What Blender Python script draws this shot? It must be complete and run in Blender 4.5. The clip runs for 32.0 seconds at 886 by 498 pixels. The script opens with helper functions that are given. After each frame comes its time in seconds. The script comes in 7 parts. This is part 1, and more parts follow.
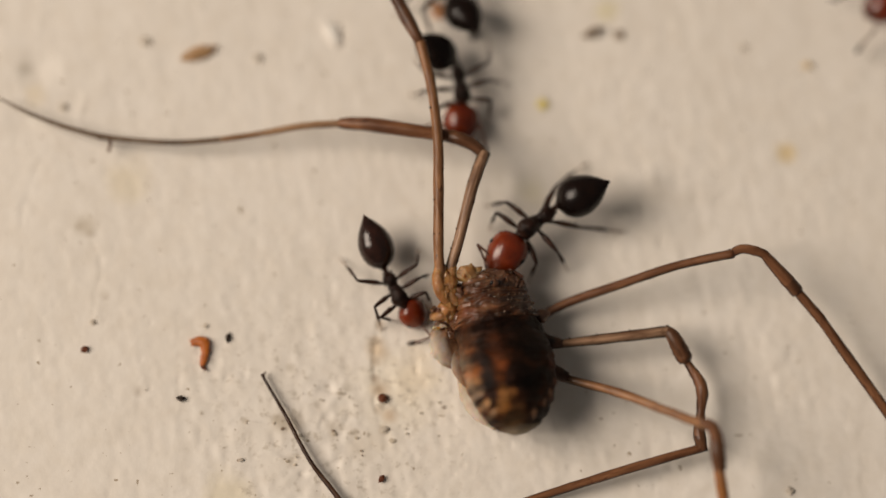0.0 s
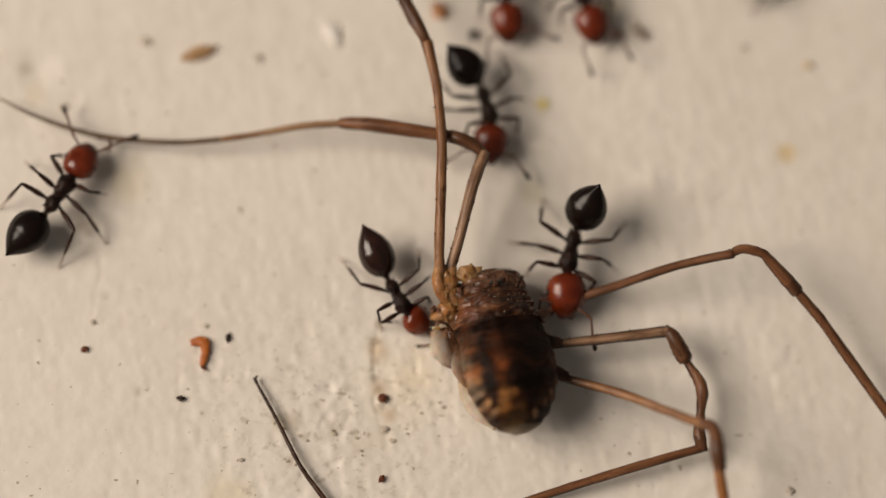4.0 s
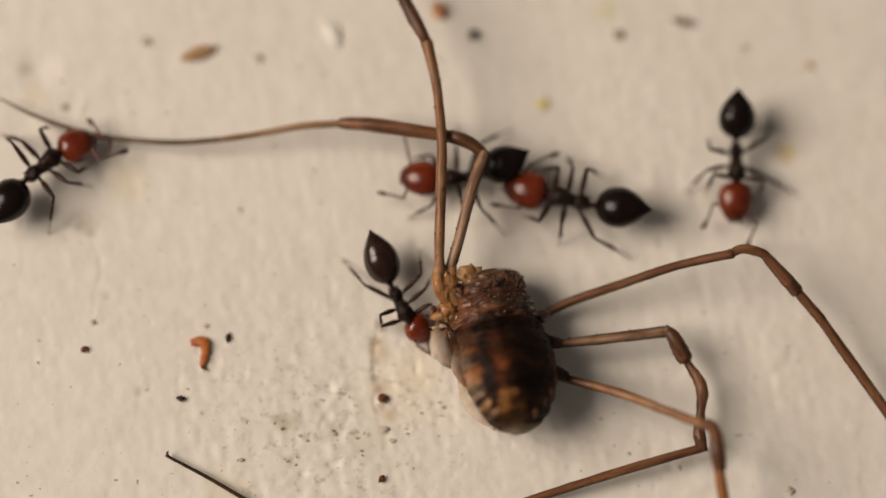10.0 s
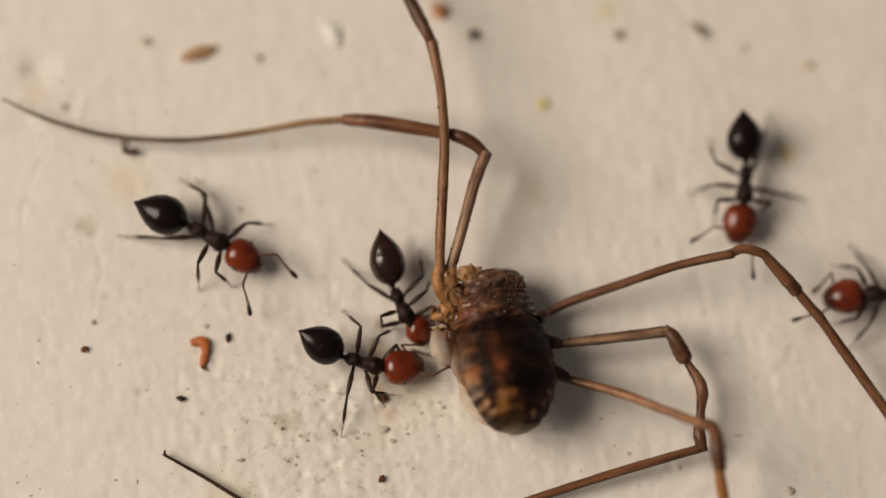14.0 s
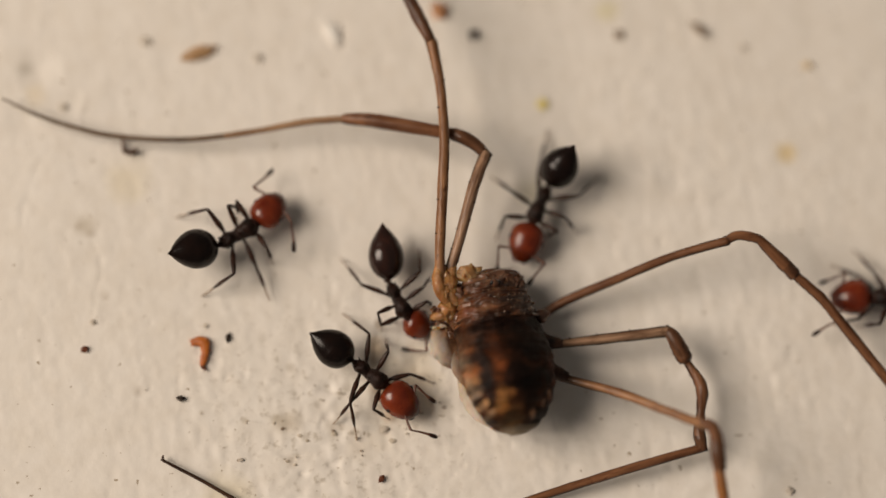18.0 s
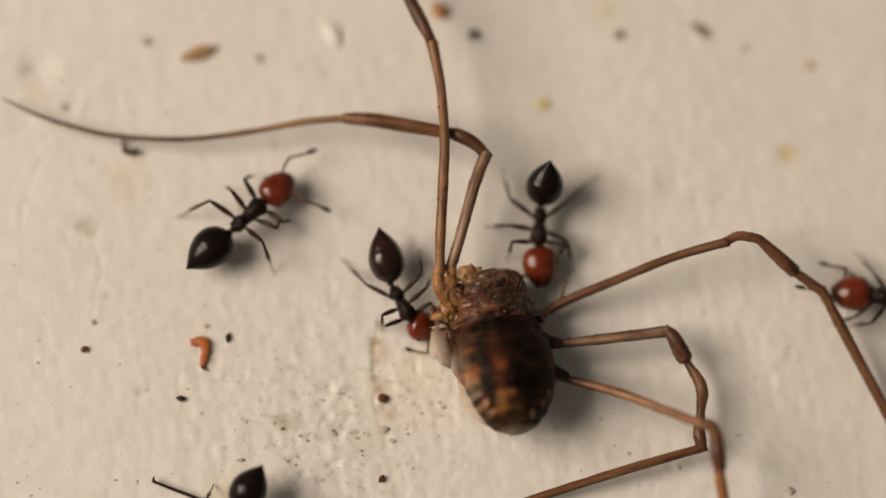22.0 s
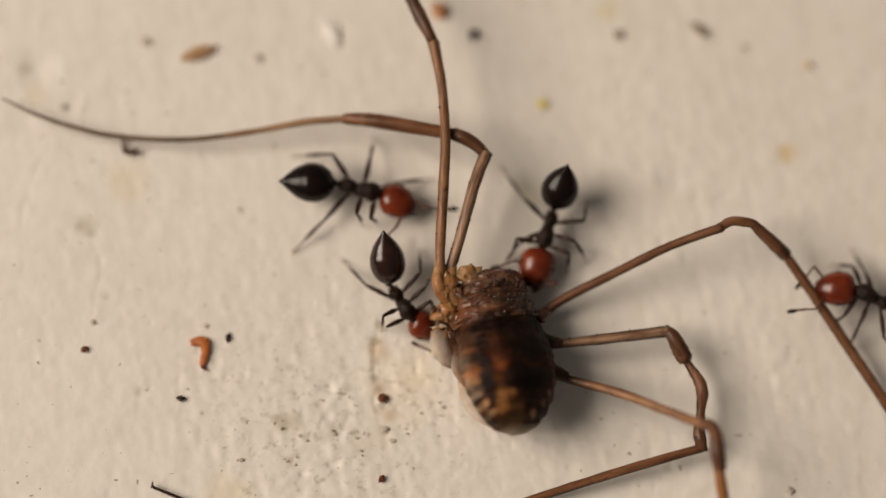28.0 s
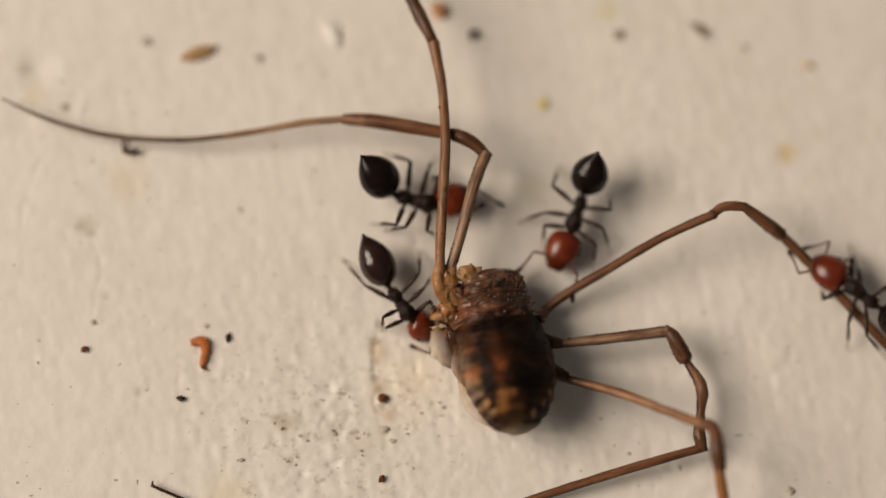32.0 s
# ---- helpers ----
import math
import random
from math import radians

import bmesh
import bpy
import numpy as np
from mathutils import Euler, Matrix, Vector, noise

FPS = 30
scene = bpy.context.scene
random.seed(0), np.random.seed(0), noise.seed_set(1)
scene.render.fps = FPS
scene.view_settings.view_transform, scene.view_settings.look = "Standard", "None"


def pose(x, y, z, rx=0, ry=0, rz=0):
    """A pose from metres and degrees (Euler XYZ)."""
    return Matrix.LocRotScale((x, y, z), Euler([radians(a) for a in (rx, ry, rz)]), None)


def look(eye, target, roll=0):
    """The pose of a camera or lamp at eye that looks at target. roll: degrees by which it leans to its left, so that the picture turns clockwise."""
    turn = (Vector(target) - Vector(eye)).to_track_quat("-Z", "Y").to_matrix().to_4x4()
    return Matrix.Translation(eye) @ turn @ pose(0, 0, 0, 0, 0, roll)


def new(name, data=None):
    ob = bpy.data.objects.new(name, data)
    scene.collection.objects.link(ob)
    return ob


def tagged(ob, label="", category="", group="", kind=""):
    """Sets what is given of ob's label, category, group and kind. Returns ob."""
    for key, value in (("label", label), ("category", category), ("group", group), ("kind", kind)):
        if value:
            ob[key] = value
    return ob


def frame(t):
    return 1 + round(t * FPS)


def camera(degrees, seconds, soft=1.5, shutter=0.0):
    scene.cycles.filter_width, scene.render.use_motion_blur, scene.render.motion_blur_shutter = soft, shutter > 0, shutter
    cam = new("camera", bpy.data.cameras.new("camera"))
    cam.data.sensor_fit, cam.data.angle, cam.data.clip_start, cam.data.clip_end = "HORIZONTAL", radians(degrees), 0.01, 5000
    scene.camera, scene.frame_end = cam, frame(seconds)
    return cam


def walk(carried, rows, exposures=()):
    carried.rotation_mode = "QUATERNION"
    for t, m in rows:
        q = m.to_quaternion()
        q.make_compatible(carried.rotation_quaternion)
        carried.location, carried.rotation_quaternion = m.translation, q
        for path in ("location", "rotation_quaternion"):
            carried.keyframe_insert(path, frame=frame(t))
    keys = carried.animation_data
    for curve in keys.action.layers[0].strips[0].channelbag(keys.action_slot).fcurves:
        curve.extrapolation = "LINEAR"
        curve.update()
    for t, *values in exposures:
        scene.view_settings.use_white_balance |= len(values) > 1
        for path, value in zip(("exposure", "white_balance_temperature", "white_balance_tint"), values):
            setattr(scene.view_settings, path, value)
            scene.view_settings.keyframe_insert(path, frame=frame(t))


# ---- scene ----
MM = 0.001
CAM_EYE, CAM_LEAN = (-0.005013, -0.023896, 0.112310), 12.1174
cam = camera(14.0, 32.0, soft=1.6)
cam.data.dof.use_dof = True
cam.data.dof.focus_distance = 0.1130
cam.data.dof.aperture_fstop = 11.5
walk(cam, [(0.0, look(CAM_EYE, (0, 0, 0), CAM_LEAN)), (32.0, look(CAM_EYE, (0, 0, 0), CAM_LEAN))], exposures=((0.0, 0.0), (32.0, 0.0)))

# ---- light: one soft lamp beside the camera, dim room around ----
world = bpy.data.worlds.new("room")
scene.world = world
world.use_nodes = True
world.node_tree.nodes["Background"].inputs["Color"].default_value = (1.0, 0.92, 0.83, 1)
world.node_tree.nodes["Background"].inputs["Strength"].default_value = 0.10
lamp_data = bpy.data.lights.new("macro_lamp", "AREA")
lamp_data.shape, lamp_data.size, lamp_data.size_y = "RECTANGLE", 0.19, 0.19
lamp_data.energy = 1.28
lamp_data.color = (1.0, 0.865, 0.73)
lamp = new("macro_lamp", lamp_data)
lamp.matrix_world = look((-0.244, 0.009, 0.230), (0.0, 0.0, 0.0))


# ---- materials ----
def material(name, rough=0.5):
    m = bpy.data.materials.new(name)
    m.use_nodes = True
    n = m.node_tree.nodes
    b = n["Principled BSDF"]
    b.inputs["Roughness"].default_value = rough
    return m, n, m.node_tree.links, b


def noise_at(n, l, scale, detail=4.0, stretch=None, rough=0.55):
    tc = n.new("ShaderNodeTexCoord")
    mp = n.new("ShaderNodeMapping")
    if stretch:
        mp.inputs["Scale"].default_value = stretch
    t = n.new("ShaderNodeTexNoise")
    t.inputs["Scale"].default_value = scale
    t.inputs["Detail"].default_value = detail
    t.inputs["Roughness"].default_value = rough
    l.new(tc.outputs["Object"], mp.inputs["Vector"])
    l.new(mp.outputs["Vector"], t.inputs["Vector"])
    return t.outputs["Fac"]


def ramp(n, l, fac, stops):
    r = n.new("ShaderNodeValToRGB")
    e = r.color_ramp.elements
    while len(e) < len(stops):
        e.new(0.5)
    for s, (p, c) in zip(e, stops):
        s.position, s.color = p, (*c, 1)
    l.new(fac, r.inputs["Fac"])
    return r.outputs["Color"]


def mixed(n, l, fac, a, b, mode="MIX"):
    m = n.new("ShaderNodeMix")
    m.data_type, m.blend_type = "RGBA", mode
    for sock, v in ((m.inputs["Factor"], fac), (m.inputs[6], a), (m.inputs[7], b)):
        if isinstance(v, (int, float)):
            sock.default_value = v
        elif isinstance(v, tuple):
            sock.default_value = (*v, 1)
        else:
            l.new(v, sock)
    return m.outputs[2]


def bumped(n, l, b, fac, dist, strength=1.0):
    u = n.new("ShaderNodeBump")
    u.inputs["Distance"].default_value = dist
    u.inputs["Strength"].default_value = strength
    l.new(fac, u.inputs["Height"])
    l.new(u.outputs["Normal"], b.inputs["Normal"])


def near(n, l, x, y, r0, r1):
    """1 inside r0 mm of a spot on the ground, fading to 0 at r1, with a ragged rim."""
    tc = n.new("ShaderNodeTexCoord")
    d = n.new("ShaderNodeVectorMath")
    d.operation = "DISTANCE"
    d.inputs[1].default_value = (x * MM, y * MM, 0)
    l.new(tc.outputs["Object"], d.inputs[0])
    nz = noise_at(n, l, 900, 4)
    s = n.new("ShaderNodeMath")
    s.operation = "MULTIPLY_ADD"
    s.inputs[1].default_value, s.inputs[2].default_value = (r1 + r0) * MM, -(r1 + r0) * 0.5 * MM
    l.new(nz, s.inputs[0])
    a = n.new("ShaderNodeMath")
    l.new(d.outputs["Value"], a.inputs[0])
    l.new(s.outputs[0], a.inputs[1])
    k = n.new("ShaderNodeMapRange")
    k.inputs["From Min"].default_value, k.inputs["From Max"].default_value = r0 * MM, r1 * MM
    k.inputs["To Min"].default_value, k.inputs["To Max"].default_value = 1, 0
    l.new(a.outputs[0], k.inputs["Value"])
    return k.outputs["Result"]


def paint_material():
    m, n, l, b = material("off_white_paint", 0.7)
    col = ramp(n, l, noise_at(n, l, 160, 5), [(0.3, (0.72, 0.655, 0.575)), (0.7, (0.79, 0.735, 0.67))])
    col = mixed(n, l, 0.5, col, ramp(n, l, noise_at(n, l, 1400, 5), [(0.25, (0.70, 0.635, 0.55)), (0.6, (0.79, 0.74, 0.675))]))
    specks = ramp(n, l, noise_at(n, l, 3800, 2), [(0.255, (1, 1, 1)), (0.30, (0, 0, 0))])
    col = mixed(n, l, specks, col, (0.36, 0.29, 0.21))
    for x, y, r0, r1, c, k in ((-1.5, -4.556, 0.7, 1.9, (0.8, 0.73, 0.6), 0.5),
                               (-2.076, -3.291, 0.1, 0.5, (0.55, 0.38, 0.2), 0.55),
                               (-2, -4.56, 0.08, 0.4, (0.45, 0.3, 0.16), 0.6),
                               (-1.676, -5.37, 0.1, 0.35, (0.5, 0.33, 0.18), 0.5),
                               (-2.007, -2.472, 0.05, 0.22, (0.36, 0.26, 0.16), 0.6),
                               (-2.113, -3.019, 0.05, 0.2, (0.36, 0.26, 0.16), 0.6),
                               (-2.164, -3.655, 0.05, 0.22, (0.36, 0.26, 0.16), 0.6),
                               (-2.144, -4.199, 0.05, 0.2, (0.3, 0.2, 0.12), 0.6),
                               (-2.051, -5.192, 0.05, 0.22, (0.36, 0.26, 0.16), 0.6),
                               (-1.853, -5.822, 0.06, 0.22, (0.4, 0.33, 0.25), 0.6),
                               (-4.7, -5.572, 0.1, 0.4, (0.42, 0.34, 0.24), 0.4),
                               (-3.455, -5.743, 0.08, 0.35, (0.42, 0.34, 0.24), 0.4),
                               (-4.778, -6.848, 0.08, 0.3, (0.42, 0.34, 0.24), 0.45),
                               (-9.594, -4.672, 0.06, 0.25, (0.45, 0.38, 0.3), 0.4),
                               (-11.566, 0.642, 0.05, 0.2, (0.45, 0.38, 0.3), 0.5),
                               (-11.204, 0.407, 0.05, 0.2, (0.4, 0.33, 0.25), 0.5),
                               (-10.717, -1.636, 0.06, 0.25, (0.45, 0.38, 0.3), 0.4),
                               (-0.876, -4.098, 0.3, 1, (0.82, 0.7, 0.52), 0.45),
                               (2.733, 1.893, 0.15, 0.7, (0.52, 0.47, 0.32), 0.5),
                               (11.103, 3.321, 0.12, 0.45, (0.62, 0.45, 0.18), 0.7),
                               (5.329, 7.962, 0.1, 0.5, (0.62, 0.54, 0.25), 0.5),
                               (-9.983, 2.169, 0.3, 1, (0.68, 0.58, 0.38), 0.4),
                               (-6.804, -7.791, 0.3, 0.9, (0.72, 0.62, 0.4), 0.4),
                               (-11.388, 0.681, 0.1, 0.45, (0.45, 0.38, 0.28), 0.5),
                               (-5.055, -5.665, 0.12, 0.6, (0.5, 0.4, 0.27), 0.15),
                               (-2.562, -6.366, 0.15, 0.7, (0.5, 0.4, 0.27), 0.2),
                               (-13.098, 4.975, 0.1, 0.5, (0.7, 0.57, 0.36), 0.4),
                               # left wall of the pit, its shade deepened by a dark spot in the colour
                               (-13.405, 5.775, 0.05, 0.3, (0.42, 0.37, 0.29), 0.4),
                               (-5.108, -5.629, 0.06, 0.32, (0.36, 0.30, 0.215), 0.5),
                               (-5.287, -5.505, 0.04, 0.2, (0.36, 0.30, 0.215), 0.45),
                               (-6.246, -5.566, 0.04, 0.16, (0.36, 0.30, 0.215), 0.5),
                               (-7.597, -5.342, 0.03, 0.14, (0.36, 0.30, 0.215), 0.5),
                               (-2.778, -5.918, 0.05, 0.2, (0.36, 0.30, 0.215), 0.65),
                               (-3.453, -6.013, 0.06, 0.28, (0.36, 0.30, 0.215), 0.45),
                               (-3.017, -4.477, 0.05, 0.25, (0.36, 0.30, 0.215), 0.4),
                               (-4.358, -6.092, 0.04, 0.18, (0.36, 0.30, 0.215), 0.45),
                               (-4.84, -3.876, 0.05, 0.2, (0.36, 0.30, 0.215), 0.4),
                               (-3.188, -5.741, 0.04, 0.2, (0.36, 0.30, 0.215), 0.4),
                               (-3.993, -5.027, 0.03, 0.15, (0.36, 0.30, 0.215), 0.35)):
        f = n.new("ShaderNodeMath")
        f.operation = "MULTIPLY"
        f.inputs[1].default_value = k
        l.new(near(n, l, x, y, r0, r1), f.inputs[0])
        col = mixed(n, l, f.outputs[0], col, c)
    grime = n.new("ShaderNodeMath")
    grime.operation = "MULTIPLY"
    l.new(near(n, l, -3.456, -5.563, 2.2, 5.2), grime.inputs[0])
    l.new(ramp(n, l, noise_at(n, l, 2900, 5, rough=0.7), [(0.54, (0, 0, 0)), (0.66, (0.6, 0.6, 0.6))]), grime.inputs[1])
    col = mixed(n, l, grime.outputs[0], col, (0.38, 0.32, 0.24))
    l.new(col, b.inputs["Base Color"])
    bumped(n, l, b, noise_at(n, l, 3600, 6, rough=0.6), 0.00003, 0.38)
    return m


def skin(name, dark, light, scale, rough, bump=0.0, stretch=None, coat=0.0, lo=0.32, hi=0.68, spec=0.5):
    """Grained skin or shell: two tones, a fine relief."""
    m, n, l, b = material(name, rough)
    col = ramp(n, l, noise_at(n, l, scale, 5, stretch), [(lo, dark), (hi, light)])
    l.new(col, b.inputs["Base Color"])
    b.inputs["Coat Weight"].default_value = coat
    b.inputs["Specular IOR Level"].default_value = spec
    b.inputs["Coat Roughness"].default_value = 0.10
    if bump:
        bumped(n, l, b, noise_at(n, l, scale * 5, 4, stretch), bump * MM, 0.7)
    return m


def along(n, l, axis, stops, wobble, scale):
    """A soft profile along an object axis in mm: rows of (place, value), its line shaken by noise."""
    tc = n.new("ShaderNodeTexCoord")
    sp = n.new("ShaderNodeSeparateXYZ")
    l.new(tc.outputs["Object"], sp.inputs[0])
    k = n.new("ShaderNodeMath")
    k.operation = "MULTIPLY_ADD"
    k.inputs[1].default_value, k.inputs[2].default_value = wobble * MM, -0.5 * wobble * MM
    l.new(noise_at(n, l, scale, 3), k.inputs[0])
    a = n.new("ShaderNodeMath")
    l.new(sp.outputs[axis], a.inputs[0])
    l.new(k.outputs[0], a.inputs[1])
    lo, hi = stops[0][0], stops[-1][0]
    r = n.new("ShaderNodeMapRange")
    r.inputs["From Min"].default_value, r.inputs["From Max"].default_value = lo * MM, hi * MM
    l.new(a.outputs[0], r.inputs["Value"])
    return ramp(n, l, r.outputs["Result"], [((x - lo) / (hi - lo), (v, v, v)) for x, v in stops])


def patch(n, l, x, y, rx, ry, wobble=0.7):
    """1 in the middle of a ragged oval mark on an object (x, y, half sizes in mm), 0 outside."""
    tc = n.new("ShaderNodeTexCoord")
    mp = n.new("ShaderNodeMapping")
    mp.inputs["Location"].default_value = (-x / rx, -y / ry, 0)
    mp.inputs["Scale"].default_value = (1 / (rx * MM), 1 / (ry * MM), 0)
    l.new(tc.outputs["Object"], mp.inputs["Vector"])
    d = n.new("ShaderNodeVectorMath")
    d.operation = "LENGTH"
    l.new(mp.outputs["Vector"], d.inputs[0])
    k = n.new("ShaderNodeMath")
    k.operation = "MULTIPLY_ADD"
    k.inputs[1].default_value, k.inputs[2].default_value = 2 * wobble, -wobble
    l.new(noise_at(n, l, 3000, 5, rough=0.65), k.inputs[0])
    a = n.new("ShaderNodeMath")
    l.new(d.outputs["Value"], a.inputs[0])
    l.new(k.outputs[0], a.inputs[1])
    r = n.new("ShaderNodeMapRange")
    r.inputs["From Min"].default_value, r.inputs["From Max"].default_value = 0.35, 1.15
    r.inputs["To Min"].default_value, r.inputs["To Max"].default_value = 1, 0
    l.new(a.outputs[0], r.inputs["Value"])
    return r.outputs["Result"]


def marks(n, l, col, rows):
    """Lay ragged marks over a colour: rows of (x, y, half sizes, colour, strength)."""
    for x, y, rx, ry, c, k in rows:
        f = n.new("ShaderNodeMath")
        f.operation = "MULTIPLY"
        f.inputs[1].default_value = k
        l.new(patch(n, l, x, y, rx, ry), f.inputs[0])
        col = mixed(n, l, f.outputs[0], col, c)
    return col


def head_material():
    """Polished red shell, darker towards the jaws and along the sides."""
    m, n, l, b = material("red_head", 0.24)
    b.inputs["Specular IOR Level"].default_value = 0.4
    b.inputs["Coat Weight"].default_value = 0.15
    b.inputs["Coat Roughness"].default_value = 0.08
    col = ramp(n, l, noise_at(n, l, 1100, 5, rough=0.65), [(0.30, (0.092, 0.0110, 0.0026)), (0.52, (0.150, 0.0205, 0.0045)), (0.72, (0.215, 0.036, 0.0078))])
    col = mixed(n, l, 1.0, col, along(n, l, "X", [(-0.1, 0.6), (0.1, 0.85), (0.35, 1.0), (0.85, 0.95), (1.05, 0.5), (1.25, 0.35)], 0.16, 1800), "MULTIPLY")
    pores = ramp(n, l, noise_at(n, l, 7000, 3), [(0.33, (0.45, 0.4, 0.4)), (0.42, (1, 1, 1))])
    col = mixed(n, l, 0.3, col, pores, "MULTIPLY")
    l.new(col, b.inputs["Base Color"])
    b.inputs["Subsurface Weight"].default_value = 0.25
    b.inputs["Subsurface Radius"].default_value = (1.0, 0.25, 0.1)
    b.inputs["Subsurface Scale"].default_value = 0.10 * MM
    bumped(n, l, b, noise_at(n, l, 4500, 5), 0.00001, 0.8)
    return m


def leg_skin(name, dark, light, scale, stretch, spec=0.25, flank_shade=0.45, edge=1.0):
    """Limb skin streaked lengthwise, with a pale line along the top and edge shading painted into the dark flanks."""
    m, n, l, b = material(name, 0.33)
    b.inputs["Specular IOR Level"].default_value = spec
    col = ramp(n, l, noise_at(n, l, scale, 5, stretch), [(0.30, dark), (0.66, light)])
    # colour darkens by height, standing in for the shaded edges of a see-through limb
    col = mixed(n, l, 1.0, col, along(n, l, "Z", [(-0.2, 0.25), (0.0, flank_shade * 0.7), (0.075 * edge, 0.25 + 0.5 * flank_shade), (0.118 * edge, 1.0), (0.16 * edge, 1.2), (0.25, 1.1)], 0.045, 2600), "MULTIPLY")
    fine = ramp(n, l, noise_at(n, l, 7000, 4, (0.25, 1.5, 1.5)), [(0.34, (0.5, 0.42, 0.38)), (0.46, (1.0, 1.0, 1.0))])
    col = mixed(n, l, 0.6, col, fine, "MULTIPLY")
    blots = ramp(n, l, noise_at(n, l, 3300, 3, (0.6, 1.0, 1.0)), [(0.28, (0.30, 0.22, 0.2)), (0.36, (1.0, 1.0, 1.0))])
    col = mixed(n, l, 0.8, col, blots, "MULTIPLY")
    l.new(col, b.inputs["Base Color"])
    bumped(n, l, b, noise_at(n, l, 6000, 4, (0.2, 1.5, 1.5)), 0.00004, 0.8)
    return m


def abdomen_material():
    """Soft leathery back: dark saddle, rust and tan patches in rows, pale flanks."""
    m, n, l, b = material("mottled_back", 0.46)
    b.inputs["Specular IOR Level"].default_value = 0.11
    col = ramp(n, l, noise_at(n, l, 1300, 5, (1.5, 0.8, 1.0), 0.6), [(0.34, (0.007, 0.0030, 0.0017)), (0.50, (0.022, 0.0075, 0.0034)), (0.68, (0.078, 0.026, 0.0085))])
    col = marks(n, l, col, (
        (2.9, 1.25, 1.6, 0.55, (0.010, 0.0045, 0.0030), 0.8), (2.2, 0.25, 0.9, 0.95, (0.012, 0.0055, 0.0034), 0.9), (2.9, 0.45, 0.9, 0.75, (0.010, 0.0050, 0.0032), 0.9),
        (3.75, 0.05, 0.85, 0.62, (0.006, 0.0034, 0.0024), 0.97), (4.15, 0.25, 0.55, 0.60, (0.006, 0.0034, 0.0024), 0.95), (3.5, -0.25, 0.5, 0.3, (0.010, 0.0045, 0.0028), 0.85),
        (2.55, -0.70, 0.42, 0.28, (0.050, 0.016, 0.006), 0.75), (3.0, -0.74, 0.30, 0.30, (0.105, 0.032, 0.010), 0.85), (3.42, -0.68, 0.26, 0.24, (0.12, 0.036, 0.011), 0.8), (3.85, -0.78, 0.26, 0.20, (0.13, 0.045, 0.015), 0.8),
        (2.2, -1.25, 0.45, 0.30, (0.060, 0.024, 0.010), 0.8), (2.75, -1.42, 0.30, 0.28, (0.11, 0.042, 0.015), 0.8), (3.38, -1.45, 0.34, 0.24, (0.20, 0.072, 0.022), 0.9), (3.72, -1.40, 0.2, 0.16, (0.24, 0.13, 0.06), 0.8),
        (4.05, -1.32, 0.17, 0.14, (0.34, 0.25, 0.18), 0.9), (4.42, -1.16, 0.15, 0.12, (0.32, 0.20, 0.11), 0.85), (4.75, -0.98, 0.14, 0.12, (0.30, 0.20, 0.12), 0.8),
        (3.2, -1.06, 0.35, 0.13, (0.010, 0.0045, 0.0025), 0.9), (3.8, -1.06, 0.35, 0.14, (0.010, 0.0045, 0.0025), 0.9), (4.3, -1.0, 0.3, 0.12, (0.012, 0.005, 0.003), 0.85), (2.6, -1.04, 0.3, 0.12, (0.014, 0.006, 0.003), 0.8),
        (4.50, -0.72, 0.50, 0.22, (0.26, 0.120, 0.036), 0.95), (4.95, -0.35, 0.30, 0.40, (0.105, 0.060, 0.026), 0.85), (4.72, -0.25, 0.25, 0.25, (0.060, 0.030, 0.013), 0.7), (4.75, 0.35, 0.4, 0.3, (0.010, 0.005, 0.003), 0.8), (4.28, -0.42, 0.2, 0.14, (0.22, 0.10, 0.035), 0.7),
        (3.7, 1.15, 0.8, 0.22, (0.070, 0.020, 0.010), 0.8), (4.0, 1.12, 0.10, 0.10, (0.30, 0.15, 0.10), 0.85), (4.38, 0.92, 0.12, 0.10, (0.30, 0.17, 0.11), 0.85), (4.66, 0.66, 0.12, 0.10, (0.33, 0.19, 0.12), 0.85), (4.92, 0.28, 0.14, 0.11, (0.36, 0.22, 0.14), 0.85), (4.55, 0.55, 0.3, 0.12, (0.035, 0.012, 0.006), 0.8), (3.2, 1.3, 0.2, 0.15, (0.13, 0.055, 0.025), 0.7)))
    band = n.new("ShaderNodeTexWave")
    band.wave_type, band.bands_direction = "BANDS", "X"
    band.inputs["Scale"].default_value = 2.05 / MM / 20.0 * 3.1416
    band.inputs["Distortion"].default_value, band.inputs["Detail"].default_value, band.inputs["Detail Scale"].default_value = 1.6, 2.0, 2.0
    tc = n.new("ShaderNodeTexCoord")
    l.new(tc.outputs["Object"], band.inputs["Vector"])
    col = mixed(n, l, 0.8, col, ramp(n, l, band.outputs["Fac"], [(0.05, (0.38, 0.34, 0.32)), (0.35, (1.0, 1.0, 1.0)), (0.9, (1.12, 1.1, 1.05))]), "MULTIPLY")
    mottle = ramp(n, l, noise_at(n, l, 2700, 6, (1.3, 0.9, 1.0), 0.72), [(0.36, (0.30, 0.26, 0.25)), (0.50, (0.95, 0.92, 0.9)), (0.66, (2.1, 1.8, 1.45))])
    col = mixed(n, l, 0.85, col, mottle, "MULTIPLY")
    fine = ramp(n, l, noise_at(n, l, 5200, 4), [(0.36, (0.55, 0.52, 0.5)), (0.60, (1.0, 1.0, 1.0))])
    col = mixed(n, l, 0.35, col, fine, "MULTIPLY")
    belly = along(n, l, "Z", [(0.2, 1.0), (0.6, 0.9), (0.95, 0.0), (3.0, 0.0)], 0.35, 1800)
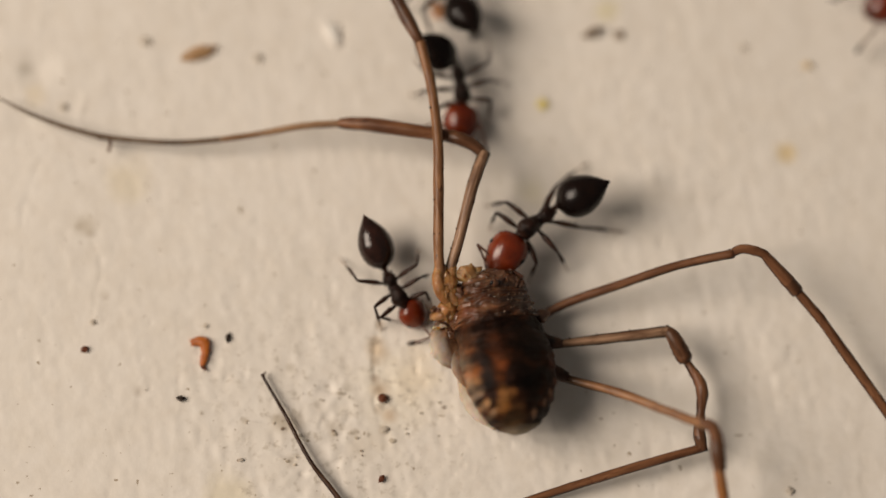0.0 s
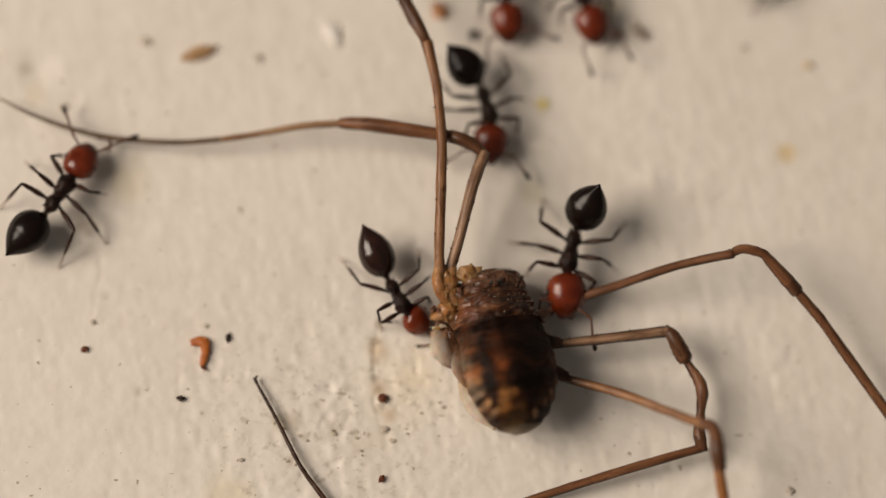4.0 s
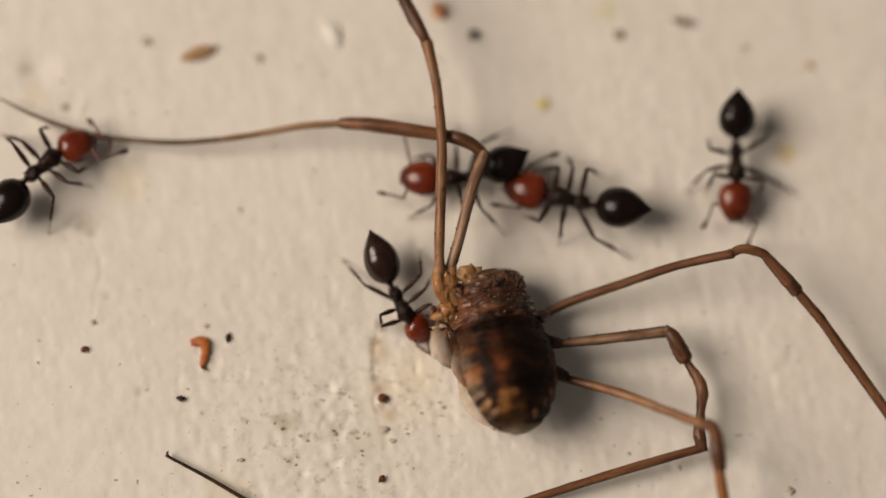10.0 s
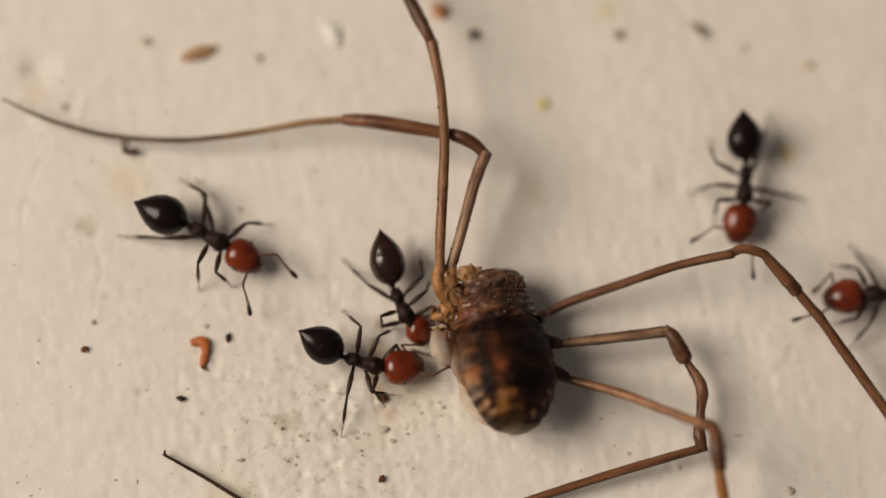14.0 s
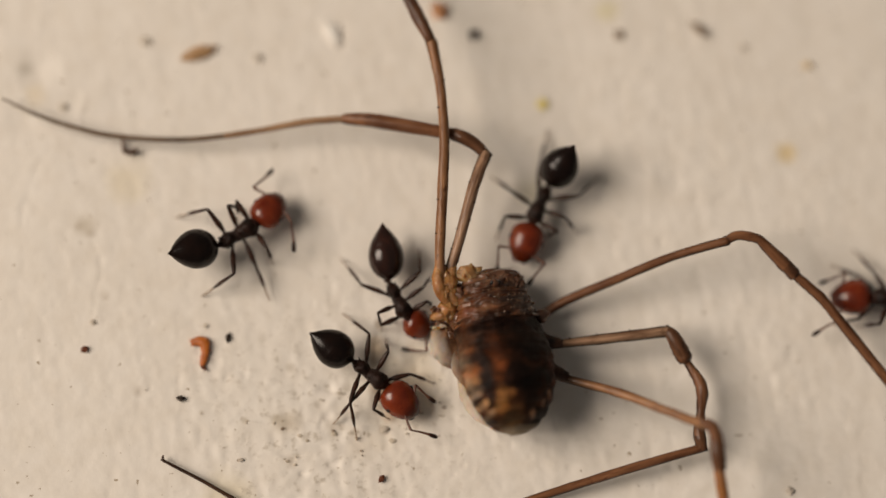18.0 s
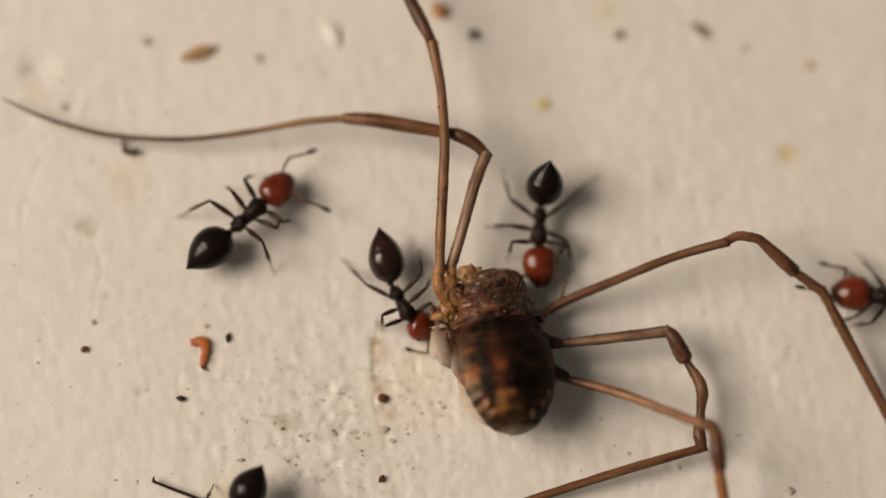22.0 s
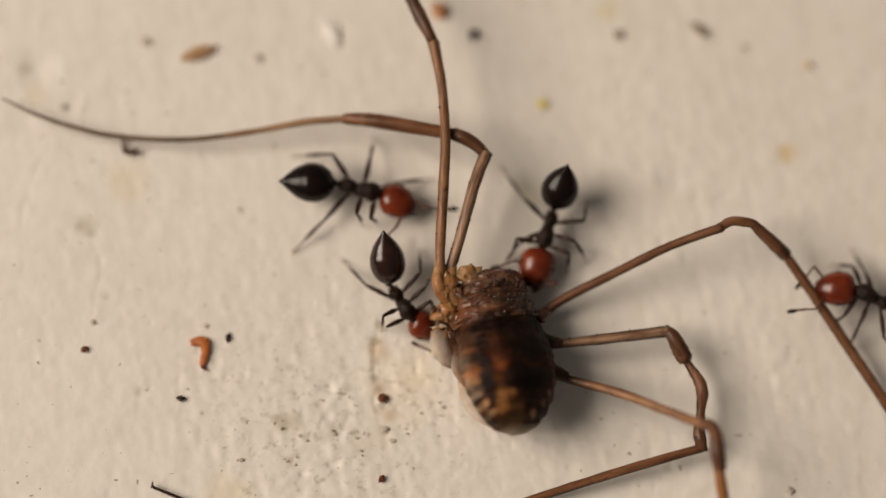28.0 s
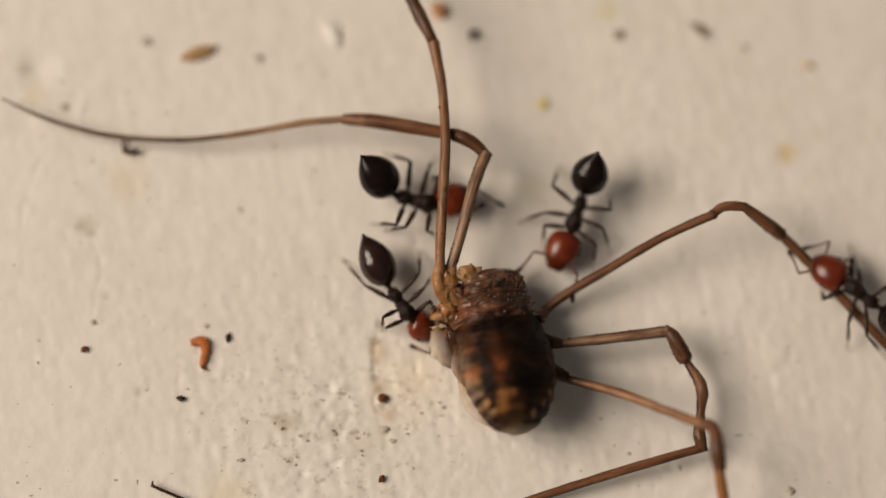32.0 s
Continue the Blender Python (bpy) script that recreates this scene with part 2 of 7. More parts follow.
    belly = mixed(n, l, 1.0, belly, along(n, l, "Y", [(-2.0, 1.0), (-0.9, 1.0), (-0.3, 0.08), (2.0, 0.08)], 0.3, 1500), "MULTIPLY")
    col = mixed(n, l, belly, col, ramp(n, l, noise_at(n, l, 1900, 4), [(0.4, (0.24, 0.17, 0.11)), (0.62, (0.58, 0.50, 0.40))]))
    rim = mixed(n, l, 1.0, along(n, l, "Y", [(-1.8, 0.95), (-1.62, 0.75), (-1.46, 0.15), (-1.34, 0.0)], 0.22, 1500), along(n, l, "X", [(1.5, 0.5), (2.2, 0.55), (3.2, 0.85), (5.2, 0.6)], 0.5, 1500), "MULTIPLY")
    col = mixed(n, l, rim, col, (0.42, 0.33, 0.23))
    tail = along(n, l, "X", [(4.9, 0.0), (5.12, 0.0), (5.3, 0.7), (5.5, 0.8)], 0.18, 1500)
    col = mixed(n, l, tail, col, (0.36, 0.29, 0.20))
    l.new(col, b.inputs["Base Color"])
    b.inputs["Subsurface Weight"].default_value = 0.06
    b.inputs["Subsurface Radius"].default_value = (1.0, 0.45, 0.2)
    b.inputs["Subsurface Scale"].default_value = 0.15 * MM
    bumped(n, l, b, noise_at(n, l, 4200, 5, rough=0.7), 0.00006, 0.9)
    return m


def fore_material():
    """Moist ridged plates: grey brown, amber at the front and along the flesh side."""
    m, n, l, b = material("brown_plates", 0.22)
    b.inputs["Specular IOR Level"].default_value = 0.42
    col = ramp(n, l, noise_at(n, l, 1500, 5, (1.8, 0.8, 1.0)), [(0.34, (0.036, 0.0150, 0.0082)), (0.50, (0.118, 0.0490, 0.0240)), (0.68, (0.28, 0.132, 0.064))])
    col = marks(n, l, col, (
        (0.75, -1.25, 0.7, 0.36, (0.17, 0.072, 0.024), 0.75), (1.40, -1.05, 0.35, 0.30, (0.170, 0.050, 0.017), 0.8), (0.95, -0.6, 0.3, 0.35, (0.12, 0.036, 0.013), 0.7), (1.15, 0.15, 0.5, 0.35, (0.024, 0.0105, 0.0062), 0.75), (1.45, 0.55, 0.45, 0.7, (0.018, 0.0085, 0.0054), 0.7),
        (0.95, 0.75, 0.45, 0.35, (0.030, 0.0140, 0.0088), 0.7), (0.12, -0.2, 0.22, 1.0, (0.10, 0.048, 0.026), 0.7), (0.45, 0.2, 0.35, 0.6, (0.075, 0.042, 0.030), 0.6),
        (0.9, -0.35, 0.4, 0.3, (0.016, 0.0075, 0.0050), 0.7), (1.62, -0.3, 0.12, 0.6, (0.014, 0.006, 0.003), 0.8)))
    fine = ramp(n, l, noise_at(n, l, 4200, 4), [(0.38, (0.45, 0.42, 0.4)), (0.58, (1.0, 1.0, 1.0))])
    col = mixed(n, l, 0.5, col, fine, "MULTIPLY")
    l.new(col, b.inputs["Base Color"])
    b.inputs["Subsurface Weight"].default_value = 0.35
    b.inputs["Subsurface Radius"].default_value = (1.0, 0.5, 0.25)
    b.inputs["Subsurface Scale"].default_value = 0.18 * MM
    bumped(n, l, b, noise_at(n, l, 3000, 3), 0.000025, 0.7)
    return m


def flesh(name, dark, light, scale, rough, bump, depth, spec=0.5, lo=0.36, hi=0.64):
    """Moist see-through tissue: light spreads a little way inside it."""
    m = skin(name, dark, light, scale, rough, bump, None, 0.0, lo, hi, spec)
    b = m.node_tree.nodes["Principled BSDF"]
    b.inputs["Subsurface Weight"].default_value = 0.75
    b.inputs["Subsurface Radius"].default_value = (1.0, 0.55, 0.25)
    b.inputs["Subsurface Scale"].default_value = depth * MM
    return m


def torn_material():
    """Torn flesh that turns from pale grey at the open side to brown beside the back."""
    m = flesh("brown_flesh", (0.34, 0.285, 0.23), (0.50, 0.435, 0.37), 900, 0.5, 0.03, 0.6, 0.14)
    n, l, b = m.node_tree.nodes, m.node_tree.links, m.node_tree.nodes["Principled BSDF"]
    pale = b.inputs["Base Color"].links[0].from_socket
    side = along(n, l, "Y", [(-0.7, 0.0), (-0.52, 0.10), (-0.36, 0.48), (-0.12, 1.0), (0.6, 1.0)], 0.35, 1500)
    l.new(mixed(n, l, side, pale, ramp(n, l, noise_at(n, l, 2100, 5), [(0.36, (0.05, 0.022, 0.011)), (0.64, (0.19, 0.098, 0.052))])), b.inputs["Base Color"])
    return m


PAINT = paint_material()
ANT_BLACK = skin("black_shell", (0.005, 0.0028, 0.0022), (0.026, 0.010, 0.006), 3600, 0.30, 0.05, spec=0.17)
ANT_GASTER = skin("dark_gaster", (0.004, 0.0024, 0.002), (0.010, 0.0045, 0.003), 2200, 0.24, 0.004, coat=0.0, spec=0.24)
ANT_GASTER_BROWN = skin("brown_gaster", (0.008, 0.0035, 0.0026), (0.030, 0.010, 0.006), 2200, 0.20, 0.004, coat=0.0, spec=0.5)
ANT_RED = head_material()
ANT_LEG = skin("ant_leg", (0.009, 0.0045, 0.003), (0.040, 0.016, 0.009), 3000, 0.40, spec=0.25)
ANT_TIP = skin("ant_foot", (0.16, 0.10, 0.06), (0.32, 0.22, 0.145), 3000, 0.5)
ANT_FEELER = skin("ant_feeler", (0.055, 0.016, 0.008), (0.12, 0.040, 0.018), 3000, 0.45)
ANT_JAW = skin("dark_jaw", (0.03, 0.006, 0.003), (0.09, 0.016, 0.007), 3000, 0.35)
EYE = skin("black_eye", (0.004, 0.004, 0.004), (0.008, 0.008, 0.008), 3000, 0.2)
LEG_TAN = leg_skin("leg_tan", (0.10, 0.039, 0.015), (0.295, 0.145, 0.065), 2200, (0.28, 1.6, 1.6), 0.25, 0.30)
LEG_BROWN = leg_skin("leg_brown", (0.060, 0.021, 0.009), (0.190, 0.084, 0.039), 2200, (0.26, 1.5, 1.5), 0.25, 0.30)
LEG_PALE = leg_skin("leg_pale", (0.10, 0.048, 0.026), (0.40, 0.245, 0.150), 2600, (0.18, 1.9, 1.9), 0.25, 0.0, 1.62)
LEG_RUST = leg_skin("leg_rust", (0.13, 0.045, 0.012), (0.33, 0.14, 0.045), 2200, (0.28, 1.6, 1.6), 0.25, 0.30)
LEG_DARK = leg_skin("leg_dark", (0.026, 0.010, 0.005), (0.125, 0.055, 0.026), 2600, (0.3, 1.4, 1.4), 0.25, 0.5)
LEG_THREAD = skin("leg_thread", (0.065, 0.040, 0.022), (0.19, 0.120, 0.070), 2400, 0.5, 0.02, (0.3, 1.5, 1.5), spec=0.3)
LEG_STRAW = skin("leg_straw", (0.13, 0.062, 0.028), (0.34, 0.205, 0.112), 2400, 0.4, 0.03, (0.3, 1.5, 1.5), spec=0.3)
BACK = abdomen_material()
FRONT = fore_material()
COXA = flesh("amber_coxa", (0.17, 0.066, 0.018), (0.42, 0.205, 0.068), 2600, 0.10, 0.06, 0.35, 0.7, 0.30, 0.62)
COXA_RIM = flesh("rust_rim", (0.045, 0.014, 0.006), (0.16, 0.058, 0.018), 3000, 0.16, 0.12, 0.10, 0.5)
SIDE_COXA = skin("dark_coxa", (0.014, 0.006, 0.0035), (0.085, 0.032, 0.014), 2600, 0.3, 0.05, spec=0.25)
FROTH = flesh("pale_flesh", (0.25, 0.125, 0.045), (0.48, 0.29, 0.13), 1900, 0.25, 0.06, 0.5)
FLAB = flesh("grey_flesh", (0.40, 0.325, 0.25), (0.58, 0.50, 0.41), 900, 0.45, 0.015, 0.4, 0.2)
FLAB_BROWN = torn_material()
PALE_BUMP = skin("wet_tubercle", (0.06, 0.028, 0.016), (0.22, 0.13, 0.080), 2600, 0.07, coat=1.0, spec=1.0)
DEB = {
    "tan": skin("tan_husk", (0.27, 0.145, 0.06), (0.52, 0.32, 0.16), 2500, 0.7, 0.04, (0.5, 2, 2)),
    "orange": skin("orange_flake", (0.26, 0.055, 0.005), (0.55, 0.16, 0.018), 2500, 0.5, 0.03),
    "brown": skin("brown_crumb", (0.07, 0.02, 0.010), (0.20, 0.068, 0.03), 4000, 0.6, 0.04, spec=0.2),
    "rust": skin("rust_crumb", (0.34, 0.15, 0.06), (0.55, 0.27, 0.13), 3000, 0.7, 0.04),
    "black": skin("black_crumb", (0.016, 0.010, 0.007), (0.06, 0.04, 0.028), 4000, 0.6, 0.04, spec=0.2),
    "grey": skin("grey_crumb", (0.46, 0.40, 0.33), (0.64, 0.57, 0.48), 3000, 0.8, 0.03, spec=0.2),
    "dusk": skin("dusky_bark", (0.17, 0.12, 0.08), (0.34, 0.26, 0.19), 3000, 0.8, 0.04, spec=0.2),
    "soot": skin("sooty_dust", (0.16, 0.11, 0.075), (0.30, 0.225, 0.16), 3000, 0.8, 0.03, spec=0.2),
    "smudge": skin("dirt_smudge", (0.36, 0.305, 0.235), (0.54, 0.47, 0.385), 3000, 0.9, 0.0, spec=0.1),
    "yellow": skin("yellow_grain", (0.62, 0.50, 0.16), (0.80, 0.69, 0.32), 3000, 0.7, 0.03),
    "ochre": skin("ochre_smear", (0.52, 0.38, 0.20), (0.66, 0.52, 0.33), 1500, 0.7, 0.02),
    "white": skin("white_chip", (0.70, 0.66, 0.60), (0.86, 0.83, 0.78), 2000, 0.6, 0.03),
}


# ---- shape helpers (millimetres in, metres out) ----
def mesh_of(name, verts, faces, mats, index=None):
    me = bpy.data.meshes.new(name)
    me.from_pydata([tuple(c * MM for c in v) for v in verts], [], faces)
    for m in mats:
        me.materials.append(m)
    for i, p in enumerate(me.polygons):
        p.use_smooth = True
        if index:
            p.material_index = index[i]
    me.update()
    return me


def part(name, me, parent, label="", m=None):
    ob = new(name, me)
    ob.parent = parent
    if m is not None:
        ob.matrix_basis = m
    if label:
        tagged(ob, label)
    return ob


def at_mm(x, y, z, rx=0, ry=0, rz=0):
    return pose(x * MM, y * MM, z * MM, rx, ry, rz)


def rings_mesh(name, rings, mats, pick=None):
    """Closed skin over a row of rings (lists of points); pick(i) names the material of band i."""
    k, verts, faces, index = len(rings[0]), [], [], []
    for r in rings:
        verts += [tuple(p) for p in r]
    for i in range(len(rings) - 1):
        for j in range(k):
            a, b = i * k + j, i * k + (j + 1) % k
            faces.append((a, b, b + k, a + k))
            index.append(pick(i) if pick else 0)
    for first, ring in ((True, rings[0]), (False, rings[-1])):
        c = sum((Vector(p) for p in ring), Vector()) / k
        verts.append(tuple(c))
        o = 0 if first else (len(rings) - 1) * k
        for j in range(k):
            a, b = o + j, o + (j + 1) % k
            faces.append((b, a, len(verts) - 1) if first else (a, b, len(verts) - 1))
            index.append(pick(0 if first else len(rings) - 2) if pick else 0)
    return mesh_of(name, verts, faces, mats, index)


def lathe(name, profile, mats, sides=16, pick=None, rough=0.0, seed=0.0):
    """A body along x: rows of (x, half width, half height, centre z)."""
    rings = []
    for x, ry, rz, zc in profile:
        ring = []
        for j in range(sides):
            a = 2 * math.pi * j / sides
            p = Vector((x, ry * math.cos(a), zc + rz * math.sin(a)))
            if rough:
                o = Vector((seed, 2 * seed, 0))
                p += rough * (noise.noise_vector(p * 4.0 + o) + 0.45 * noise.noise_vector(p * 10.0 + o) + 0.25 * noise.noise_vector(p * 22.0 + o))
            ring.append(p)
        rings.append(ring)
    return rings_mesh(name, rings, mats, pick)


def egg(x0, x1, ry, rz, z=0.0, n=10, sharp=1.0, blunt=1.0):
    """Profile rows of an egg from x0 to x1; sharp < 1 narrows towards x0, blunt towards x1."""
    rows = []
    for i in range(n + 1):
        u = 0.02 + 0.96 * i / n
        f = (math.sin(math.pi * u ** sharp)) ** (0.55 + 0.45 * blunt)
        rows.append((x0 + (x1 - x0) * u, ry * f, rz * f, z))
    return rows


def tube(name, pts, radii, mats, sides=8, pick=None, wob=0.0, seed=0.0):
    """A swept limb through pts (smoothed), with a radius at each point."""
    P = [Vector(p) for p in pts]
    fine, rad = [], []
    n = len(P)
    for i in range(n - 1):
        a, b = P[max(i - 1, 0)], P[min(i + 2, n - 1)]
        steps = 6 if n < 6 else 4
        for s in range(steps):
            u = s / steps
            t0, t1 = (P[i + 1] - a) * 0.5, (b - P[i]) * 0.5
            h = P[i] * (2 * u ** 3 - 3 * u ** 2 + 1) + t0 * (u ** 3 - 2 * u ** 2 + u) + P[i + 1] * (-2 * u ** 3 + 3 * u ** 2) + t1 * (u ** 3 - u ** 2)
            fine.append(h)
            rad.append(radii[i] * (1 - u) + radii[i + 1] * u)
    fine.append(P[-1])
    rad.append(radii[-1])
    rings, up = [], Vector((0, 0, 1))
    for i, p in enumerate(fine):
        d = (fine[min(i + 1, len(fine) - 1)] - fine[max(i - 1, 0)]).normalized()
        side = d.cross(up)
        side = side.normalized() if side.length > 1e-4 else Vector((0, 1, 0))
        top = side.cross(d).normalized()
        ring = []
        for j in range(sides):
            a = 2 * math.pi * j / sides
            r = rad[i] * (1 + (wob * noise.noise(Vector((i * 0.9 + seed, j * 1.3, seed))) if wob else 0))
            ring.append(p + side * (r * math.cos(a)) + top * (r * math.sin(a)))
        rings.append(ring)
    return rings_mesh(name, rings, mats, (lambda i: pick(i / (len(fine) - 1))) if pick else None)


# ---- ground: one painted sheet ----
TABLE = np.random.RandomState(5).rand(256, 256)


def field(x, y, size, seed):
    u, v = x / size + seed * 17.3, y / size + seed * 41.7
    i, j = np.floor(u).astype(int), np.floor(v).astype(int)
    f, g = u - i, v - j
    f, g = f * f * (3 - 2 * f), g * g * (3 - 2 * g)
    t = lambda a, b: TABLE[a % 256, b % 256]
    return (t(i, j) * (1 - f) + t(i + 1, j) * f) * (1 - g) + (t(i, j + 1) * (1 - f) + t(i + 1, j + 1) * f) * g - 0.5


def spot(x, y, cx, cy, r):
    return np.exp(-((x - cx) ** 2 + (y - cy) ** 2) / (r * r))


def groove(x, y, ax, ay, bx, by, bow, w):
    """A thin arc from a to b, bowed sideways."""
    dx, dy = bx - ax, by - ay
    L = math.hypot(dx, dy)
    s = ((x - ax) * dx + (y - ay) * dy) / (L * L)
    d = ((x - ax) * dy - (y - ay) * dx) / L - bow * 4 * s * (1 - s) + 1.1 * w * (field(x, y, 0.5, 8) + 0.7 * field(x, y, 0.2, 9))
    return np.clip(0.55 + 1.5 * field(x, y, 0.45, 10), 0, 1) * np.exp(-(d / w) ** 2) * ((s > 0) & (s < 1)) * np.sin(np.pi * np.clip(s, 0, 1)) ** 0.5


def build_ground():
    fine_x, fine_y = np.arange(-16.5, 16.51, 0.065), np.arange(-10.5, 10.51, 0.065)
    far = np.array([0.4, 1, 2, 4, 8, 16, 32, 64, 128, 256, 512])
    xs = np.concatenate([fine_x[0] - far[::-1], fine_x, fine_x[-1] + far])
    ys = np.concatenate([fine_y[0] - far[::-1], fine_y, fine_y[-1] + far])
    x, y = np.meshgrid(xs, ys)
    rough = 0.62 + 1.2 * spot(x, y, -3.276, -5.832, 4.6) + 0.5 * spot(x, y, 6.534, -4.483, 5.0) + 0.3 * spot(x, y, 7.5, 2.5, 4.5)
    z = 0.06 * field(x, y, 4.0, 1) + 0.022 * field(x, y, 1.3, 2) + rough * (0.016 * field(x, y, 0.5, 3) + 0.015 * field(x, y, 0.27, 4) + 0.008 * field(x, y, 0.14, 5))
    z += rough * 0.020 * field(1.7 * (0.98 * x + 0.21 * y), 0.65 * (0.98 * y - 0.21 * x), 0.42, 11)
    pits = field(x, y, 0.30, 6) + 0.4 * field(x, y, 0.9, 7)
    z -= (rough - 0.3) * 0.16 * np.clip(pits - 0.36, 0, 1)
    z += -0.1 * spot(x, y, -13.043, 5.742, 0.5)
    z += -0.05 * spot(x, y, -13.435, 4.041, 0.45)
    z += 0.13 * groove(x, y, -3.812, 7.62, -3.26, 6.59, 0.2, 0.12)
    z += -0.12 * groove(x, y, -3.356, 7.437, -3.223, 6.591, 0, 0.1)
    z += -0.02 * groove(x, y, -12.783, 3.028, -13.219, -1.203, 0.35, 0.09)
    z += -0.02 * groove(x, y, -11.237, 0.278, -11.075, -1.549, -0.3, 0.09)
    z += 0.025 * groove(x, y, -10.942, 5.28, -11.632, 3.782, 0.3, 0.15)
    z += -0.065 * groove(x, y, -1.973, -2.162, -2.145, -4.054, 0.06, 0.07)
    z += -0.065 * groove(x, y, -2.145, -3.837, -1.996, -5.679, 0.08, 0.07)
    z += 0.03 * groove(x, y, -4.003, -3.67, -5.234, -5.486, 0.1, 0.3)
    z += 0.07 * groove(x, y, -1.502, -4.013, -0.428, -5.09, 0.3, 0.25)
    z += 0.018 * groove(x, y, -7.922, -3.702, -8.087, -4.607, 0.1, 0.2)
    z += -0.06 * groove(x, y, -9.595, -4.618, -9.237, -4.796, 0.1, 0.08)
    z += 0.02 * groove(x, y, -6.206, 1.986, -6.546, 0.324, 0.3, 0.25)
    z += 0.014 * groove(x, y, -4.038, 1.085, -5.087, -2.225, 0.3, 0.3)
    z += 0.02 * groove(x, y, -3.298, -2.21, -3.995, -4.756, 0.2, 0.25)
    z += 0.03 * groove(x, y, -2.931, -3.933, -4.128, -5.982, 0, 0.11)
    z += -0.03 * groove(x, y, -2.57, -4.745, -3.273, -6.371, 0.1, 0.1)
    z += 0.04 * groove(x, y, 5.743, 3.6, 7.546, 2.128, 0.4, 0.5)
    z += 0.04 * groove(x, y, 10.185, -2.826, 11.954, -4.635, 0.3, 0.5)
    z -= z.max() * 0.5
    nx, ny = len(xs), len(ys)
    co = np.stack([x, y, z], axis=-1).reshape(-1, 3) * MM
    k = (np.arange(ny - 1)[:, None] * nx + np.arange(nx - 1)[None, :]).reshape(-1)
    quads = np.stack([k, k + 1, k + 1 + nx, k + nx], axis=-1)
    me = bpy.data.meshes.new("ground")
    me.vertices.add(len(co))
    me.vertices.foreach_set("co", co.reshape(-1))
    me.loops.add(quads.size)
    me.loops.foreach_set("vertex_index", quads.reshape(-1).astype(np.int32))
    me.polygons.add(len(quads))
    me.polygons.foreach_set("loop_start", np.arange(0, quads.size, 4, dtype=np.int32))
    me.polygons.foreach_set("use_smooth", np.ones(len(quads), dtype=bool))
    me.materials.append(PAINT)
    me.update(calc_edges=True)
    return tagged(new("ground", me), "off-white painted plaster surface, rough, with dirt specks and stains", "ground", kind="structure")


build_ground()


# ---- harvestman ----
BASE = Vector((1.371, -1.042, 0.0))
harvestman = tagged(new("harvestman"), "dead brown harvestman with mottled abdomen and long jointed legs", "harvestman")
harvestman.location = BASE * MM
LEGS = {}


def axis_pose(a, b):
    """Pose in millimetre space: origin a, x towards b, z as upright as it can be."""
    d = (b - a).normalized()
    side = Vector((0, 0, 1)).cross(d)
    side = side.normalized() if side.length > 1e-3 else Vector((0, 1, 0))
    m = Matrix((d, side, d.cross(side))).transposed().to_4x4()
    m.translation = a
    return m


def in_metres(m):
    m = m.copy()
    m.translation = m.translation * MM
    return m


BRISTLE = tube("bristle", [(-0.03, 0, 0), (0.02, 0, 0.01), (0.075, 0, 0.03)], [0.034, 0.026, 0.006], [LEG_DARK], 6)


def leg_segment(key, name, a, b, radii, mat, via=(), tip=None, label="", wob=0.10):
    """One limb segment of a leg from a to b (world, mm); the first one carries the others."""
    a, b = Vector(a) - BASE, Vector(b) - BASE
    m = axis_pose(a, b)
    inv = m.inverted()
    pts = [inv @ a] + [inv @ (Vector(v) - BASE) for v in via] + [inv @ b]
    if len(pts) == 2 and len(radii) > 2:
        pts = [pts[0].lerp(pts[1], i / (len(radii) - 1)) for i in range(len(radii))]
    if len(radii) != len(pts):
        radii = [np.interp(i / (len(pts) - 1), np.linspace(0, 1, len(radii)), radii) for i in range(len(pts))]
    d0, d1 = (pts[1] - pts[0]).normalized(), (pts[-1] - pts[-2]).normalized()
    pts = [pts[0] - d0 * radii[0] * 0.7, pts[0] - d0 * radii[0] * 0.35] + pts + [pts[-1] + d1 * radii[-1] * 0.35, pts[-1] + d1 * radii[-1] * 0.7]
    radii = [radii[0] * 0.35, radii[0] * 0.8] + list(radii) + [radii[-1] * 0.8, radii[-1] * 0.35]
    me = tube(name, pts, radii, [mat, LEG_DARK], 12, (lambda u: 1 if tip and (u < tip[0] or u > tip[1]) else 0), wob, len(LEGS) * 3.1)
    chain = LEGS.setdefault(key, [])
    if not chain:
        ob = part(name, me, harvestman, label, in_metres(m))
    else:
        ob = part(name, me, chain[0][0], label, in_metres(chain[0][1].inverted() @ m))
    if not chain and key != "right_mid_tip":
        for s, k in ((1, 0.9), (-1, 0.6)):
            r = radii[-3]
            part("spur", tube("spur", [(-0.12, s * r * 0.6, 0), (0.0, s * r * 0.85, 0.02), (0.07 * k, s * r * 1.1, 0.03)], [0.04, 0.035, 0.006], [LEG_DARK], 6), ob, "", at_mm((b - a).length, 0, 0))
    if not chain and key in ("rear_up", "left", "right_mid"):
        rnd, long = random.Random(len(LEGS)), (b - a).length
        for i in range(7):
            x = long * (0.06 + 0.13 * i) + rnd.uniform(-0.1, 0.1)
            r = float(np.interp(x / long, np.linspace(0, 1, len(radii) - 4), radii[2:-2]))
            mid = [np.interp(x, [p.x for p in pts], [p[c] for p in pts]) for c in (1, 2)]
            s = rnd.choice((-1, 1))
            part("bristle", BRISTLE, ob, "", at_mm(x, mid[0] + s * r * 0.72, mid[1] + r * 0.55, 0, 0, 90 * s))
    chain.append((ob, m, (b - a).length))
    return ob


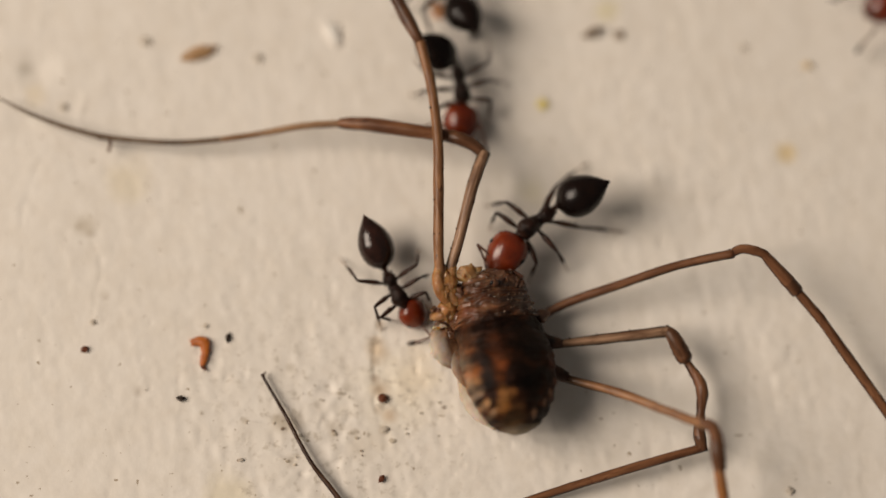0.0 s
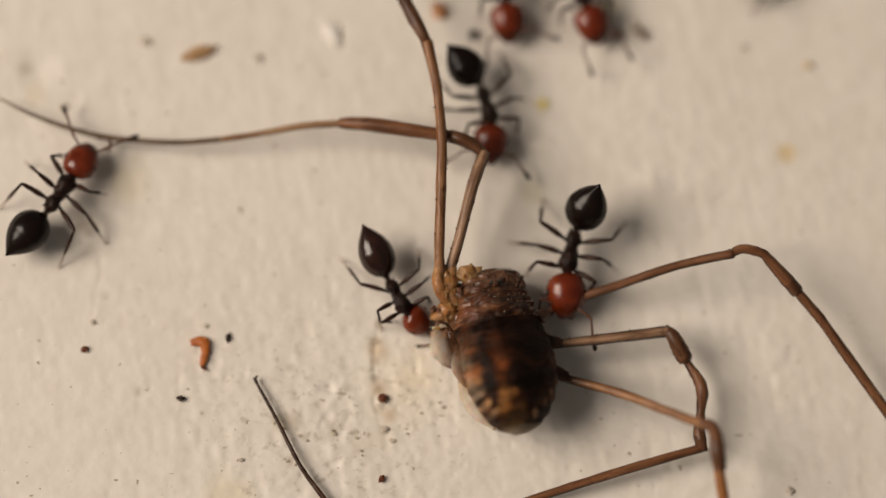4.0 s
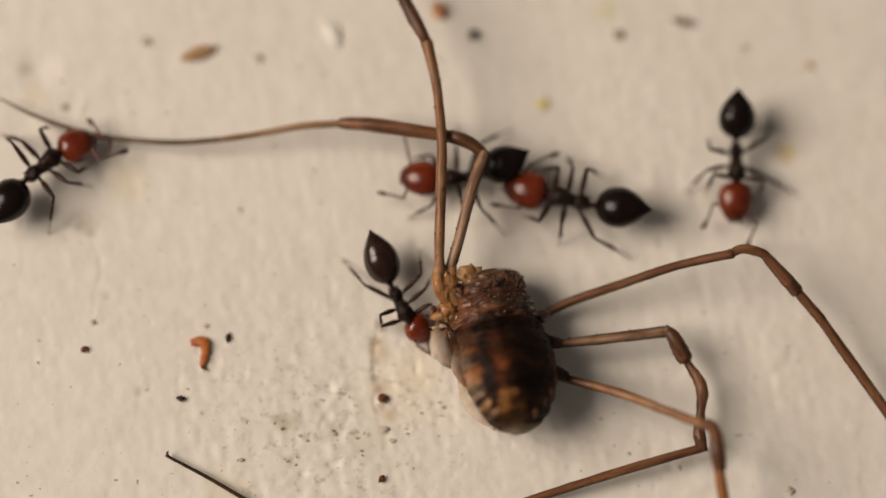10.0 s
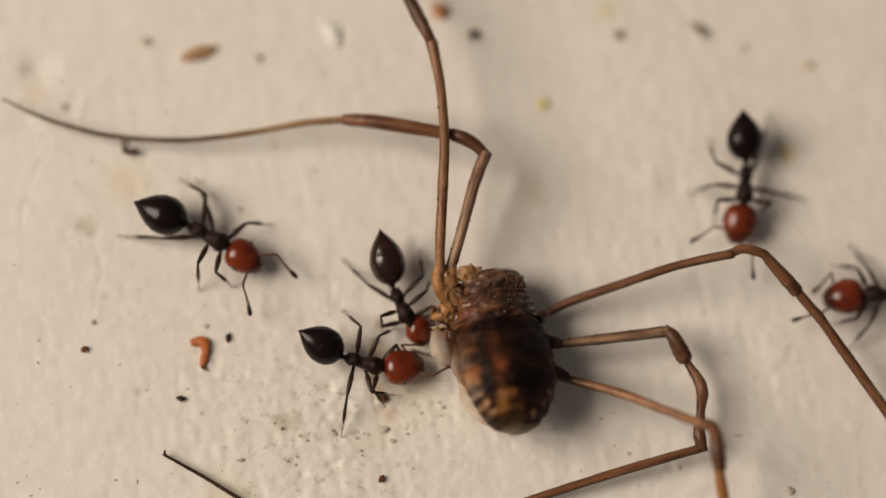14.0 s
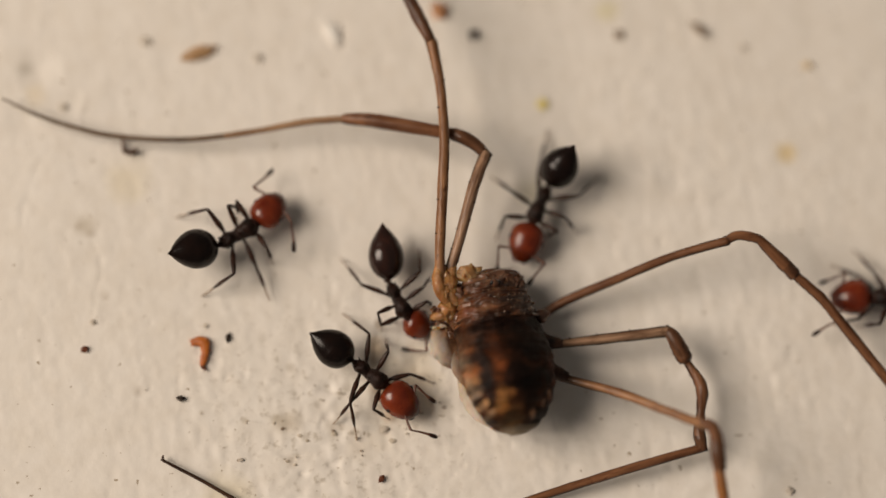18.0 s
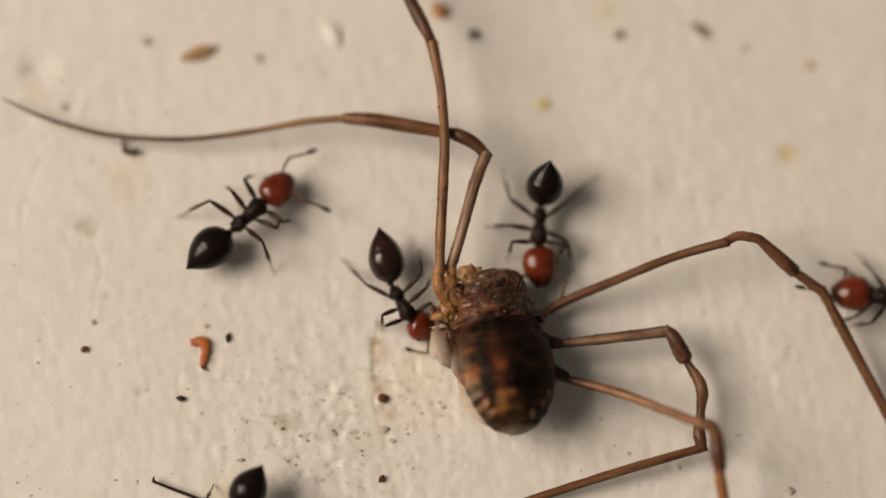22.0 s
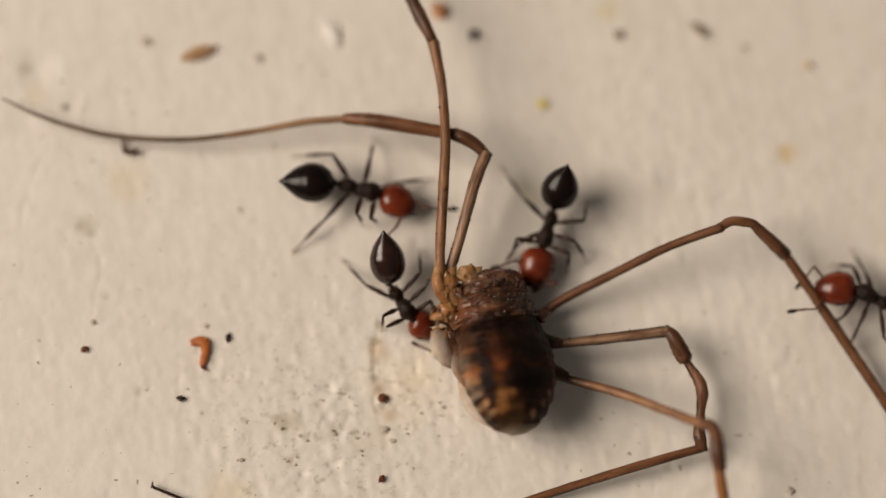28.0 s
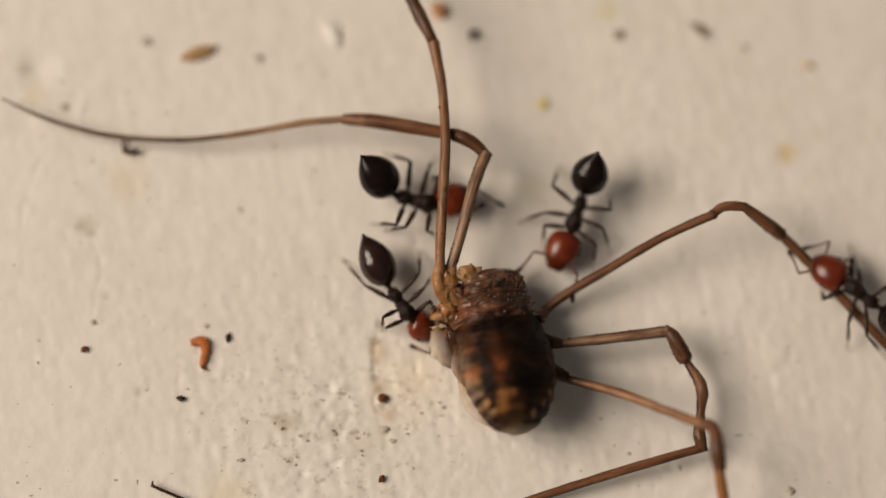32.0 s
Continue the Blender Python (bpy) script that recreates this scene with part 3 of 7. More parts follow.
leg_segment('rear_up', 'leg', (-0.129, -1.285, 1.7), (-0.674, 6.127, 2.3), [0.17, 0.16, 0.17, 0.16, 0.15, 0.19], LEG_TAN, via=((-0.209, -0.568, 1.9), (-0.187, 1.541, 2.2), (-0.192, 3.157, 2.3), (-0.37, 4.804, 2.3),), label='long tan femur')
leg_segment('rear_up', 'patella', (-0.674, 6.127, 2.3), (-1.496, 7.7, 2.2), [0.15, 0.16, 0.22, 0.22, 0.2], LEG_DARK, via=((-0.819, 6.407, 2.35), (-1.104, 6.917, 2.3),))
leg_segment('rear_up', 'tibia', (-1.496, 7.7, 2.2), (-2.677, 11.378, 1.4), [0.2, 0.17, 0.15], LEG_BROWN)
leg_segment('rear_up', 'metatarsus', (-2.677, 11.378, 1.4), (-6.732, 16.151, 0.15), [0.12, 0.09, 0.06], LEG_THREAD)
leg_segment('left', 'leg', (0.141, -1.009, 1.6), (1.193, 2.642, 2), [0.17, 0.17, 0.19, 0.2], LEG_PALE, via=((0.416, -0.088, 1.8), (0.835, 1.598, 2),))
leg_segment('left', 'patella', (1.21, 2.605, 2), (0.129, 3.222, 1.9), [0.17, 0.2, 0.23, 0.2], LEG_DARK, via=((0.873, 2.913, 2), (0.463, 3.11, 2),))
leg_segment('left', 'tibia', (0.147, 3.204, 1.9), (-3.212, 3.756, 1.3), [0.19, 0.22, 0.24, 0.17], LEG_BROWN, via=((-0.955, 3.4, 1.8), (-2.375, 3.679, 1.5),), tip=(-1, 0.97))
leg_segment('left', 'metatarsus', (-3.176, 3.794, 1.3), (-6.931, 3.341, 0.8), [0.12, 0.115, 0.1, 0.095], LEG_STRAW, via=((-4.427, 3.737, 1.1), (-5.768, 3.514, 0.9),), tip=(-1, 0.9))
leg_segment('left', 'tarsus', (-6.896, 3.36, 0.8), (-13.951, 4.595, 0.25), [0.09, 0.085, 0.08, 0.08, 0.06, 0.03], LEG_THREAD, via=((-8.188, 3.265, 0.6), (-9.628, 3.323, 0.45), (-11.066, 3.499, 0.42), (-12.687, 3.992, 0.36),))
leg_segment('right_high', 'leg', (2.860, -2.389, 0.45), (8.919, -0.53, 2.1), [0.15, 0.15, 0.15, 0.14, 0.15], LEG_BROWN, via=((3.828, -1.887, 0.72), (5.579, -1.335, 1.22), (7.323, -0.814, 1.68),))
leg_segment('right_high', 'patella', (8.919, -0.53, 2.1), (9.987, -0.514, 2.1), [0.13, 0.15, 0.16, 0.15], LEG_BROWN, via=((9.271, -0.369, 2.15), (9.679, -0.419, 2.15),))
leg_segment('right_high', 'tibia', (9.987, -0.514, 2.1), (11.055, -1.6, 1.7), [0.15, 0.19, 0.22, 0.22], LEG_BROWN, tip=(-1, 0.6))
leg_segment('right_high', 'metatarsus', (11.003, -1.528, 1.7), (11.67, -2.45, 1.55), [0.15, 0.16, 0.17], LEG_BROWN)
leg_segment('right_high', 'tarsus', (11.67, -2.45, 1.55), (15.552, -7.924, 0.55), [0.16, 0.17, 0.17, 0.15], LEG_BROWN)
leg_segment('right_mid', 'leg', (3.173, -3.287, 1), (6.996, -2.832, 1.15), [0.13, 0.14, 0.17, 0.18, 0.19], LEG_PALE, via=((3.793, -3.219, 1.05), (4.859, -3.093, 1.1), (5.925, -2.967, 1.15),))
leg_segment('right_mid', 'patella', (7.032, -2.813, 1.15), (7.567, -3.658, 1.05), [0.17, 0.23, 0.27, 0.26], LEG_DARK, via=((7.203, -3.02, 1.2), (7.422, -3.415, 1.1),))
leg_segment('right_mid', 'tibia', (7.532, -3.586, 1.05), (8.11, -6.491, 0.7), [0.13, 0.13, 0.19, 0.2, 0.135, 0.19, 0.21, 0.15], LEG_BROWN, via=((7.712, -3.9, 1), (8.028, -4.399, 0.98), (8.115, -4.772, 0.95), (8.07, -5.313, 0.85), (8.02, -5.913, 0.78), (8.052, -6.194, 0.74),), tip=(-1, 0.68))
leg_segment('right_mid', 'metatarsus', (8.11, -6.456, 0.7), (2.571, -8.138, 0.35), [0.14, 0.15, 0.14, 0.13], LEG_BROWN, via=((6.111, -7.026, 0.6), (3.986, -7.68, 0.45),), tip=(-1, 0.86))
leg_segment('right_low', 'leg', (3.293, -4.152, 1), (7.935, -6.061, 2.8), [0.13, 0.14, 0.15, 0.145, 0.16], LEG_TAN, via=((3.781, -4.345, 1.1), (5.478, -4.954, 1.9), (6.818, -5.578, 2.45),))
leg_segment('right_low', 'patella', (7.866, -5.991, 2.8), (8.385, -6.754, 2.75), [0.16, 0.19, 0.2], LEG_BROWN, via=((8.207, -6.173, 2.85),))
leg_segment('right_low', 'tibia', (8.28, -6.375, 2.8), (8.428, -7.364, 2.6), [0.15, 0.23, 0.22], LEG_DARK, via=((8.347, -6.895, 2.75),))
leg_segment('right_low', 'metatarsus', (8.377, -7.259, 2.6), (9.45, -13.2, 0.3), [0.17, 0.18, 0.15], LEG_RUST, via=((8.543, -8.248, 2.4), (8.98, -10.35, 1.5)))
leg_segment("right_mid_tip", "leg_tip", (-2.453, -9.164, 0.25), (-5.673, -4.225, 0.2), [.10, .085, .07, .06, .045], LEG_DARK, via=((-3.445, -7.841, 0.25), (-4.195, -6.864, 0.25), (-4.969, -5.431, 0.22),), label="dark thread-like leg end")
tip_end, _, tip_size = LEGS["right_mid_tip"][0]
part("claw", tube("claw", [(-0.06, 0, 0), (0.03, -0.01, 0), (0.08, -0.08, 0.01), (0.09, -0.16, 0.02)], [0.05, 0.05, 0.04, 0.015], [LEG_DARK], 8), tip_end, "", at_mm(tip_size, 0, 0))


TRUNK_S = (0.0, 0.05, 0.16, 0.30, 0.44, 0.58, 0.72, 0.84, 0.92, 0.97, 1.0)
TRUNK_W = (0.68, 0.98, 1.16, 1.31, 1.41, 1.47, 1.43, 1.22, 0.94, 0.64, 0.30)
TRUNK_H = (0.30, 0.62, 0.86, 0.98, 1.04, 1.08, 1.04, 0.88, 0.66, 0.44, 0.20)
TRUNK_Z = (1.10, 1.10, 1.10, 1.12, 1.16, 1.20, 1.18, 1.09, 0.99, 0.92, 0.88)
TRUNK_L = 5.27


def trunk_point(s, a):
    """A point of the smooth trunk: s along it from the front, a round it."""
    w, h, z = (np.interp(s, TRUNK_S, v) for v in (TRUNK_W, TRUNK_H, TRUNK_Z))
    c, n = math.cos(a), math.sin(a)
    lean = np.interp(s, (0.0, 0.12, 0.30), (0.26, 0.16, 0.0))
    rise = 0.40 * np.interp(s, (0.28, 0.42, 0.62, 1.0), (0.0, 0.35, 0.85, 1.0))
    if c > 0:
        w *= np.interp(s, (0.0, 0.10, 0.22, 0.32), (0.90, 0.90, 0.96, 1.0))
    return Vector((TRUNK_L * s + 0.155 * rise, lean - 0.09 * rise + w * math.copysign(abs(c) ** 0.9, c), z + rise + h * math.copysign(abs(n) ** 0.9, n)))


def trunk_piece(name, s0, s1, n, sides, mats, relief):
    rings = []
    for i in range(n + 1):
        s = s0 + (s1 - s0) * i / n
        ring = []
        for j in range(sides):
            a = 2 * math.pi * j / sides
            p = trunk_point(s, a)
            out = Vector((0, math.cos(a), math.sin(a)))
            ring.append(p + out * relief(s, a, p))
        rings.append(ring)
    return rings_mesh(name, rings, mats)


def back_relief(s, a, p):
    q = p.copy()
    q.x += 0.10 * noise.noise(p * 1.3)
    seam = max(0.0, math.cos(2 * math.pi * q.x / 0.46)) ** 5
    top = 1.0 if math.sin(a) > -0.25 else 0.3
    return -0.035 * seam * top + 0.05 * noise.noise(p * 2.6) + 0.035 * noise.noise(p * 5.0) + 0.016 * noise.noise(p * 11.0)


def fore_relief(s, a, p):
    q = p.x + 0.17 * noise.noise(p * 1.9) + 0.07 * abs(p.y)
    ridge = abs(math.cos(math.pi * q / 0.23)) ** 2
    side = 0.4 + 0.6 * max(0.0, math.sin(a))
    grain = max(0.0, noise.noise(p * 7.5)) + 0.6 * max(0.0, noise.noise(p * 15.0))
    return (0.075 * ridge + 0.05 * ridge * grain) * side + 0.10 * noise.noise(p * 2.3) + 0.03 * noise.noise(p * 6.0) + 0.008 * noise.noise(p * 17.0)


def build_trunk():
    m = at_mm(0, 0, 0, 0, 0, -79.4) @ at_mm(0, -0.42, 0.10, -17, -4)
    LEGS["abdomen"] = part("abdomen", trunk_piece("abdomen", 0.29, 1.0, 110, 84, [BACK], back_relief), harvestman, "dark brown mottled abdomen with orange patches", m)
    part("cephalothorax", trunk_piece("cephalothorax", 0.0, 0.33, 90, 120, [FRONT], fore_relief), harvestman, "rough brown ridged fore body", m)
    mound = part("eye_mound", lathe("eye_mound", egg(-0.17, 0.17, 0.15, 0.16, 0, 8), [FRONT], 12, None, 0.03, 2.0), harvestman, "", m @ at_mm(0.62, -0.10, 1.98))
    for sgn in (-1, 1):
        part("eye", lathe("eye", egg(-0.08, 0.08, 0.08, 0.08, 0, 6), [EYE], 10), mound, "", at_mm(0, sgn * 0.12, 0.06))
    bump = lathe("tubercle", egg(-0.06, 0.06, 0.055, 0.06, 0, 8), [PALE_BUMP], 10)
    rnd = random.Random(4)
    for i, s in enumerate((0.06, 0.105, 0.15, 0.195, 0.24, 0.285, 0.315)):
        for k in range(8 + i):
            a = math.pi * (0.5 + (k / (7 + i) - 0.47) * 0.56) + rnd.uniform(-0.05, 0.05)
            p = trunk_point(s + rnd.uniform(-0.010, 0.010), a)
            p += Vector((0, math.cos(a), math.sin(a))) * (fore_relief(0, a, p) + 0.008)
            knob = part("tubercle", bump, harvestman, "", m @ at_mm(p.x, p.y, p.z, 0, 0, rnd.uniform(0, 90)))
            knob.scale = (rnd.uniform(0.35, 0.6), rnd.uniform(0.4, 0.8), 0.8)


build_trunk()


def soft_lump(name, x, y, z, rx, ry, rz, turn, mat, label="", seed=1.0, rough=0.09, tilt=0):
    me = lathe(name, egg(-rx, rx, ry, rz, 0, 26), [mat], 32, None, rough, seed)
    return part(name, me, harvestman, label, at_mm(x - BASE.x, y - BASE.y, z, 0, tilt, turn))


def stub(name, pts, radii, mat, label=""):
    """A short thick limb base through world points (mm)."""
    me = tube(name, [Vector(p) - BASE for p in pts], radii, [mat], 18, None, 0.18, pts[0][0])
    return part(name, me, harvestman, label)


stub("coxa", ((-0.20, -0.92, 1.76), (-0.212, -1.10, 1.78), (-0.237, -1.386, 1.75), (-0.127, -1.69, 1.65), (0.075, -2.019, 1.5)), [0.15, 0.165, 0.20, 0.22, 0.17], COXA, 'amber leg base')
stub("coxa", ((0.22, -0.92, 1.62), (0.190, -1.12, 1.66), (0.158, -1.411, 1.62), (0.214, -1.793, 1.55), (0.361, -2.097, 1.45)), [0.15, 0.16, 0.19, 0.21, 0.18], COXA, 'amber leg base')
stub("coxa", ((-0.409, -2.47, 1.2), (-0.311, -2.454, 1.4), (-0.085, -2.417, 1.5), (0.216, -2.325, 1.5), (0.469, -2.375, 1.4)), [0.08, 0.15, 0.18, 0.17, 0.15], COXA, 'amber leg base')
soft_lump('joint_rim', -0.30, -2.30, 1.58, 0.16, 0.09, 0.09, 12, COXA_RIM, 'rust-brown rim of a leg base', 71, 0.12, 0)
soft_lump('joint_rim', -0.41, -2.47, 1.40, 0.11, 0.07, 0.09, 80, COXA_RIM, '', 72, 0.12, 0)
soft_lump('coxa', 0.02, -1.42, 1.60, 0.66, 0.34, 0.30, -82, COXA, '', 31, 0.11, 0)
soft_lump('coxa', 0.06, -2.30, 1.42, 0.46, 0.38, 0.30, 25, COXA, '', 32, 0.11, 0)
soft_lump('mouth_plate', 0.437, -1.788, 1.35, 0.55, 0.3, 0.42, -80, FRONT, '', 15, 0.08, 0)
soft_lump('mouth_plate', 0.492, -2.608, 1.3, 0.5, 0.34, 0.46, -70, FRONT, '', 16, 0.08, 0)
soft_lump('coxa', 2.993, -2.368, 1.1, 0.36, 0.22, 0.24, 18, FRONT, '', 4, 0.05, 0)
soft_lump('coxa', 3.124, -3.242, 0.95, 0.36, 0.22, 0.24, 5, FRONT, '', 5, 0.05, 0)
stub("coxa", ((2.55, -3.02, 1.15), (2.95, -3.12, 1.15), (3.30, -3.20, 1.15), (3.66, -3.23, 1.10)), [0.32, 0.30, 0.22, 0.145], SIDE_COXA, 'dark wrinkled leg base')
stub("coxa", ((2.70, -3.72, 1.10), (3.05, -3.95, 1.12), (3.42, -4.14, 1.14), (3.86, -4.33, 1.13)), [0.36, 0.34, 0.24, 0.16], SIDE_COXA, 'dark wrinkled leg base')
soft_lump('coxa', 3.261, -4.179, 0.95, 0.4, 0.24, 0.26, -15, FRONT, '', 6, 0.05, 0)
soft_lump('front_rim', 1.98, -1.32, 1.55, 0.46, 0.26, 0.30, -12, FRONT, '', 81, 0.16, 0)
soft_lump('front_rim', 1.40, -1.22, 1.55, 0.34, 0.22, 0.26, 8, FRONT, '', 82, 0.16, 0)
soft_lump('pedipalp_stump', 0.70, -1.10, 1.62, 0.46, 0.30, 0.26, 20, FROTH, 'pale torn flesh at the front', 7, 0.10, 0)
soft_lump('torn_flesh', 0.58, -1.106, 1.49824, 0.188471, 0.13517, 0.12544, 145.736, FROTH, '', 61, 0.07, 0)
soft_lump('torn_flesh', 0.782, -0.993, 1.31489, 0.197119, 0.132097, 0.121805, 83.5082, FROTH, '', 63, 0.07, 0)
soft_lump('torn_flesh', 1.015, -1.261, 1.54892, 0.255619, 0.15539, 0.138917, 41.3399, FROTH, '', 65, 0.07, 0)
soft_lump('torn_flesh', 0.20, -3.22, 0.70, 0.98, 0.66, 0.72, -66, FLAB_BROWN, 'torn flesh, pale grey to brown', 9, 0.09, 0)
soft_lump('torn_flesh', 0.56, -3.90, 0.95, 0.95, 0.36, 0.5, -73, FLAB_BROWN, 'torn flesh, pale grey to brown', 17, 0.03, 0)
soft_lump('belly_fold', 1.01, -5.14, 0.80, 1.05, 0.36, 0.42, -54, FLAB, 'pale grey fold of soft belly skin', 91, 0.03, 0)
soft_lump('torn_flesh', 0.228, -2.962, 1.25, 0.34, 0.2, 0.2, -30, FRONT, '', 18, 0.12, 0)
soft_lump('back_knob', 1.39, -2.706, 2.04, 0.19, 0.075, 0.08, 28, FROTH, 'pale knob on the back', 11, 0.03, 0)
soft_lump('back_knob', 1.215, -2.808, 2, 0.12, 0.06, 0.06, -30, FRONT, '', 14, 0.03, 0)
soft_lump('front_rim', 2.322, -1.445, 1.35, 0.24, 0.22, 0.26, -35, FRONT, '', 12, 0.09, 0)
soft_lump('front_rim', 1.51, -1.178, 1.25, 0.36, 0.22, 0.24, 6, FRONT, '', 13, 0.09, 0)
soft_lump('torn_flesh', -0.383, -2.798, 1.35, 0.123952, 0.0415405, 0.0400136, 9.65367, FLAB, '', 20, 0.08, 0)
soft_lump('torn_flesh', -0.321, -2.845, 1.36875, 0.116121, 0.0542535, 0.0481809, 22.1724, FROTH, '', 21, 0.08, 0)
soft_lump('torn_flesh', -0.197, -2.818, 1.3875, 0.127681, 0.0520513, 0.0457895, -0.174635, FROTH, '', 22, 0.08, 0)
soft_lump('torn_flesh', -0.092, -2.769, 1.40625, 0.146236, 0.0521422, 0.0653285, -19.7976, FLAB, '', 23, 0.08, 0)
soft_lump('torn_flesh', -0.071, -2.766, 1.425, 0.146335, 0.0461303, 0.0428134, -32.2554, FROTH, '', 24, 0.08, 0)
soft_lump('torn_flesh', 0.083, -2.58, 1.44375, 0.156596, 0.0497142, 0.0460262, 8.98636, FROTH, '', 25, 0.08, 0)
soft_lump('torn_flesh', 0.15, -2.559, 1.4625, 0.153666, 0.0478663, 0.0593372, 12.8119, FLAB, '', 26, 0.08, 0)
soft_lump('torn_flesh', 0.294, -2.483, 1.48125, 0.0919895, 0.0440344, 0.0580524, -22.6108, FROTH, '', 27, 0.08, 0)
soft_lump('torn_flesh', 0.368, -2.324, 1.5, 0.151606, 0.0481316, 0.0435047, 9.64671, FROTH, '', 28, 0.08, 0)


# ---- ants ----
HIPS = {"fore": (0.42, 0.15), "mid": (0.02, 0.16), "hind": (-0.36, 0.15)}
FEET = {"fore": (1.05, 0.85), "mid": (-0.02, 1.62), "hind": (-1.50, 1.22)}
BONES = {"fore": (0.80, 1.02), "mid": (0.84, 1.14), "hind": (1.02, 1.42)}
HIP_Z, BODY_Z = 0.60, 0.78
NECK, WAIST, SCAPE = 0.60, -0.74, 0.58


def ant_meshes(gaster_mat):
    k = {}
    back = np.array([(-0.68, 0.07, 0.08, -0.08), (-0.62, 0.18, 0.17, -0.05), (-0.50, 0.25, 0.22, -0.01), (-0.36, 0.24, 0.23, 0.01), (-0.24, 0.19, 0.18, -0.03), (-0.16, 0.17, 0.17, -0.04), (-0.06, 0.21, 0.23, 0.01), (0.08, 0.25, 0.26, 0.04), (0.24, 0.32, 0.29, 0.05), (0.38, 0.33, 0.28, 0.04), (0.50, 0.25, 0.22, 0.01), (0.58, 0.15, 0.15, -0.02), (0.68, 0.10, 0.11, -0.03)])
    dense = [tuple(np.interp(x, back[:, 0], back[:, c]) * (0.9 if c == 1 else 1.0) for c in range(4)) for x in np.linspace(-0.68, 0.68, 48)]
    k["thorax"] = lathe("thorax", dense, [ANT_BLACK], 30, None, 0.042, 3.0)
    k["petiole"] = lathe("petiole", [(-0.92, 0.09, 0.09, -0.02), (-0.86, 0.13, 0.13, 0.0), (-0.79, 0.11, 0.11, 0.0), (-0.75, 0.06, 0.07, -0.02), (-0.70, 0.11, 0.12, 0.0), (-0.64, 0.09, 0.09, -0.02), (-0.58, 0.05, 0.06, -0.04)], [ANT_BLACK], 10)
    k["spine"] = tube("spine", [(0, 0, 0), (-0.08, 0, 0.04), (-0.17, 0, 0.07)], [0.035, 0.025, 0.006], [ANT_BLACK], 6)
    shape = [(-0.08, 0.06), (-0.13, 0.21), (-0.22, 0.36), (-0.36, 0.485), (-0.52, 0.56), (-0.68, 0.588), (-0.84, 0.586), (-0.99, 0.555), (-1.005, 0.543), (-1.15, 0.485), (-1.28, 0.405), (-1.40, 0.312), (-1.415, 0.298), (-1.51, 0.215), (-1.60, 0.125), (-1.67, 0.065), (-1.72, 0.036), (-1.745, 0.012)]
    k["gaster"] = lathe("gaster", [(x, r, r * 0.86, 0.02) for x, r in shape], [gaster_mat], 22)
    head = [(-0.03, 0.10), (0.01, 0.27), (0.08, 0.40), (0.19, 0.50), (0.35, 0.555), (0.54, 0.565), (0.73, 0.535), (0.90, 0.475), (1.03, 0.395), (1.14, 0.305), (1.22, 0.20), (1.26, 0.09)]
    k["head"] = lathe("head", [(x, r, r * 0.77, -0.05 * x) for x, r in head], [ANT_RED], 22, None, 0.012, 1.0)
    k["eye"] = lathe("eye", egg(-0.10, 0.10, 0.08, 0.08, 0, 6), [EYE], 10)
    k["mandible"], k["antenna"], k["funiculus"] = {}, {}, {}
    for s in (-1, 1):
        k["mandible"][s] = tube("mandible", [(0, 0, 0), (0.08, 0.02 * s, 0), (0.15, -0.05 * s, -0.01), (0.18, -0.13 * s, -0.02)], [0.09, 0.085, 0.06, 0.02], [ANT_JAW], 8)
        k["antenna"][s] = tube("antenna", [(-0.02, 0, 0), (0.12, 0.01 * s, 0.02), (0.36, 0.015 * s, 0.02), (SCAPE, 0, 0)], [0.034, 0.031, 0.036, 0.045], [ANT_FEELER], 8)
        k["funiculus"][s] = tube("funiculus", [(0, 0, 0), (0.08, 0.0, 0.01), (0.30, -0.015 * s, 0.01), (0.56, -0.02 * s, 0), (0.63, -0.015 * s, 0), (0.70, -0.01 * s, 0), (0.84, 0, 0), (0.93, 0, 0)], [0.030, 0.030, 0.033, 0.040, 0.052, 0.068, 0.072, 0.030], [ANT_FEELER, ANT_LEG], 8, lambda u: 1 if u > 0.55 else 0)
    for kind, (f, t) in BONES.items():
        k["leg_" + kind] = tube("leg", [(-0.02, 0, 0), (f * 0.15, 0, 0.02), (f * 0.45, 0, 0.05), (f * 0.8, 0, 0.035), (f, 0, 0)], [0.068, 0.048, 0.088, 0.068, 0.042], [ANT_LEG], 8)
        k["tibia_" + kind] = tube("tibia", [(0, 0, 0), (t * 0.22, 0, 0.03), (t * 0.42, 0, 0.035), (t * 0.56, 0, 0.02), (t * 0.60, 0, 0.012)], [0.038, 0.048, 0.062, 0.048, 0.026], [ANT_LEG], 7)
        k["tarsus_" + kind] = tube("tarsus", [(t * 0.57, 0, 0.016), (t * 0.61, 0, 0.01), (t * 0.8, 0, -0.01), (t * 0.96, 0, 0.0), (t, 0.0, 0)], [0.022, 0.030, 0.023, 0.022, 0.030], [ANT_LEG, ANT_TIP], 7, lambda u: 1 if u > 0.25 else 0)
    return k


ANT_KITS = {"dark": ant_meshes(ANT_GASTER), "brown": ant_meshes(ANT_GASTER_BROWN)}
ANTS = {}


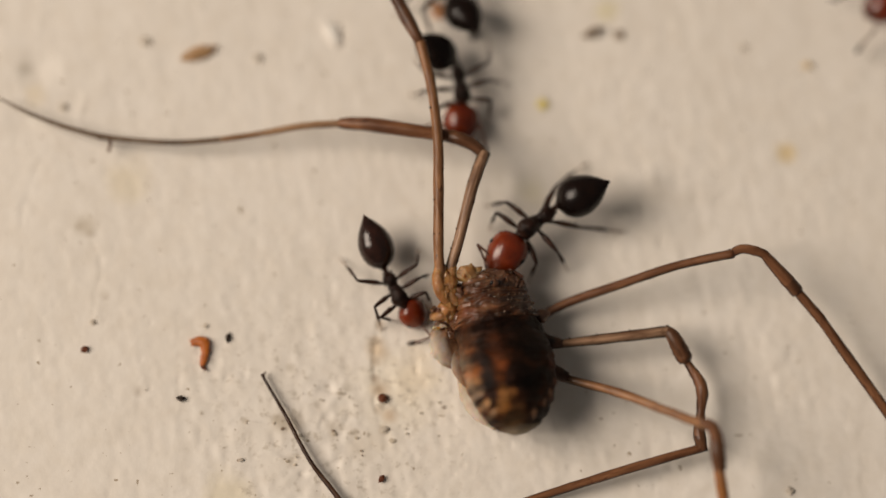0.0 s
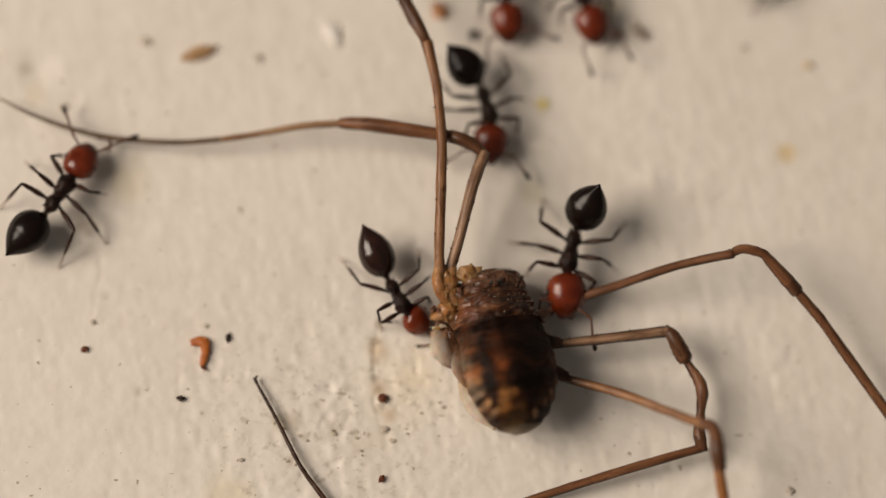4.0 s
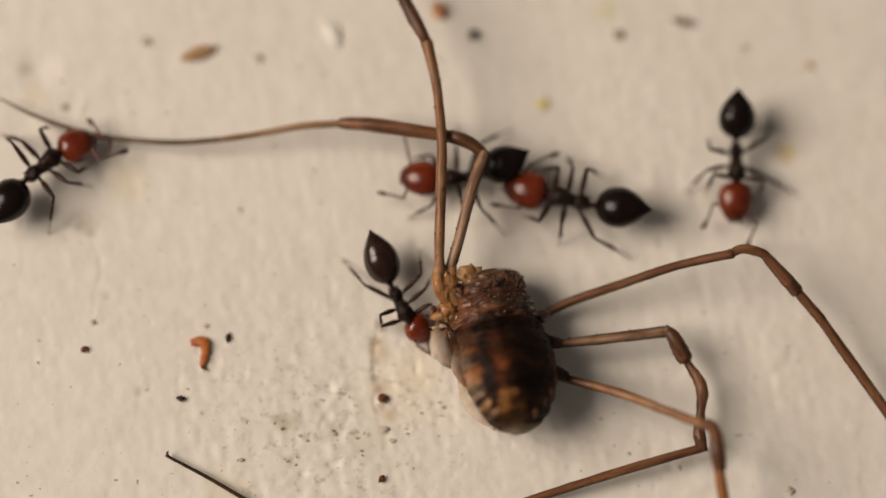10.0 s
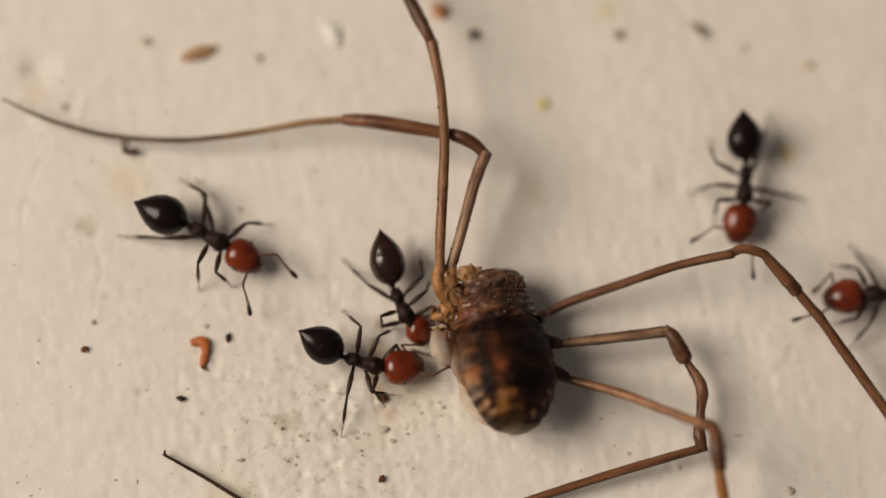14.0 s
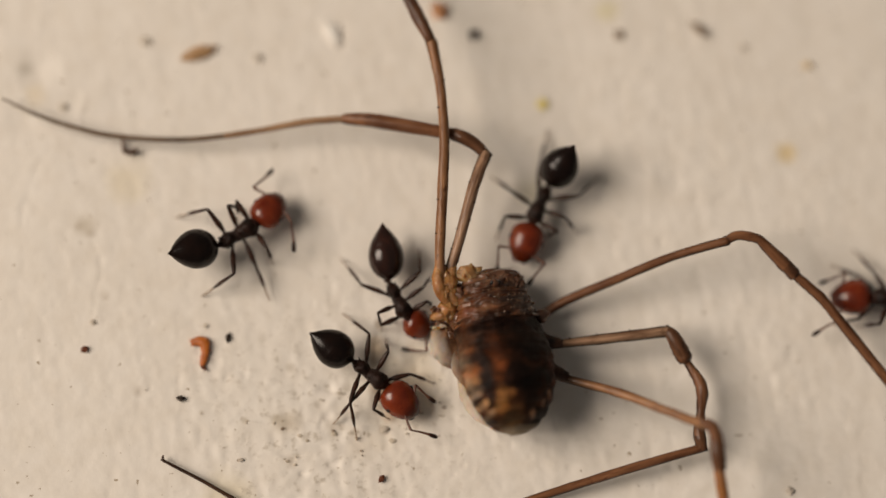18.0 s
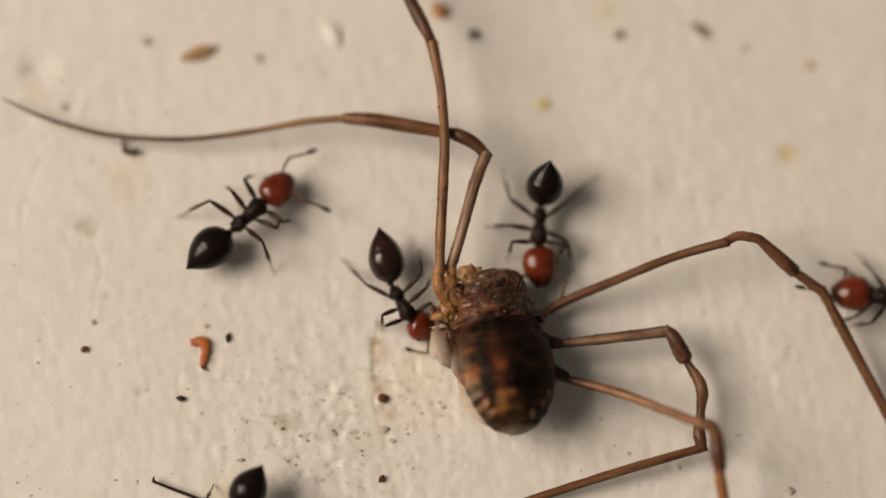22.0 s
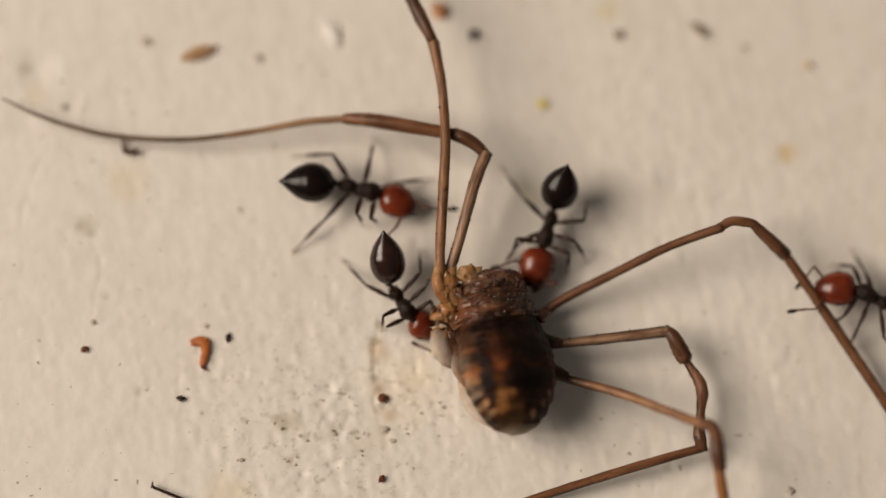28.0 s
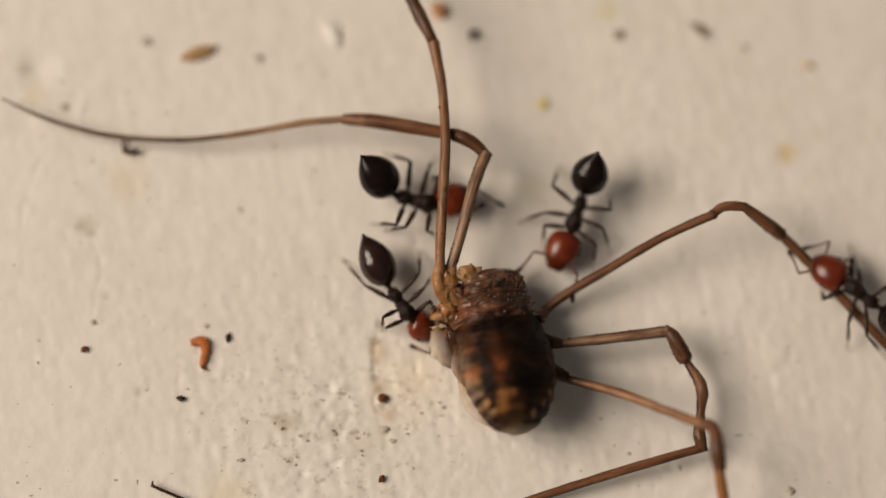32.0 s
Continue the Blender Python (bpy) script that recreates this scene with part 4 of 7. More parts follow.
def make_ant(key, label, kit="dark", nod=4, size=1.0, skull=1.0, tail=(1.0, 1.0)):
    k = ANT_KITS[kit]
    ant = tagged(new("ant"), label, "ant", "ants round the harvestman")
    a = {"ant": ant, "rows": [], "legs": {}, "plants": {}, "feels": {-1: [], 1: []}, "cocks": [(0, 13), (32, 13)], "nod": nod, "size": size, "skull": skull}
    ant.scale = (size, size, size)
    part("thorax", k["thorax"], ant, "", at_mm(0, 0, BODY_Z))
    thorax = ant.children[0]
    for s in (-1, 1):
        part("spine", k["spine"], thorax, "", at_mm(-0.52, s * 0.12, 0.12, 0, 0, -16 * s))
    part("petiole", k["petiole"], ant, "", at_mm(0, 0, BODY_Z))
    a["gaster"] = part("gaster", k["gaster"], ant, "glossy pointed black gaster" if kit == "dark" else "glossy pointed dark brown gaster", at_mm(WAIST, 0, BODY_Z))
    a["head"] = part("head", k["head"], ant, "shiny dark red head", at_mm(NECK, 0, BODY_Z - 0.06))
    a["gaster"].scale, a["head"].scale = (tail[0], tail[1], tail[1]), (skull, skull, skull)
    a["antenna"] = {}
    for s in (-1, 1):
        part("eye", k["eye"], a["head"], "", at_mm(0.54, s * 0.50, 0.10, 0, 0, 0))
        part("mandible", k["mandible"][s], a["head"], "", at_mm(1.08, s * 0.17, -0.12))
        feeler = part("antenna", k["antenna"][s], ant)
        a["antenna"][s] = (feeler, part("funiculus", k["funiculus"][s], feeler))
        for kind in HIPS:
            leg = part("leg", k["leg_" + kind], ant)
            shin = part("tibia", k["tibia_" + kind], leg)
            a["legs"][(kind, s)] = (leg, shin, part("tarsus", k["tarsus_" + kind], leg, "pale thin foot"))
    ANTS[key] = a


make_ant('biter', "ant with dark brown gaster biting the harvestman's torn front", 'brown', 38, 0.95, 0.90, (1.15, 1.0))
make_ant('puller', 'black ant with dark red head beside the harvestman', 'dark', 4, 1.12)
make_ant('rover', 'black ant with dark red head walking round the harvestman', 'dark')
make_ant('forager', 'black ant with dark red head under the long leg', 'dark', 4, 1.08, 0.88)
make_ant('guard', 'black ant with dark red head and glossy gaster on paint', 'dark')
make_ant('hauler', "black ant with dark red head pulling the harvestman's leg", 'dark')
make_ant('scout', 'black ant with dark red head crossing the bare paint', 'dark')


# ---- crumbs and flecks on the paint ----
def crumb(name, x, y, length, width, height, turn, mat, label, category, seed=1.0, bend=0.0, rough=0.25):
    rows = egg(-length / 2, length / 2, width / 2, height / 2, 0, 14)
    me = lathe(name, rows, [DEB[mat]], 16, None, rough * 0.55 * width, seed)
    for v in me.vertices:
        v.co.y += bend * MM * (v.co.x / (length * MM)) ** 2 * 4
    ob = new(name, me)
    ob.matrix_basis = at_mm(x, y, height * 0.30, 0, 0, turn)
    return tagged(ob, label, category)


crumb('husk', -7.868, 6.347, 1.35, 0.44, 0.2, 20, 'tan', 'blurred tan oblong husk lying on paint', 'husk', 1, 0, 0.25)
crumb('crumb', -0.11, 7.837, 0.68, 0.55, 0.2, -50, 'rust', 'rust-brown oval crumb on paint', 'crumb', 2, 0, 0.25)
crumb('crumb', 1.004, 7.076, 0.4, 0.34, 0.18, 10, 'black', 'round black crumb on paint', 'crumb', 3, 0, 0.25)
crumb('crumb', 5.688, 7.133, 0.36, 0.34, 0.06, 40, 'dusk', 'small grey crumb on paint', 'crumb', 4, 0, 0.25)
SLIVER = crumb('bark_sliver', 4.827, 7.198, 0.85, 0.26, 0.2, 25, 'dusk', 'grey-brown sliver that is pushed along the paint', 'sliver', 5, 0, 0.25)
crumb('pollen_grain', 3.202, 4.788, 0.46, 0.4, 0.06, 0, 'yellow', 'bright yellow pollen grain on paint', 'grain', 6, 0, 0.25)
crumb('seed', -6.793, -2.931, 0.38, 0.17, 0.16, 78, 'black', 'tiny black seed on paint', 'seed', 7, 0, 0.25)
crumb('seed', -8.26, -4.896, 0.32, 0.19, 0.16, -5, 'black', 'tiny black seed on paint', 'seed', 8, 0, 0.25)
crumb('crumb', -11.305, -3.349, 0.3, 0.2, 0.16, 30, 'brown', 'tiny reddish brown crumb on paint', 'crumb', 9, 0, 0.25)
crumb('crumb', -1.936, -7.402, 0.3, 0.18, 0.16, 50, 'brown', 'tiny reddish brown crumb on paint', 'crumb', 10, 0, 0.25)
crumb('crumb', -1.91, -4.848, 0.36, 0.3, 0.22, 0, 'brown', 'dark brown crumb in a stained crack', 'crumb', 11, 0, 0.25)
crumb('crumb', -1.853, -5.822, 0.28, 0.2, 0.05, 10, 'grey', 'flat grey crumb on paint', 'crumb', 12, 0, 0.25)
crumb('crumb', -7.511, -2.555, 0.2, 0.16, 0.05, 10, 'grey', 'flat grey speck on paint', 'crumb', 13, 0, 0.25)
crumb('crumb', -9.594, 6.72, 0.4, 0.34, 0.06, 0, 'grey', 'grey speck on paint', 'crumb', 14, 0, 0.25)
crumb('crumb', -5.945, 6.22, 0.34, 0.28, 0.06, 0, 'grey', 'grey speck on paint', 'crumb', 15, 0, 0.25)
crumb('crumb', -12.151, 4.52, 0.34, 0.26, 0.06, -20, 'grey', 'grey speck on paint', 'crumb', 16, 0, 0.25)
crumb('crumb', -11.056, -2.476, 0.24, 0.18, 0.06, 0, 'grey', 'grey speck on paint', 'crumb', 17, 0, 0.25)
crumb('crumb', 10.937, -7.695, 0.3, 0.26, 0.06, 0, 'grey', 'grey speck on paint', 'crumb', 18, 0, 0.25)
crumb('crumb', 9.702, 6.766, 0.26, 0.22, 0.06, 0, 'grey', 'grey speck on paint', 'crumb', 19, 0, 0.25)
crumb('crumb', 11.785, 6.186, 0.36, 0.28, 0.08, 0, 'ochre', 'faint ochre speck on paint', 'crumb', 20, 0, 0.25)
crumb('crumb', -6.355, -6.823, 0.2, 0.12, 0.05, 0, 'grey', 'flat grey speck on paint', 'crumb', 22, 0, 0.25)
crumb('paint_chip', -3.536, 7.096, 0.85, 0.36, 0.08, -65, 'white', 'raised white paint chip', 'paint chip', 26, 0, 0.25)


def bent_flake():
    me = tube("peeled_flake", [(-0.36, 0.30, 0.14), (-0.12, 0.36, 0.17), (0.05, 0.30, 0.19), (0.10, 0.08, 0.17), (0.06, -0.18, 0.15), (0.01, -0.38, 0.13), (0.06, -0.50, 0.12), (0.14, -0.55, 0.12)], [0.10, 0.16, 0.18, 0.14, 0.115, 0.09, 0.05, 0.035], [DEB["orange"], DEB["brown"]], 10, lambda u: 1 if u > 0.72 else 0, 0.22, 4.0)
    ob = new("peeled_flake", me)
    ob.matrix_basis = at_mm(-7.606, -3.427, -0.01)
    ob.scale.z = 0.55
    tagged(ob, "bent orange flake with a dark curled tail", "flake")


def hook_scrap():
    me = tube("leg_scrap", [(-0.26, 0.36, 0.12), (-0.25, 0.10, 0.12), (-0.18, -0.05, 0.12), (0.05, -0.06, 0.13), (0.22, 0.02, 0.14)], [0.05, 0.05, 0.07, 0.10, 0.06], [LEG_DARK], 8, None, 0.3, 2.0)
    ob = new("leg_scrap", me)
    ob.matrix_basis = at_mm(0, 0, 0)
    return tagged(ob, "dark hooked scrap of a leg tip", "scrap")


def dirt_grains():
    """Fine dark grains gathered in small drifts on the rough part of the paint, one joined mesh."""
    rnd, verts, faces, index = random.Random(12), [], [], []
    drifts = ((-5.09, -3.89, 0.23), (-4.67, -3.95, 0.11), (-2.91, -4.43, 0.26), (-3.14, -4.62, 0.17), (-0.28, -4.18, 0.17), (-0.14, -5.02, 0.17), (-0.65, -5.21, 0.11), (-5.07, -5.62, 0.37), (-5.26, -5.52, 0.19), (-6.27, -5.62, 0.13), (-4.38, -6.12, 0.17), (-3.41, -6.07, 0.19), (-2.86, -5.93, 0.28),
              (-2.67, -6.44, 0.23), (-1.20, -5.77, 0.28), (-4.69, -6.82, 0.28), (-4.88, -6.96, 0.17), (-6.44, -6.82, 0.07), (-7.60, -5.35, 0.11), (-3.79, -4.95, 0.17), (-2.09, -3.06, 0.19), (-1.66, -6.24, 0.28), (-9.50, -4.62, 0.23), (-4.44, -4.63, 0.11))
    for cx, cy, r in drifts:
        for _ in range(1 + round(4 * r)):
            x, y = cx + rnd.gauss(0, 0.55 * r), cy + rnd.gauss(0, 0.55 * r)
            a, k, tall = rnd.uniform(0, 6.28), rnd.choice((0.025, 0.035, 0.05, 0.08)), rnd.uniform(0.0, 0.4)
            base = len(verts)
            for j in range(6):
                q = a + j * 1.047
                d = k * rnd.uniform(0.7, 1.3)
                verts.append((x + d * 1.5 * math.cos(q), y + d * math.sin(q), -0.06))
            verts.append((x, y, 0.035 + k * tall))
            faces += [(base + j, base + (j + 1) % 6, base + 6) for j in range(6)]
            index += [rnd.choice((0, 0, 0, 0, 0, 1))] * 6
    ob = new("dirt_grains", mesh_of("dirt_grains", verts, faces, [DEB["smudge"], DEB["soot"]], index))
    tagged(ob, "fine dark dirt grains scattered over rough paint", "dirt", kind="stuff")


bent_flake()
dirt_grains()
SCRAP = hook_scrap()


# ---- moves ----
def stance(key, t, x, y, heading, head=0.0, gaster=0.0, rise=0.0):
    """Where an ant stands at t: thorax place in mm, heading, and the turns of head and gaster in degrees."""
    ANTS[key]["rows"].append((t, x, y, heading, head, gaster, rise))


def plant(key, kind, side, t0, t1, x, y):
    """A foot that stays on one spot of the ground from t0 to t1."""
    ANTS[key]["plants"].setdefault((kind, side), []).append((t0, t1, x, y))


def feel(key, side, *rows):
    """How a feeler is held: rows of seconds and the outward angles of its two arms from the head's line."""
    ANTS[key]["feels"][side] += rows


def cock(key, *rows):
    """How far the gaster is raised: rows of seconds and degrees."""
    ANTS[key]["cocks"] = list(rows)


def smooth_rows(rows, ts):
    """Monotone cubic through the rows, sampled at ts."""
    T = np.array([r[0] for r in rows])
    V = np.array([r[1:] for r in rows], dtype=float)
    V[:, 2] = np.degrees(np.unwrap(np.radians(V[:, 2])))
    h = np.diff(T)[:, None]
    d = np.diff(V, axis=0) / h
    slope = np.zeros_like(V)
    same = d[:-1] * d[1:] > 0
    slope[1:-1] = np.where(same, 2 * d[:-1] * d[1:] / np.where(same, d[:-1] + d[1:], 1), 0)
    i = np.clip(np.searchsorted(T, ts, side="right") - 1, 0, len(T) - 2)
    u = ((ts - T[i]) / h[i, 0])[:, None]
    return V[i] * (2 * u ** 3 - 3 * u ** 2 + 1) + h[i] * slope[i] * (u ** 3 - 2 * u ** 2 + u) + V[i + 1] * (3 * u ** 2 - 2 * u ** 3) + h[i] * slope[i + 1] * (u ** 3 - u ** 2)


def thin(rows):
    """Drops rows that repeat the ones on both sides."""
    keep = [rows[0]]
    for a, b, c in zip(rows, rows[1:], rows[2:]):
        if max(abs(p - q) for r in (a, c) for ra, rb in zip(r[1], b[1]) for p, q in zip(ra, rb)) > 2e-6:
            keep.append(b)
    return keep + [rows[-1]]


def knee_pose(hip, foot, f, t, side):
    """Two-bone reach from hip to foot: poses of upper and lower bone."""
    d = foot - hip
    n = min(max(d.length, abs(f - t) + 0.02), f + t - 0.01)
    d = d.normalized()
    c = (f * f + n * n - t * t) / (2 * f * n)
    up = Vector((0, 1.15 * side, 1.0))
    up = (up - d * up.dot(d)).normalized()
    knee = hip + d * (f * c) + up * (f * math.sqrt(max(0, 1 - c * c)))
    upper, lower = axis_pose(hip, knee), axis_pose(knee, hip + d * n)
    return upper, upper.inverted() @ lower


def walk_ant(key, seed):
    a, rnd = ANTS[key], random.Random(seed)
    ts = np.round(np.arange(0, 32.01, 0.1), 1)
    S = smooth_rows(a["rows"], ts)
    bodies = [at_mm(s[0], s[1], s[5], 0, 0, s[2]) for s in S]
    walk(a["ant"], thin(list(zip(ts, bodies))))
    heads = [at_mm(NECK, 0, BODY_Z - 0.06, 0, 0, s[3]) @ at_mm(0, 0, 0, 0, a["nod"], 0) for s in S]
    walk(a["head"], thin(list(zip(ts, heads))))
    raised = np.interp(ts, *zip(*a["cocks"]))
    walk(a["gaster"], thin([(t, at_mm(WAIST, 0, BODY_Z, 0, p, s[4])) for t, s, p in zip(ts, S, raised)]))
    # feelers turn as told, and grope about in between
    for s in (-1, 1):
        p, q = rnd.uniform(0, 6), rnd.uniform(0.7, 1.2)
        told = a["feels"][s] or [(-9, 55, 5)]
        T = np.array([r[0] for r in told])
        first, second = (np.interp(ts, T, np.degrees(np.unwrap(np.radians([r[c] for r in told])))) for c in (1, 2))
        upper, lower = [], []
        for i, t in enumerate(ts):
            free = min(1.0, float(np.min(np.abs(T - t))) / 0.6)
            turn = first[i] + free * 9 * math.sin(2.6 * q * t + p)
            fold = second[i] - first[i] + free * (12 * math.sin(3.1 * q * t + 2 * p) + 6 * math.sin(5.3 * q * t + p))
            base = (heads[i] @ (a["skull"] * MM * Vector((0.96, s * 0.22, 0.12))))
            upper.append((t, pose(*base, 0, -6, S[i][3] + s * turn)))
            lower.append((t, at_mm(SCAPE, 0, 0, 0, 0, s * fold) @ at_mm(0, 0, 0, 0, 22 + 6 * free * math.sin(2.1 * q * t), 0)))
        walk(a["antenna"][s][0], thin(upper))
        walk(a["antenna"][s][1], thin(lower))
    # feet stay planted until the body has moved on, then step in two alternate groups of three
    for n, ((kind, s), (leg, shin, toe)) in enumerate(a["legs"].items()):
        hip = Vector((HIPS[kind][0], s * HIPS[kind][1], HIP_Z))
        ox, oy = FEET[kind]
        rest = a["size"] * Vector((ox + rnd.uniform(-0.15, 0.15), s * (oy + rnd.uniform(-0.15, 0.12)), 0.03))
        plan = []
        foot, going, group = None, 0, n % 2
        for i, t in enumerate(ts):
            c, sn = math.cos(radians(S[i][2])), math.sin(radians(S[i][2]))
            ahead = S[min(i + 2, len(S) - 1)] - S[max(i - 1, 0)]
            target = Vector((S[i][0] + c * rest.x - sn * rest.y, S[i][1] + sn * rest.x + c * rest.y, 0.03))
            lead = Vector((ahead[0], ahead[1], 0)) * 0.7
            if lead.length > 0.6:
                lead = lead.normalized() * 0.6
            for t0, t1, px, py in a["plants"].get((kind, s), ()):
                if t0 <= t <= t1:
                    target, lead = Vector((px, py, 0.03)), Vector()
            if foot is None:
                foot = target.copy()
            lift = 0.0
            if going:
                foot, going, lift = target + lead, 0, 0.0
            elif (target - foot).length > (0.42 if lead.length or not a["plants"].get((kind, s)) else 0.1) and (i % 2 == group or (target - foot).length > 0.8):
                foot = foot.lerp(target + lead, 0.5)
                going, lift = 1, 0.22
            w = foot - Vector((S[i][0], S[i][1], 0))
            local = Vector((c * w.x + sn * w.y, -sn * w.x + c * w.y, foot.z + lift - S[i][5])) / a["size"]
            plan.append((t, *knee_pose(hip, local, *BONES[kind], s)))
        walk(leg, thin([(t, in_metres(u)) for t, u, w in plan]))
        for low in (shin, toe):
            walk(low, thin([(t, in_metres(w)) for t, u, w in plan]))


def reach(key, rows):
    """Moves a leg of the harvestman: rows of seconds and its joints from the hip on (world, mm)."""
    chain = LEGS[key]
    out = [[] for _ in chain]
    for t, *joints in rows:
        J = [Vector(j) - BASE for j in joints]
        for i, (ob, m0, size) in enumerate(chain):
            J[i + 1] = J[i] + (J[i + 1] - J[i]).normalized() * size
        first = axis_pose(J[0], J[1])
        out[0].append((t, in_metres(first)))
        for i in range(1, len(chain)):
            out[i].append((t, in_metres(first.inverted() @ axis_pose(J[i], J[i + 1]))))
    for (ob, m, size), r in zip(chain, out):
        walk(ob, r)


def sway(rows):
    """Turns the abdomen a little about its front: rows of seconds and degrees."""
    ob = LEGS["abdomen"]
    at = ob.matrix_basis.copy()
    walk(ob, [(t, pose(*at.translation) @ at_mm(0, 0, 0, 0, 0, a) @ pose(*(-at.translation)) @ at) for t, a in rows])


def motions():
    sway([(0, 0.6), (3.5, 0.8), (5.5, 2.0), (6.5, 2.0), (8, 1.6), (10, 1.0), (13, 0.5), (20, 0.0), (25, 0.0), (31, 0.4), (32, 0.4)])
    plant('hauler', 'mid', -1, 12, 32, 12.971, 0.289)
    plant('hauler', 'fore', -1, 12, 32, 12.409, -0.418)
    plant('hauler', 'mid', 1, 12, 32, 12.89, -3.169)
    plant('hauler', 'fore', 1, 12, 32, 12.366, -2.35)
    plant('forager', 'mid', -1, 30.7, 32, -1.515, 0.704)
    plant('forager', 'hind', -1, 30.7, 32, -3.104, 1.537)
    plant('forager', 'mid', 1, 28.7, 30.2, -0.435, 2.881)
    plant('forager', 'hind', -1, 28.7, 30.2, -3.225, 0.613)
    plant('forager', 'mid', 1, 27.7, 28.2, -2.211, 3.606)
    plant('forager', 'hind', -1, 27.7, 28.2, -4.836, -0.211)
    plant('guard', 'hind', -1, 30.7, 32, 3.735, 2.758)
    plant('guard', 'mid', 1, 30.7, 32, 6.212, -0.033)
    plant('guard', 'mid', -1, 30.7, 32, 2.46, 1.668)
    plant('guard', 'hind', 1, 29.7, 30.3, 5.695, 2.443)
    plant('guard', 'hind', -1, 29.7, 30.3, 3.236, 4.226)
    plant('guard', 'hind', -1, 28.7, 29.2, 2.615, 3.752)
    plant('guard', 'mid', -1, 28.9, 30.2, 1.521, 2.586)
    plant('guard', 'mid', 1, 16.4, 18, 4.299, 0.52)
    plant('guard', 'hind', 1, 16.4, 18, 5.804, 2.445)
    plant('guard', 'hind', -1, 16.4, 18, 3.38, 3.948)
    plant('guard', 'mid', -1, 16.4, 18, 1.557, 2.345)
    plant('rover', 'hind', 1, 19.7, 20.8, -1.714, -4.811)
    plant('rover', 'mid', -1, 19.7, 20.8, -5.708, -6.029)
    plant('rover', 'mid', 1, 18.7, 19.3, -0.818, -7.216)
    plant('rover', 'hind', 1, 18.7, 19.3, -1.767, -4.829)
    plant('rover', 'mid', -1, 18.7, 19.3, -4.838, -6.059)
    plant('rover', 'fore', 1, 17.8, 18.2, -0.25, -4.365)
    plant('rover', 'hind', -1, 17.8, 18.2, -2.705, -6.188)
    plant('rover', 'mid', 1, 17.8, 18.2, -1.827, -2.962)
    plant('rover', 'hind', 1, 17.8, 18.2, -3.173, -2.136)
    plant('rover', 'fore', 1, 11.8, 12.2, -2.361, -3.621)
    plant('rover', 'fore', -1, 11.8, 12.2, -4.241, -5.155)
    plant('rover', 'mid', 1, 11.8, 12.2, -1.866, -2.015)
    plant('rover', 'mid', -1, 11.8, 12.2, -6.329, -2.927)
    plant('rover', 'mid', 1, 10.8, 11.15, -2.807, -0.1)
    plant('rover', 'hind', 1, 10.8, 11.15, -1.246, 1.445)
    plant('rover', 'fore', -1, 10.8, 11.15, -5.524, 2.215)
    plant('rover', 'mid', -1, 10.8, 11.15, -3.695, 3.646)
    plant('forager', 'mid', -1, 13.7, 14.3, -7.741, -1.428)
    plant('forager', 'mid', 1, 13.7, 14.3, -5.617, 0.737)
    plant('forager', 'hind', 1, 13.7, 14.3, -7.92, 2.339)
    plant('forager', 'hind', -1, 13.7, 14.3, -10.666, 0.321)
    plant('forager', 'mid', -1, 9.8, 10.8, -11.81, 2.021)
    plant('forager', 'hind', 1, 9.8, 10.8, -14.052, 3.57)
    plant('forager', 'hind', -1, 9.8, 12.2, -12.525, 0.358)
    plant('forager', 'hind', 1, 5.2, 6.4, -13.935, 1.078)
    plant('forager', 'hind', -1, 5.2, 6.4, -10.367, 0.617)
    plant('rover', 'mid', 1, 6.8, 8.6, 4.417, 1.724)
    plant('rover', 'hind', 1, 6.8, 8.6, 4.432, 3.586)
    plant('rover', 'hind', -1, 6.8, 8.6, 1.303, 2.323)
    plant('puller', 'hind', 1, 0, 3.3, 5.857, 0.591)
    plant('puller', 'hind', -1, 0, 3.3, 4.608, 2.842)
    plant('puller', 'mid', -1, 0, 3.3, 1.319, 1.415)
    plant('rover', 'mid', -1, 13.6, 14.5, -1.5, -4.737)
    plant('rover', 'mid', -1, 12.4, 13.4, -2.297, -5.969)
    plant('rover', 'hind', -1, 12.4, 14.5, -3.203, -6.101)
    plant('rover', 'mid', 1, 12.4, 14.5, -2.185, -2.747)
    plant('rover', 'hind', 1, 12.4, 14.5, -3.227, -2.027)
    plant('guard', 'hind', 1, 9.8, 13.8, 10.599, 4.684)
    plant('guard', 'mid', 1, 9.8, 13.8, 11.546, 1.76)
    plant('guard', 'mid', -1, 9.8, 13.8, 7.761, 1.907)
    plant('guard', 'hind', -1, 9.8, 13.8, 8.516, 3.723)
    plant('guard', 'mid', 1, 18.2, 25.5, 4.113, -0.164)
    plant('guard', 'hind', 1, 18.2, 25.5, 4.969, 2.51)
    plant('guard', 'fore', -1, 18.2, 25.5, 2.054, -0.367)
    plant('guard', 'mid', -1, 18.2, 25.5, 1.336, 0.732)
    plant('guard', 'hind', -1, 18.2, 25.5, 1.884, 2.627)
    plant('forager', 'mid', 1, 23.6, 25.5, -5.671, 2.51)
    plant('forager', 'hind', 1, 23.6, 25.5, -6.603, 2.075)
    plant('forager', 'hind', 1, 19.5, 22.6, -8.419, 0.894)
    plant('forager', 'mid', -1, 19.5, 25.5, -5.153, 1.074)
    plant('forager', 'hind', -1, 19.5, 25.5, -5.386, -0.803)
    plant('forager', 'fore', -1, 16.5, 19.2, -5.425, -0.51)
    plant('forager', 'mid', -1, 16.5, 19.2, -5.32, -2.136)
    plant('forager', 'hind', -1, 16.5, 19.2, -7.631, -1.609)
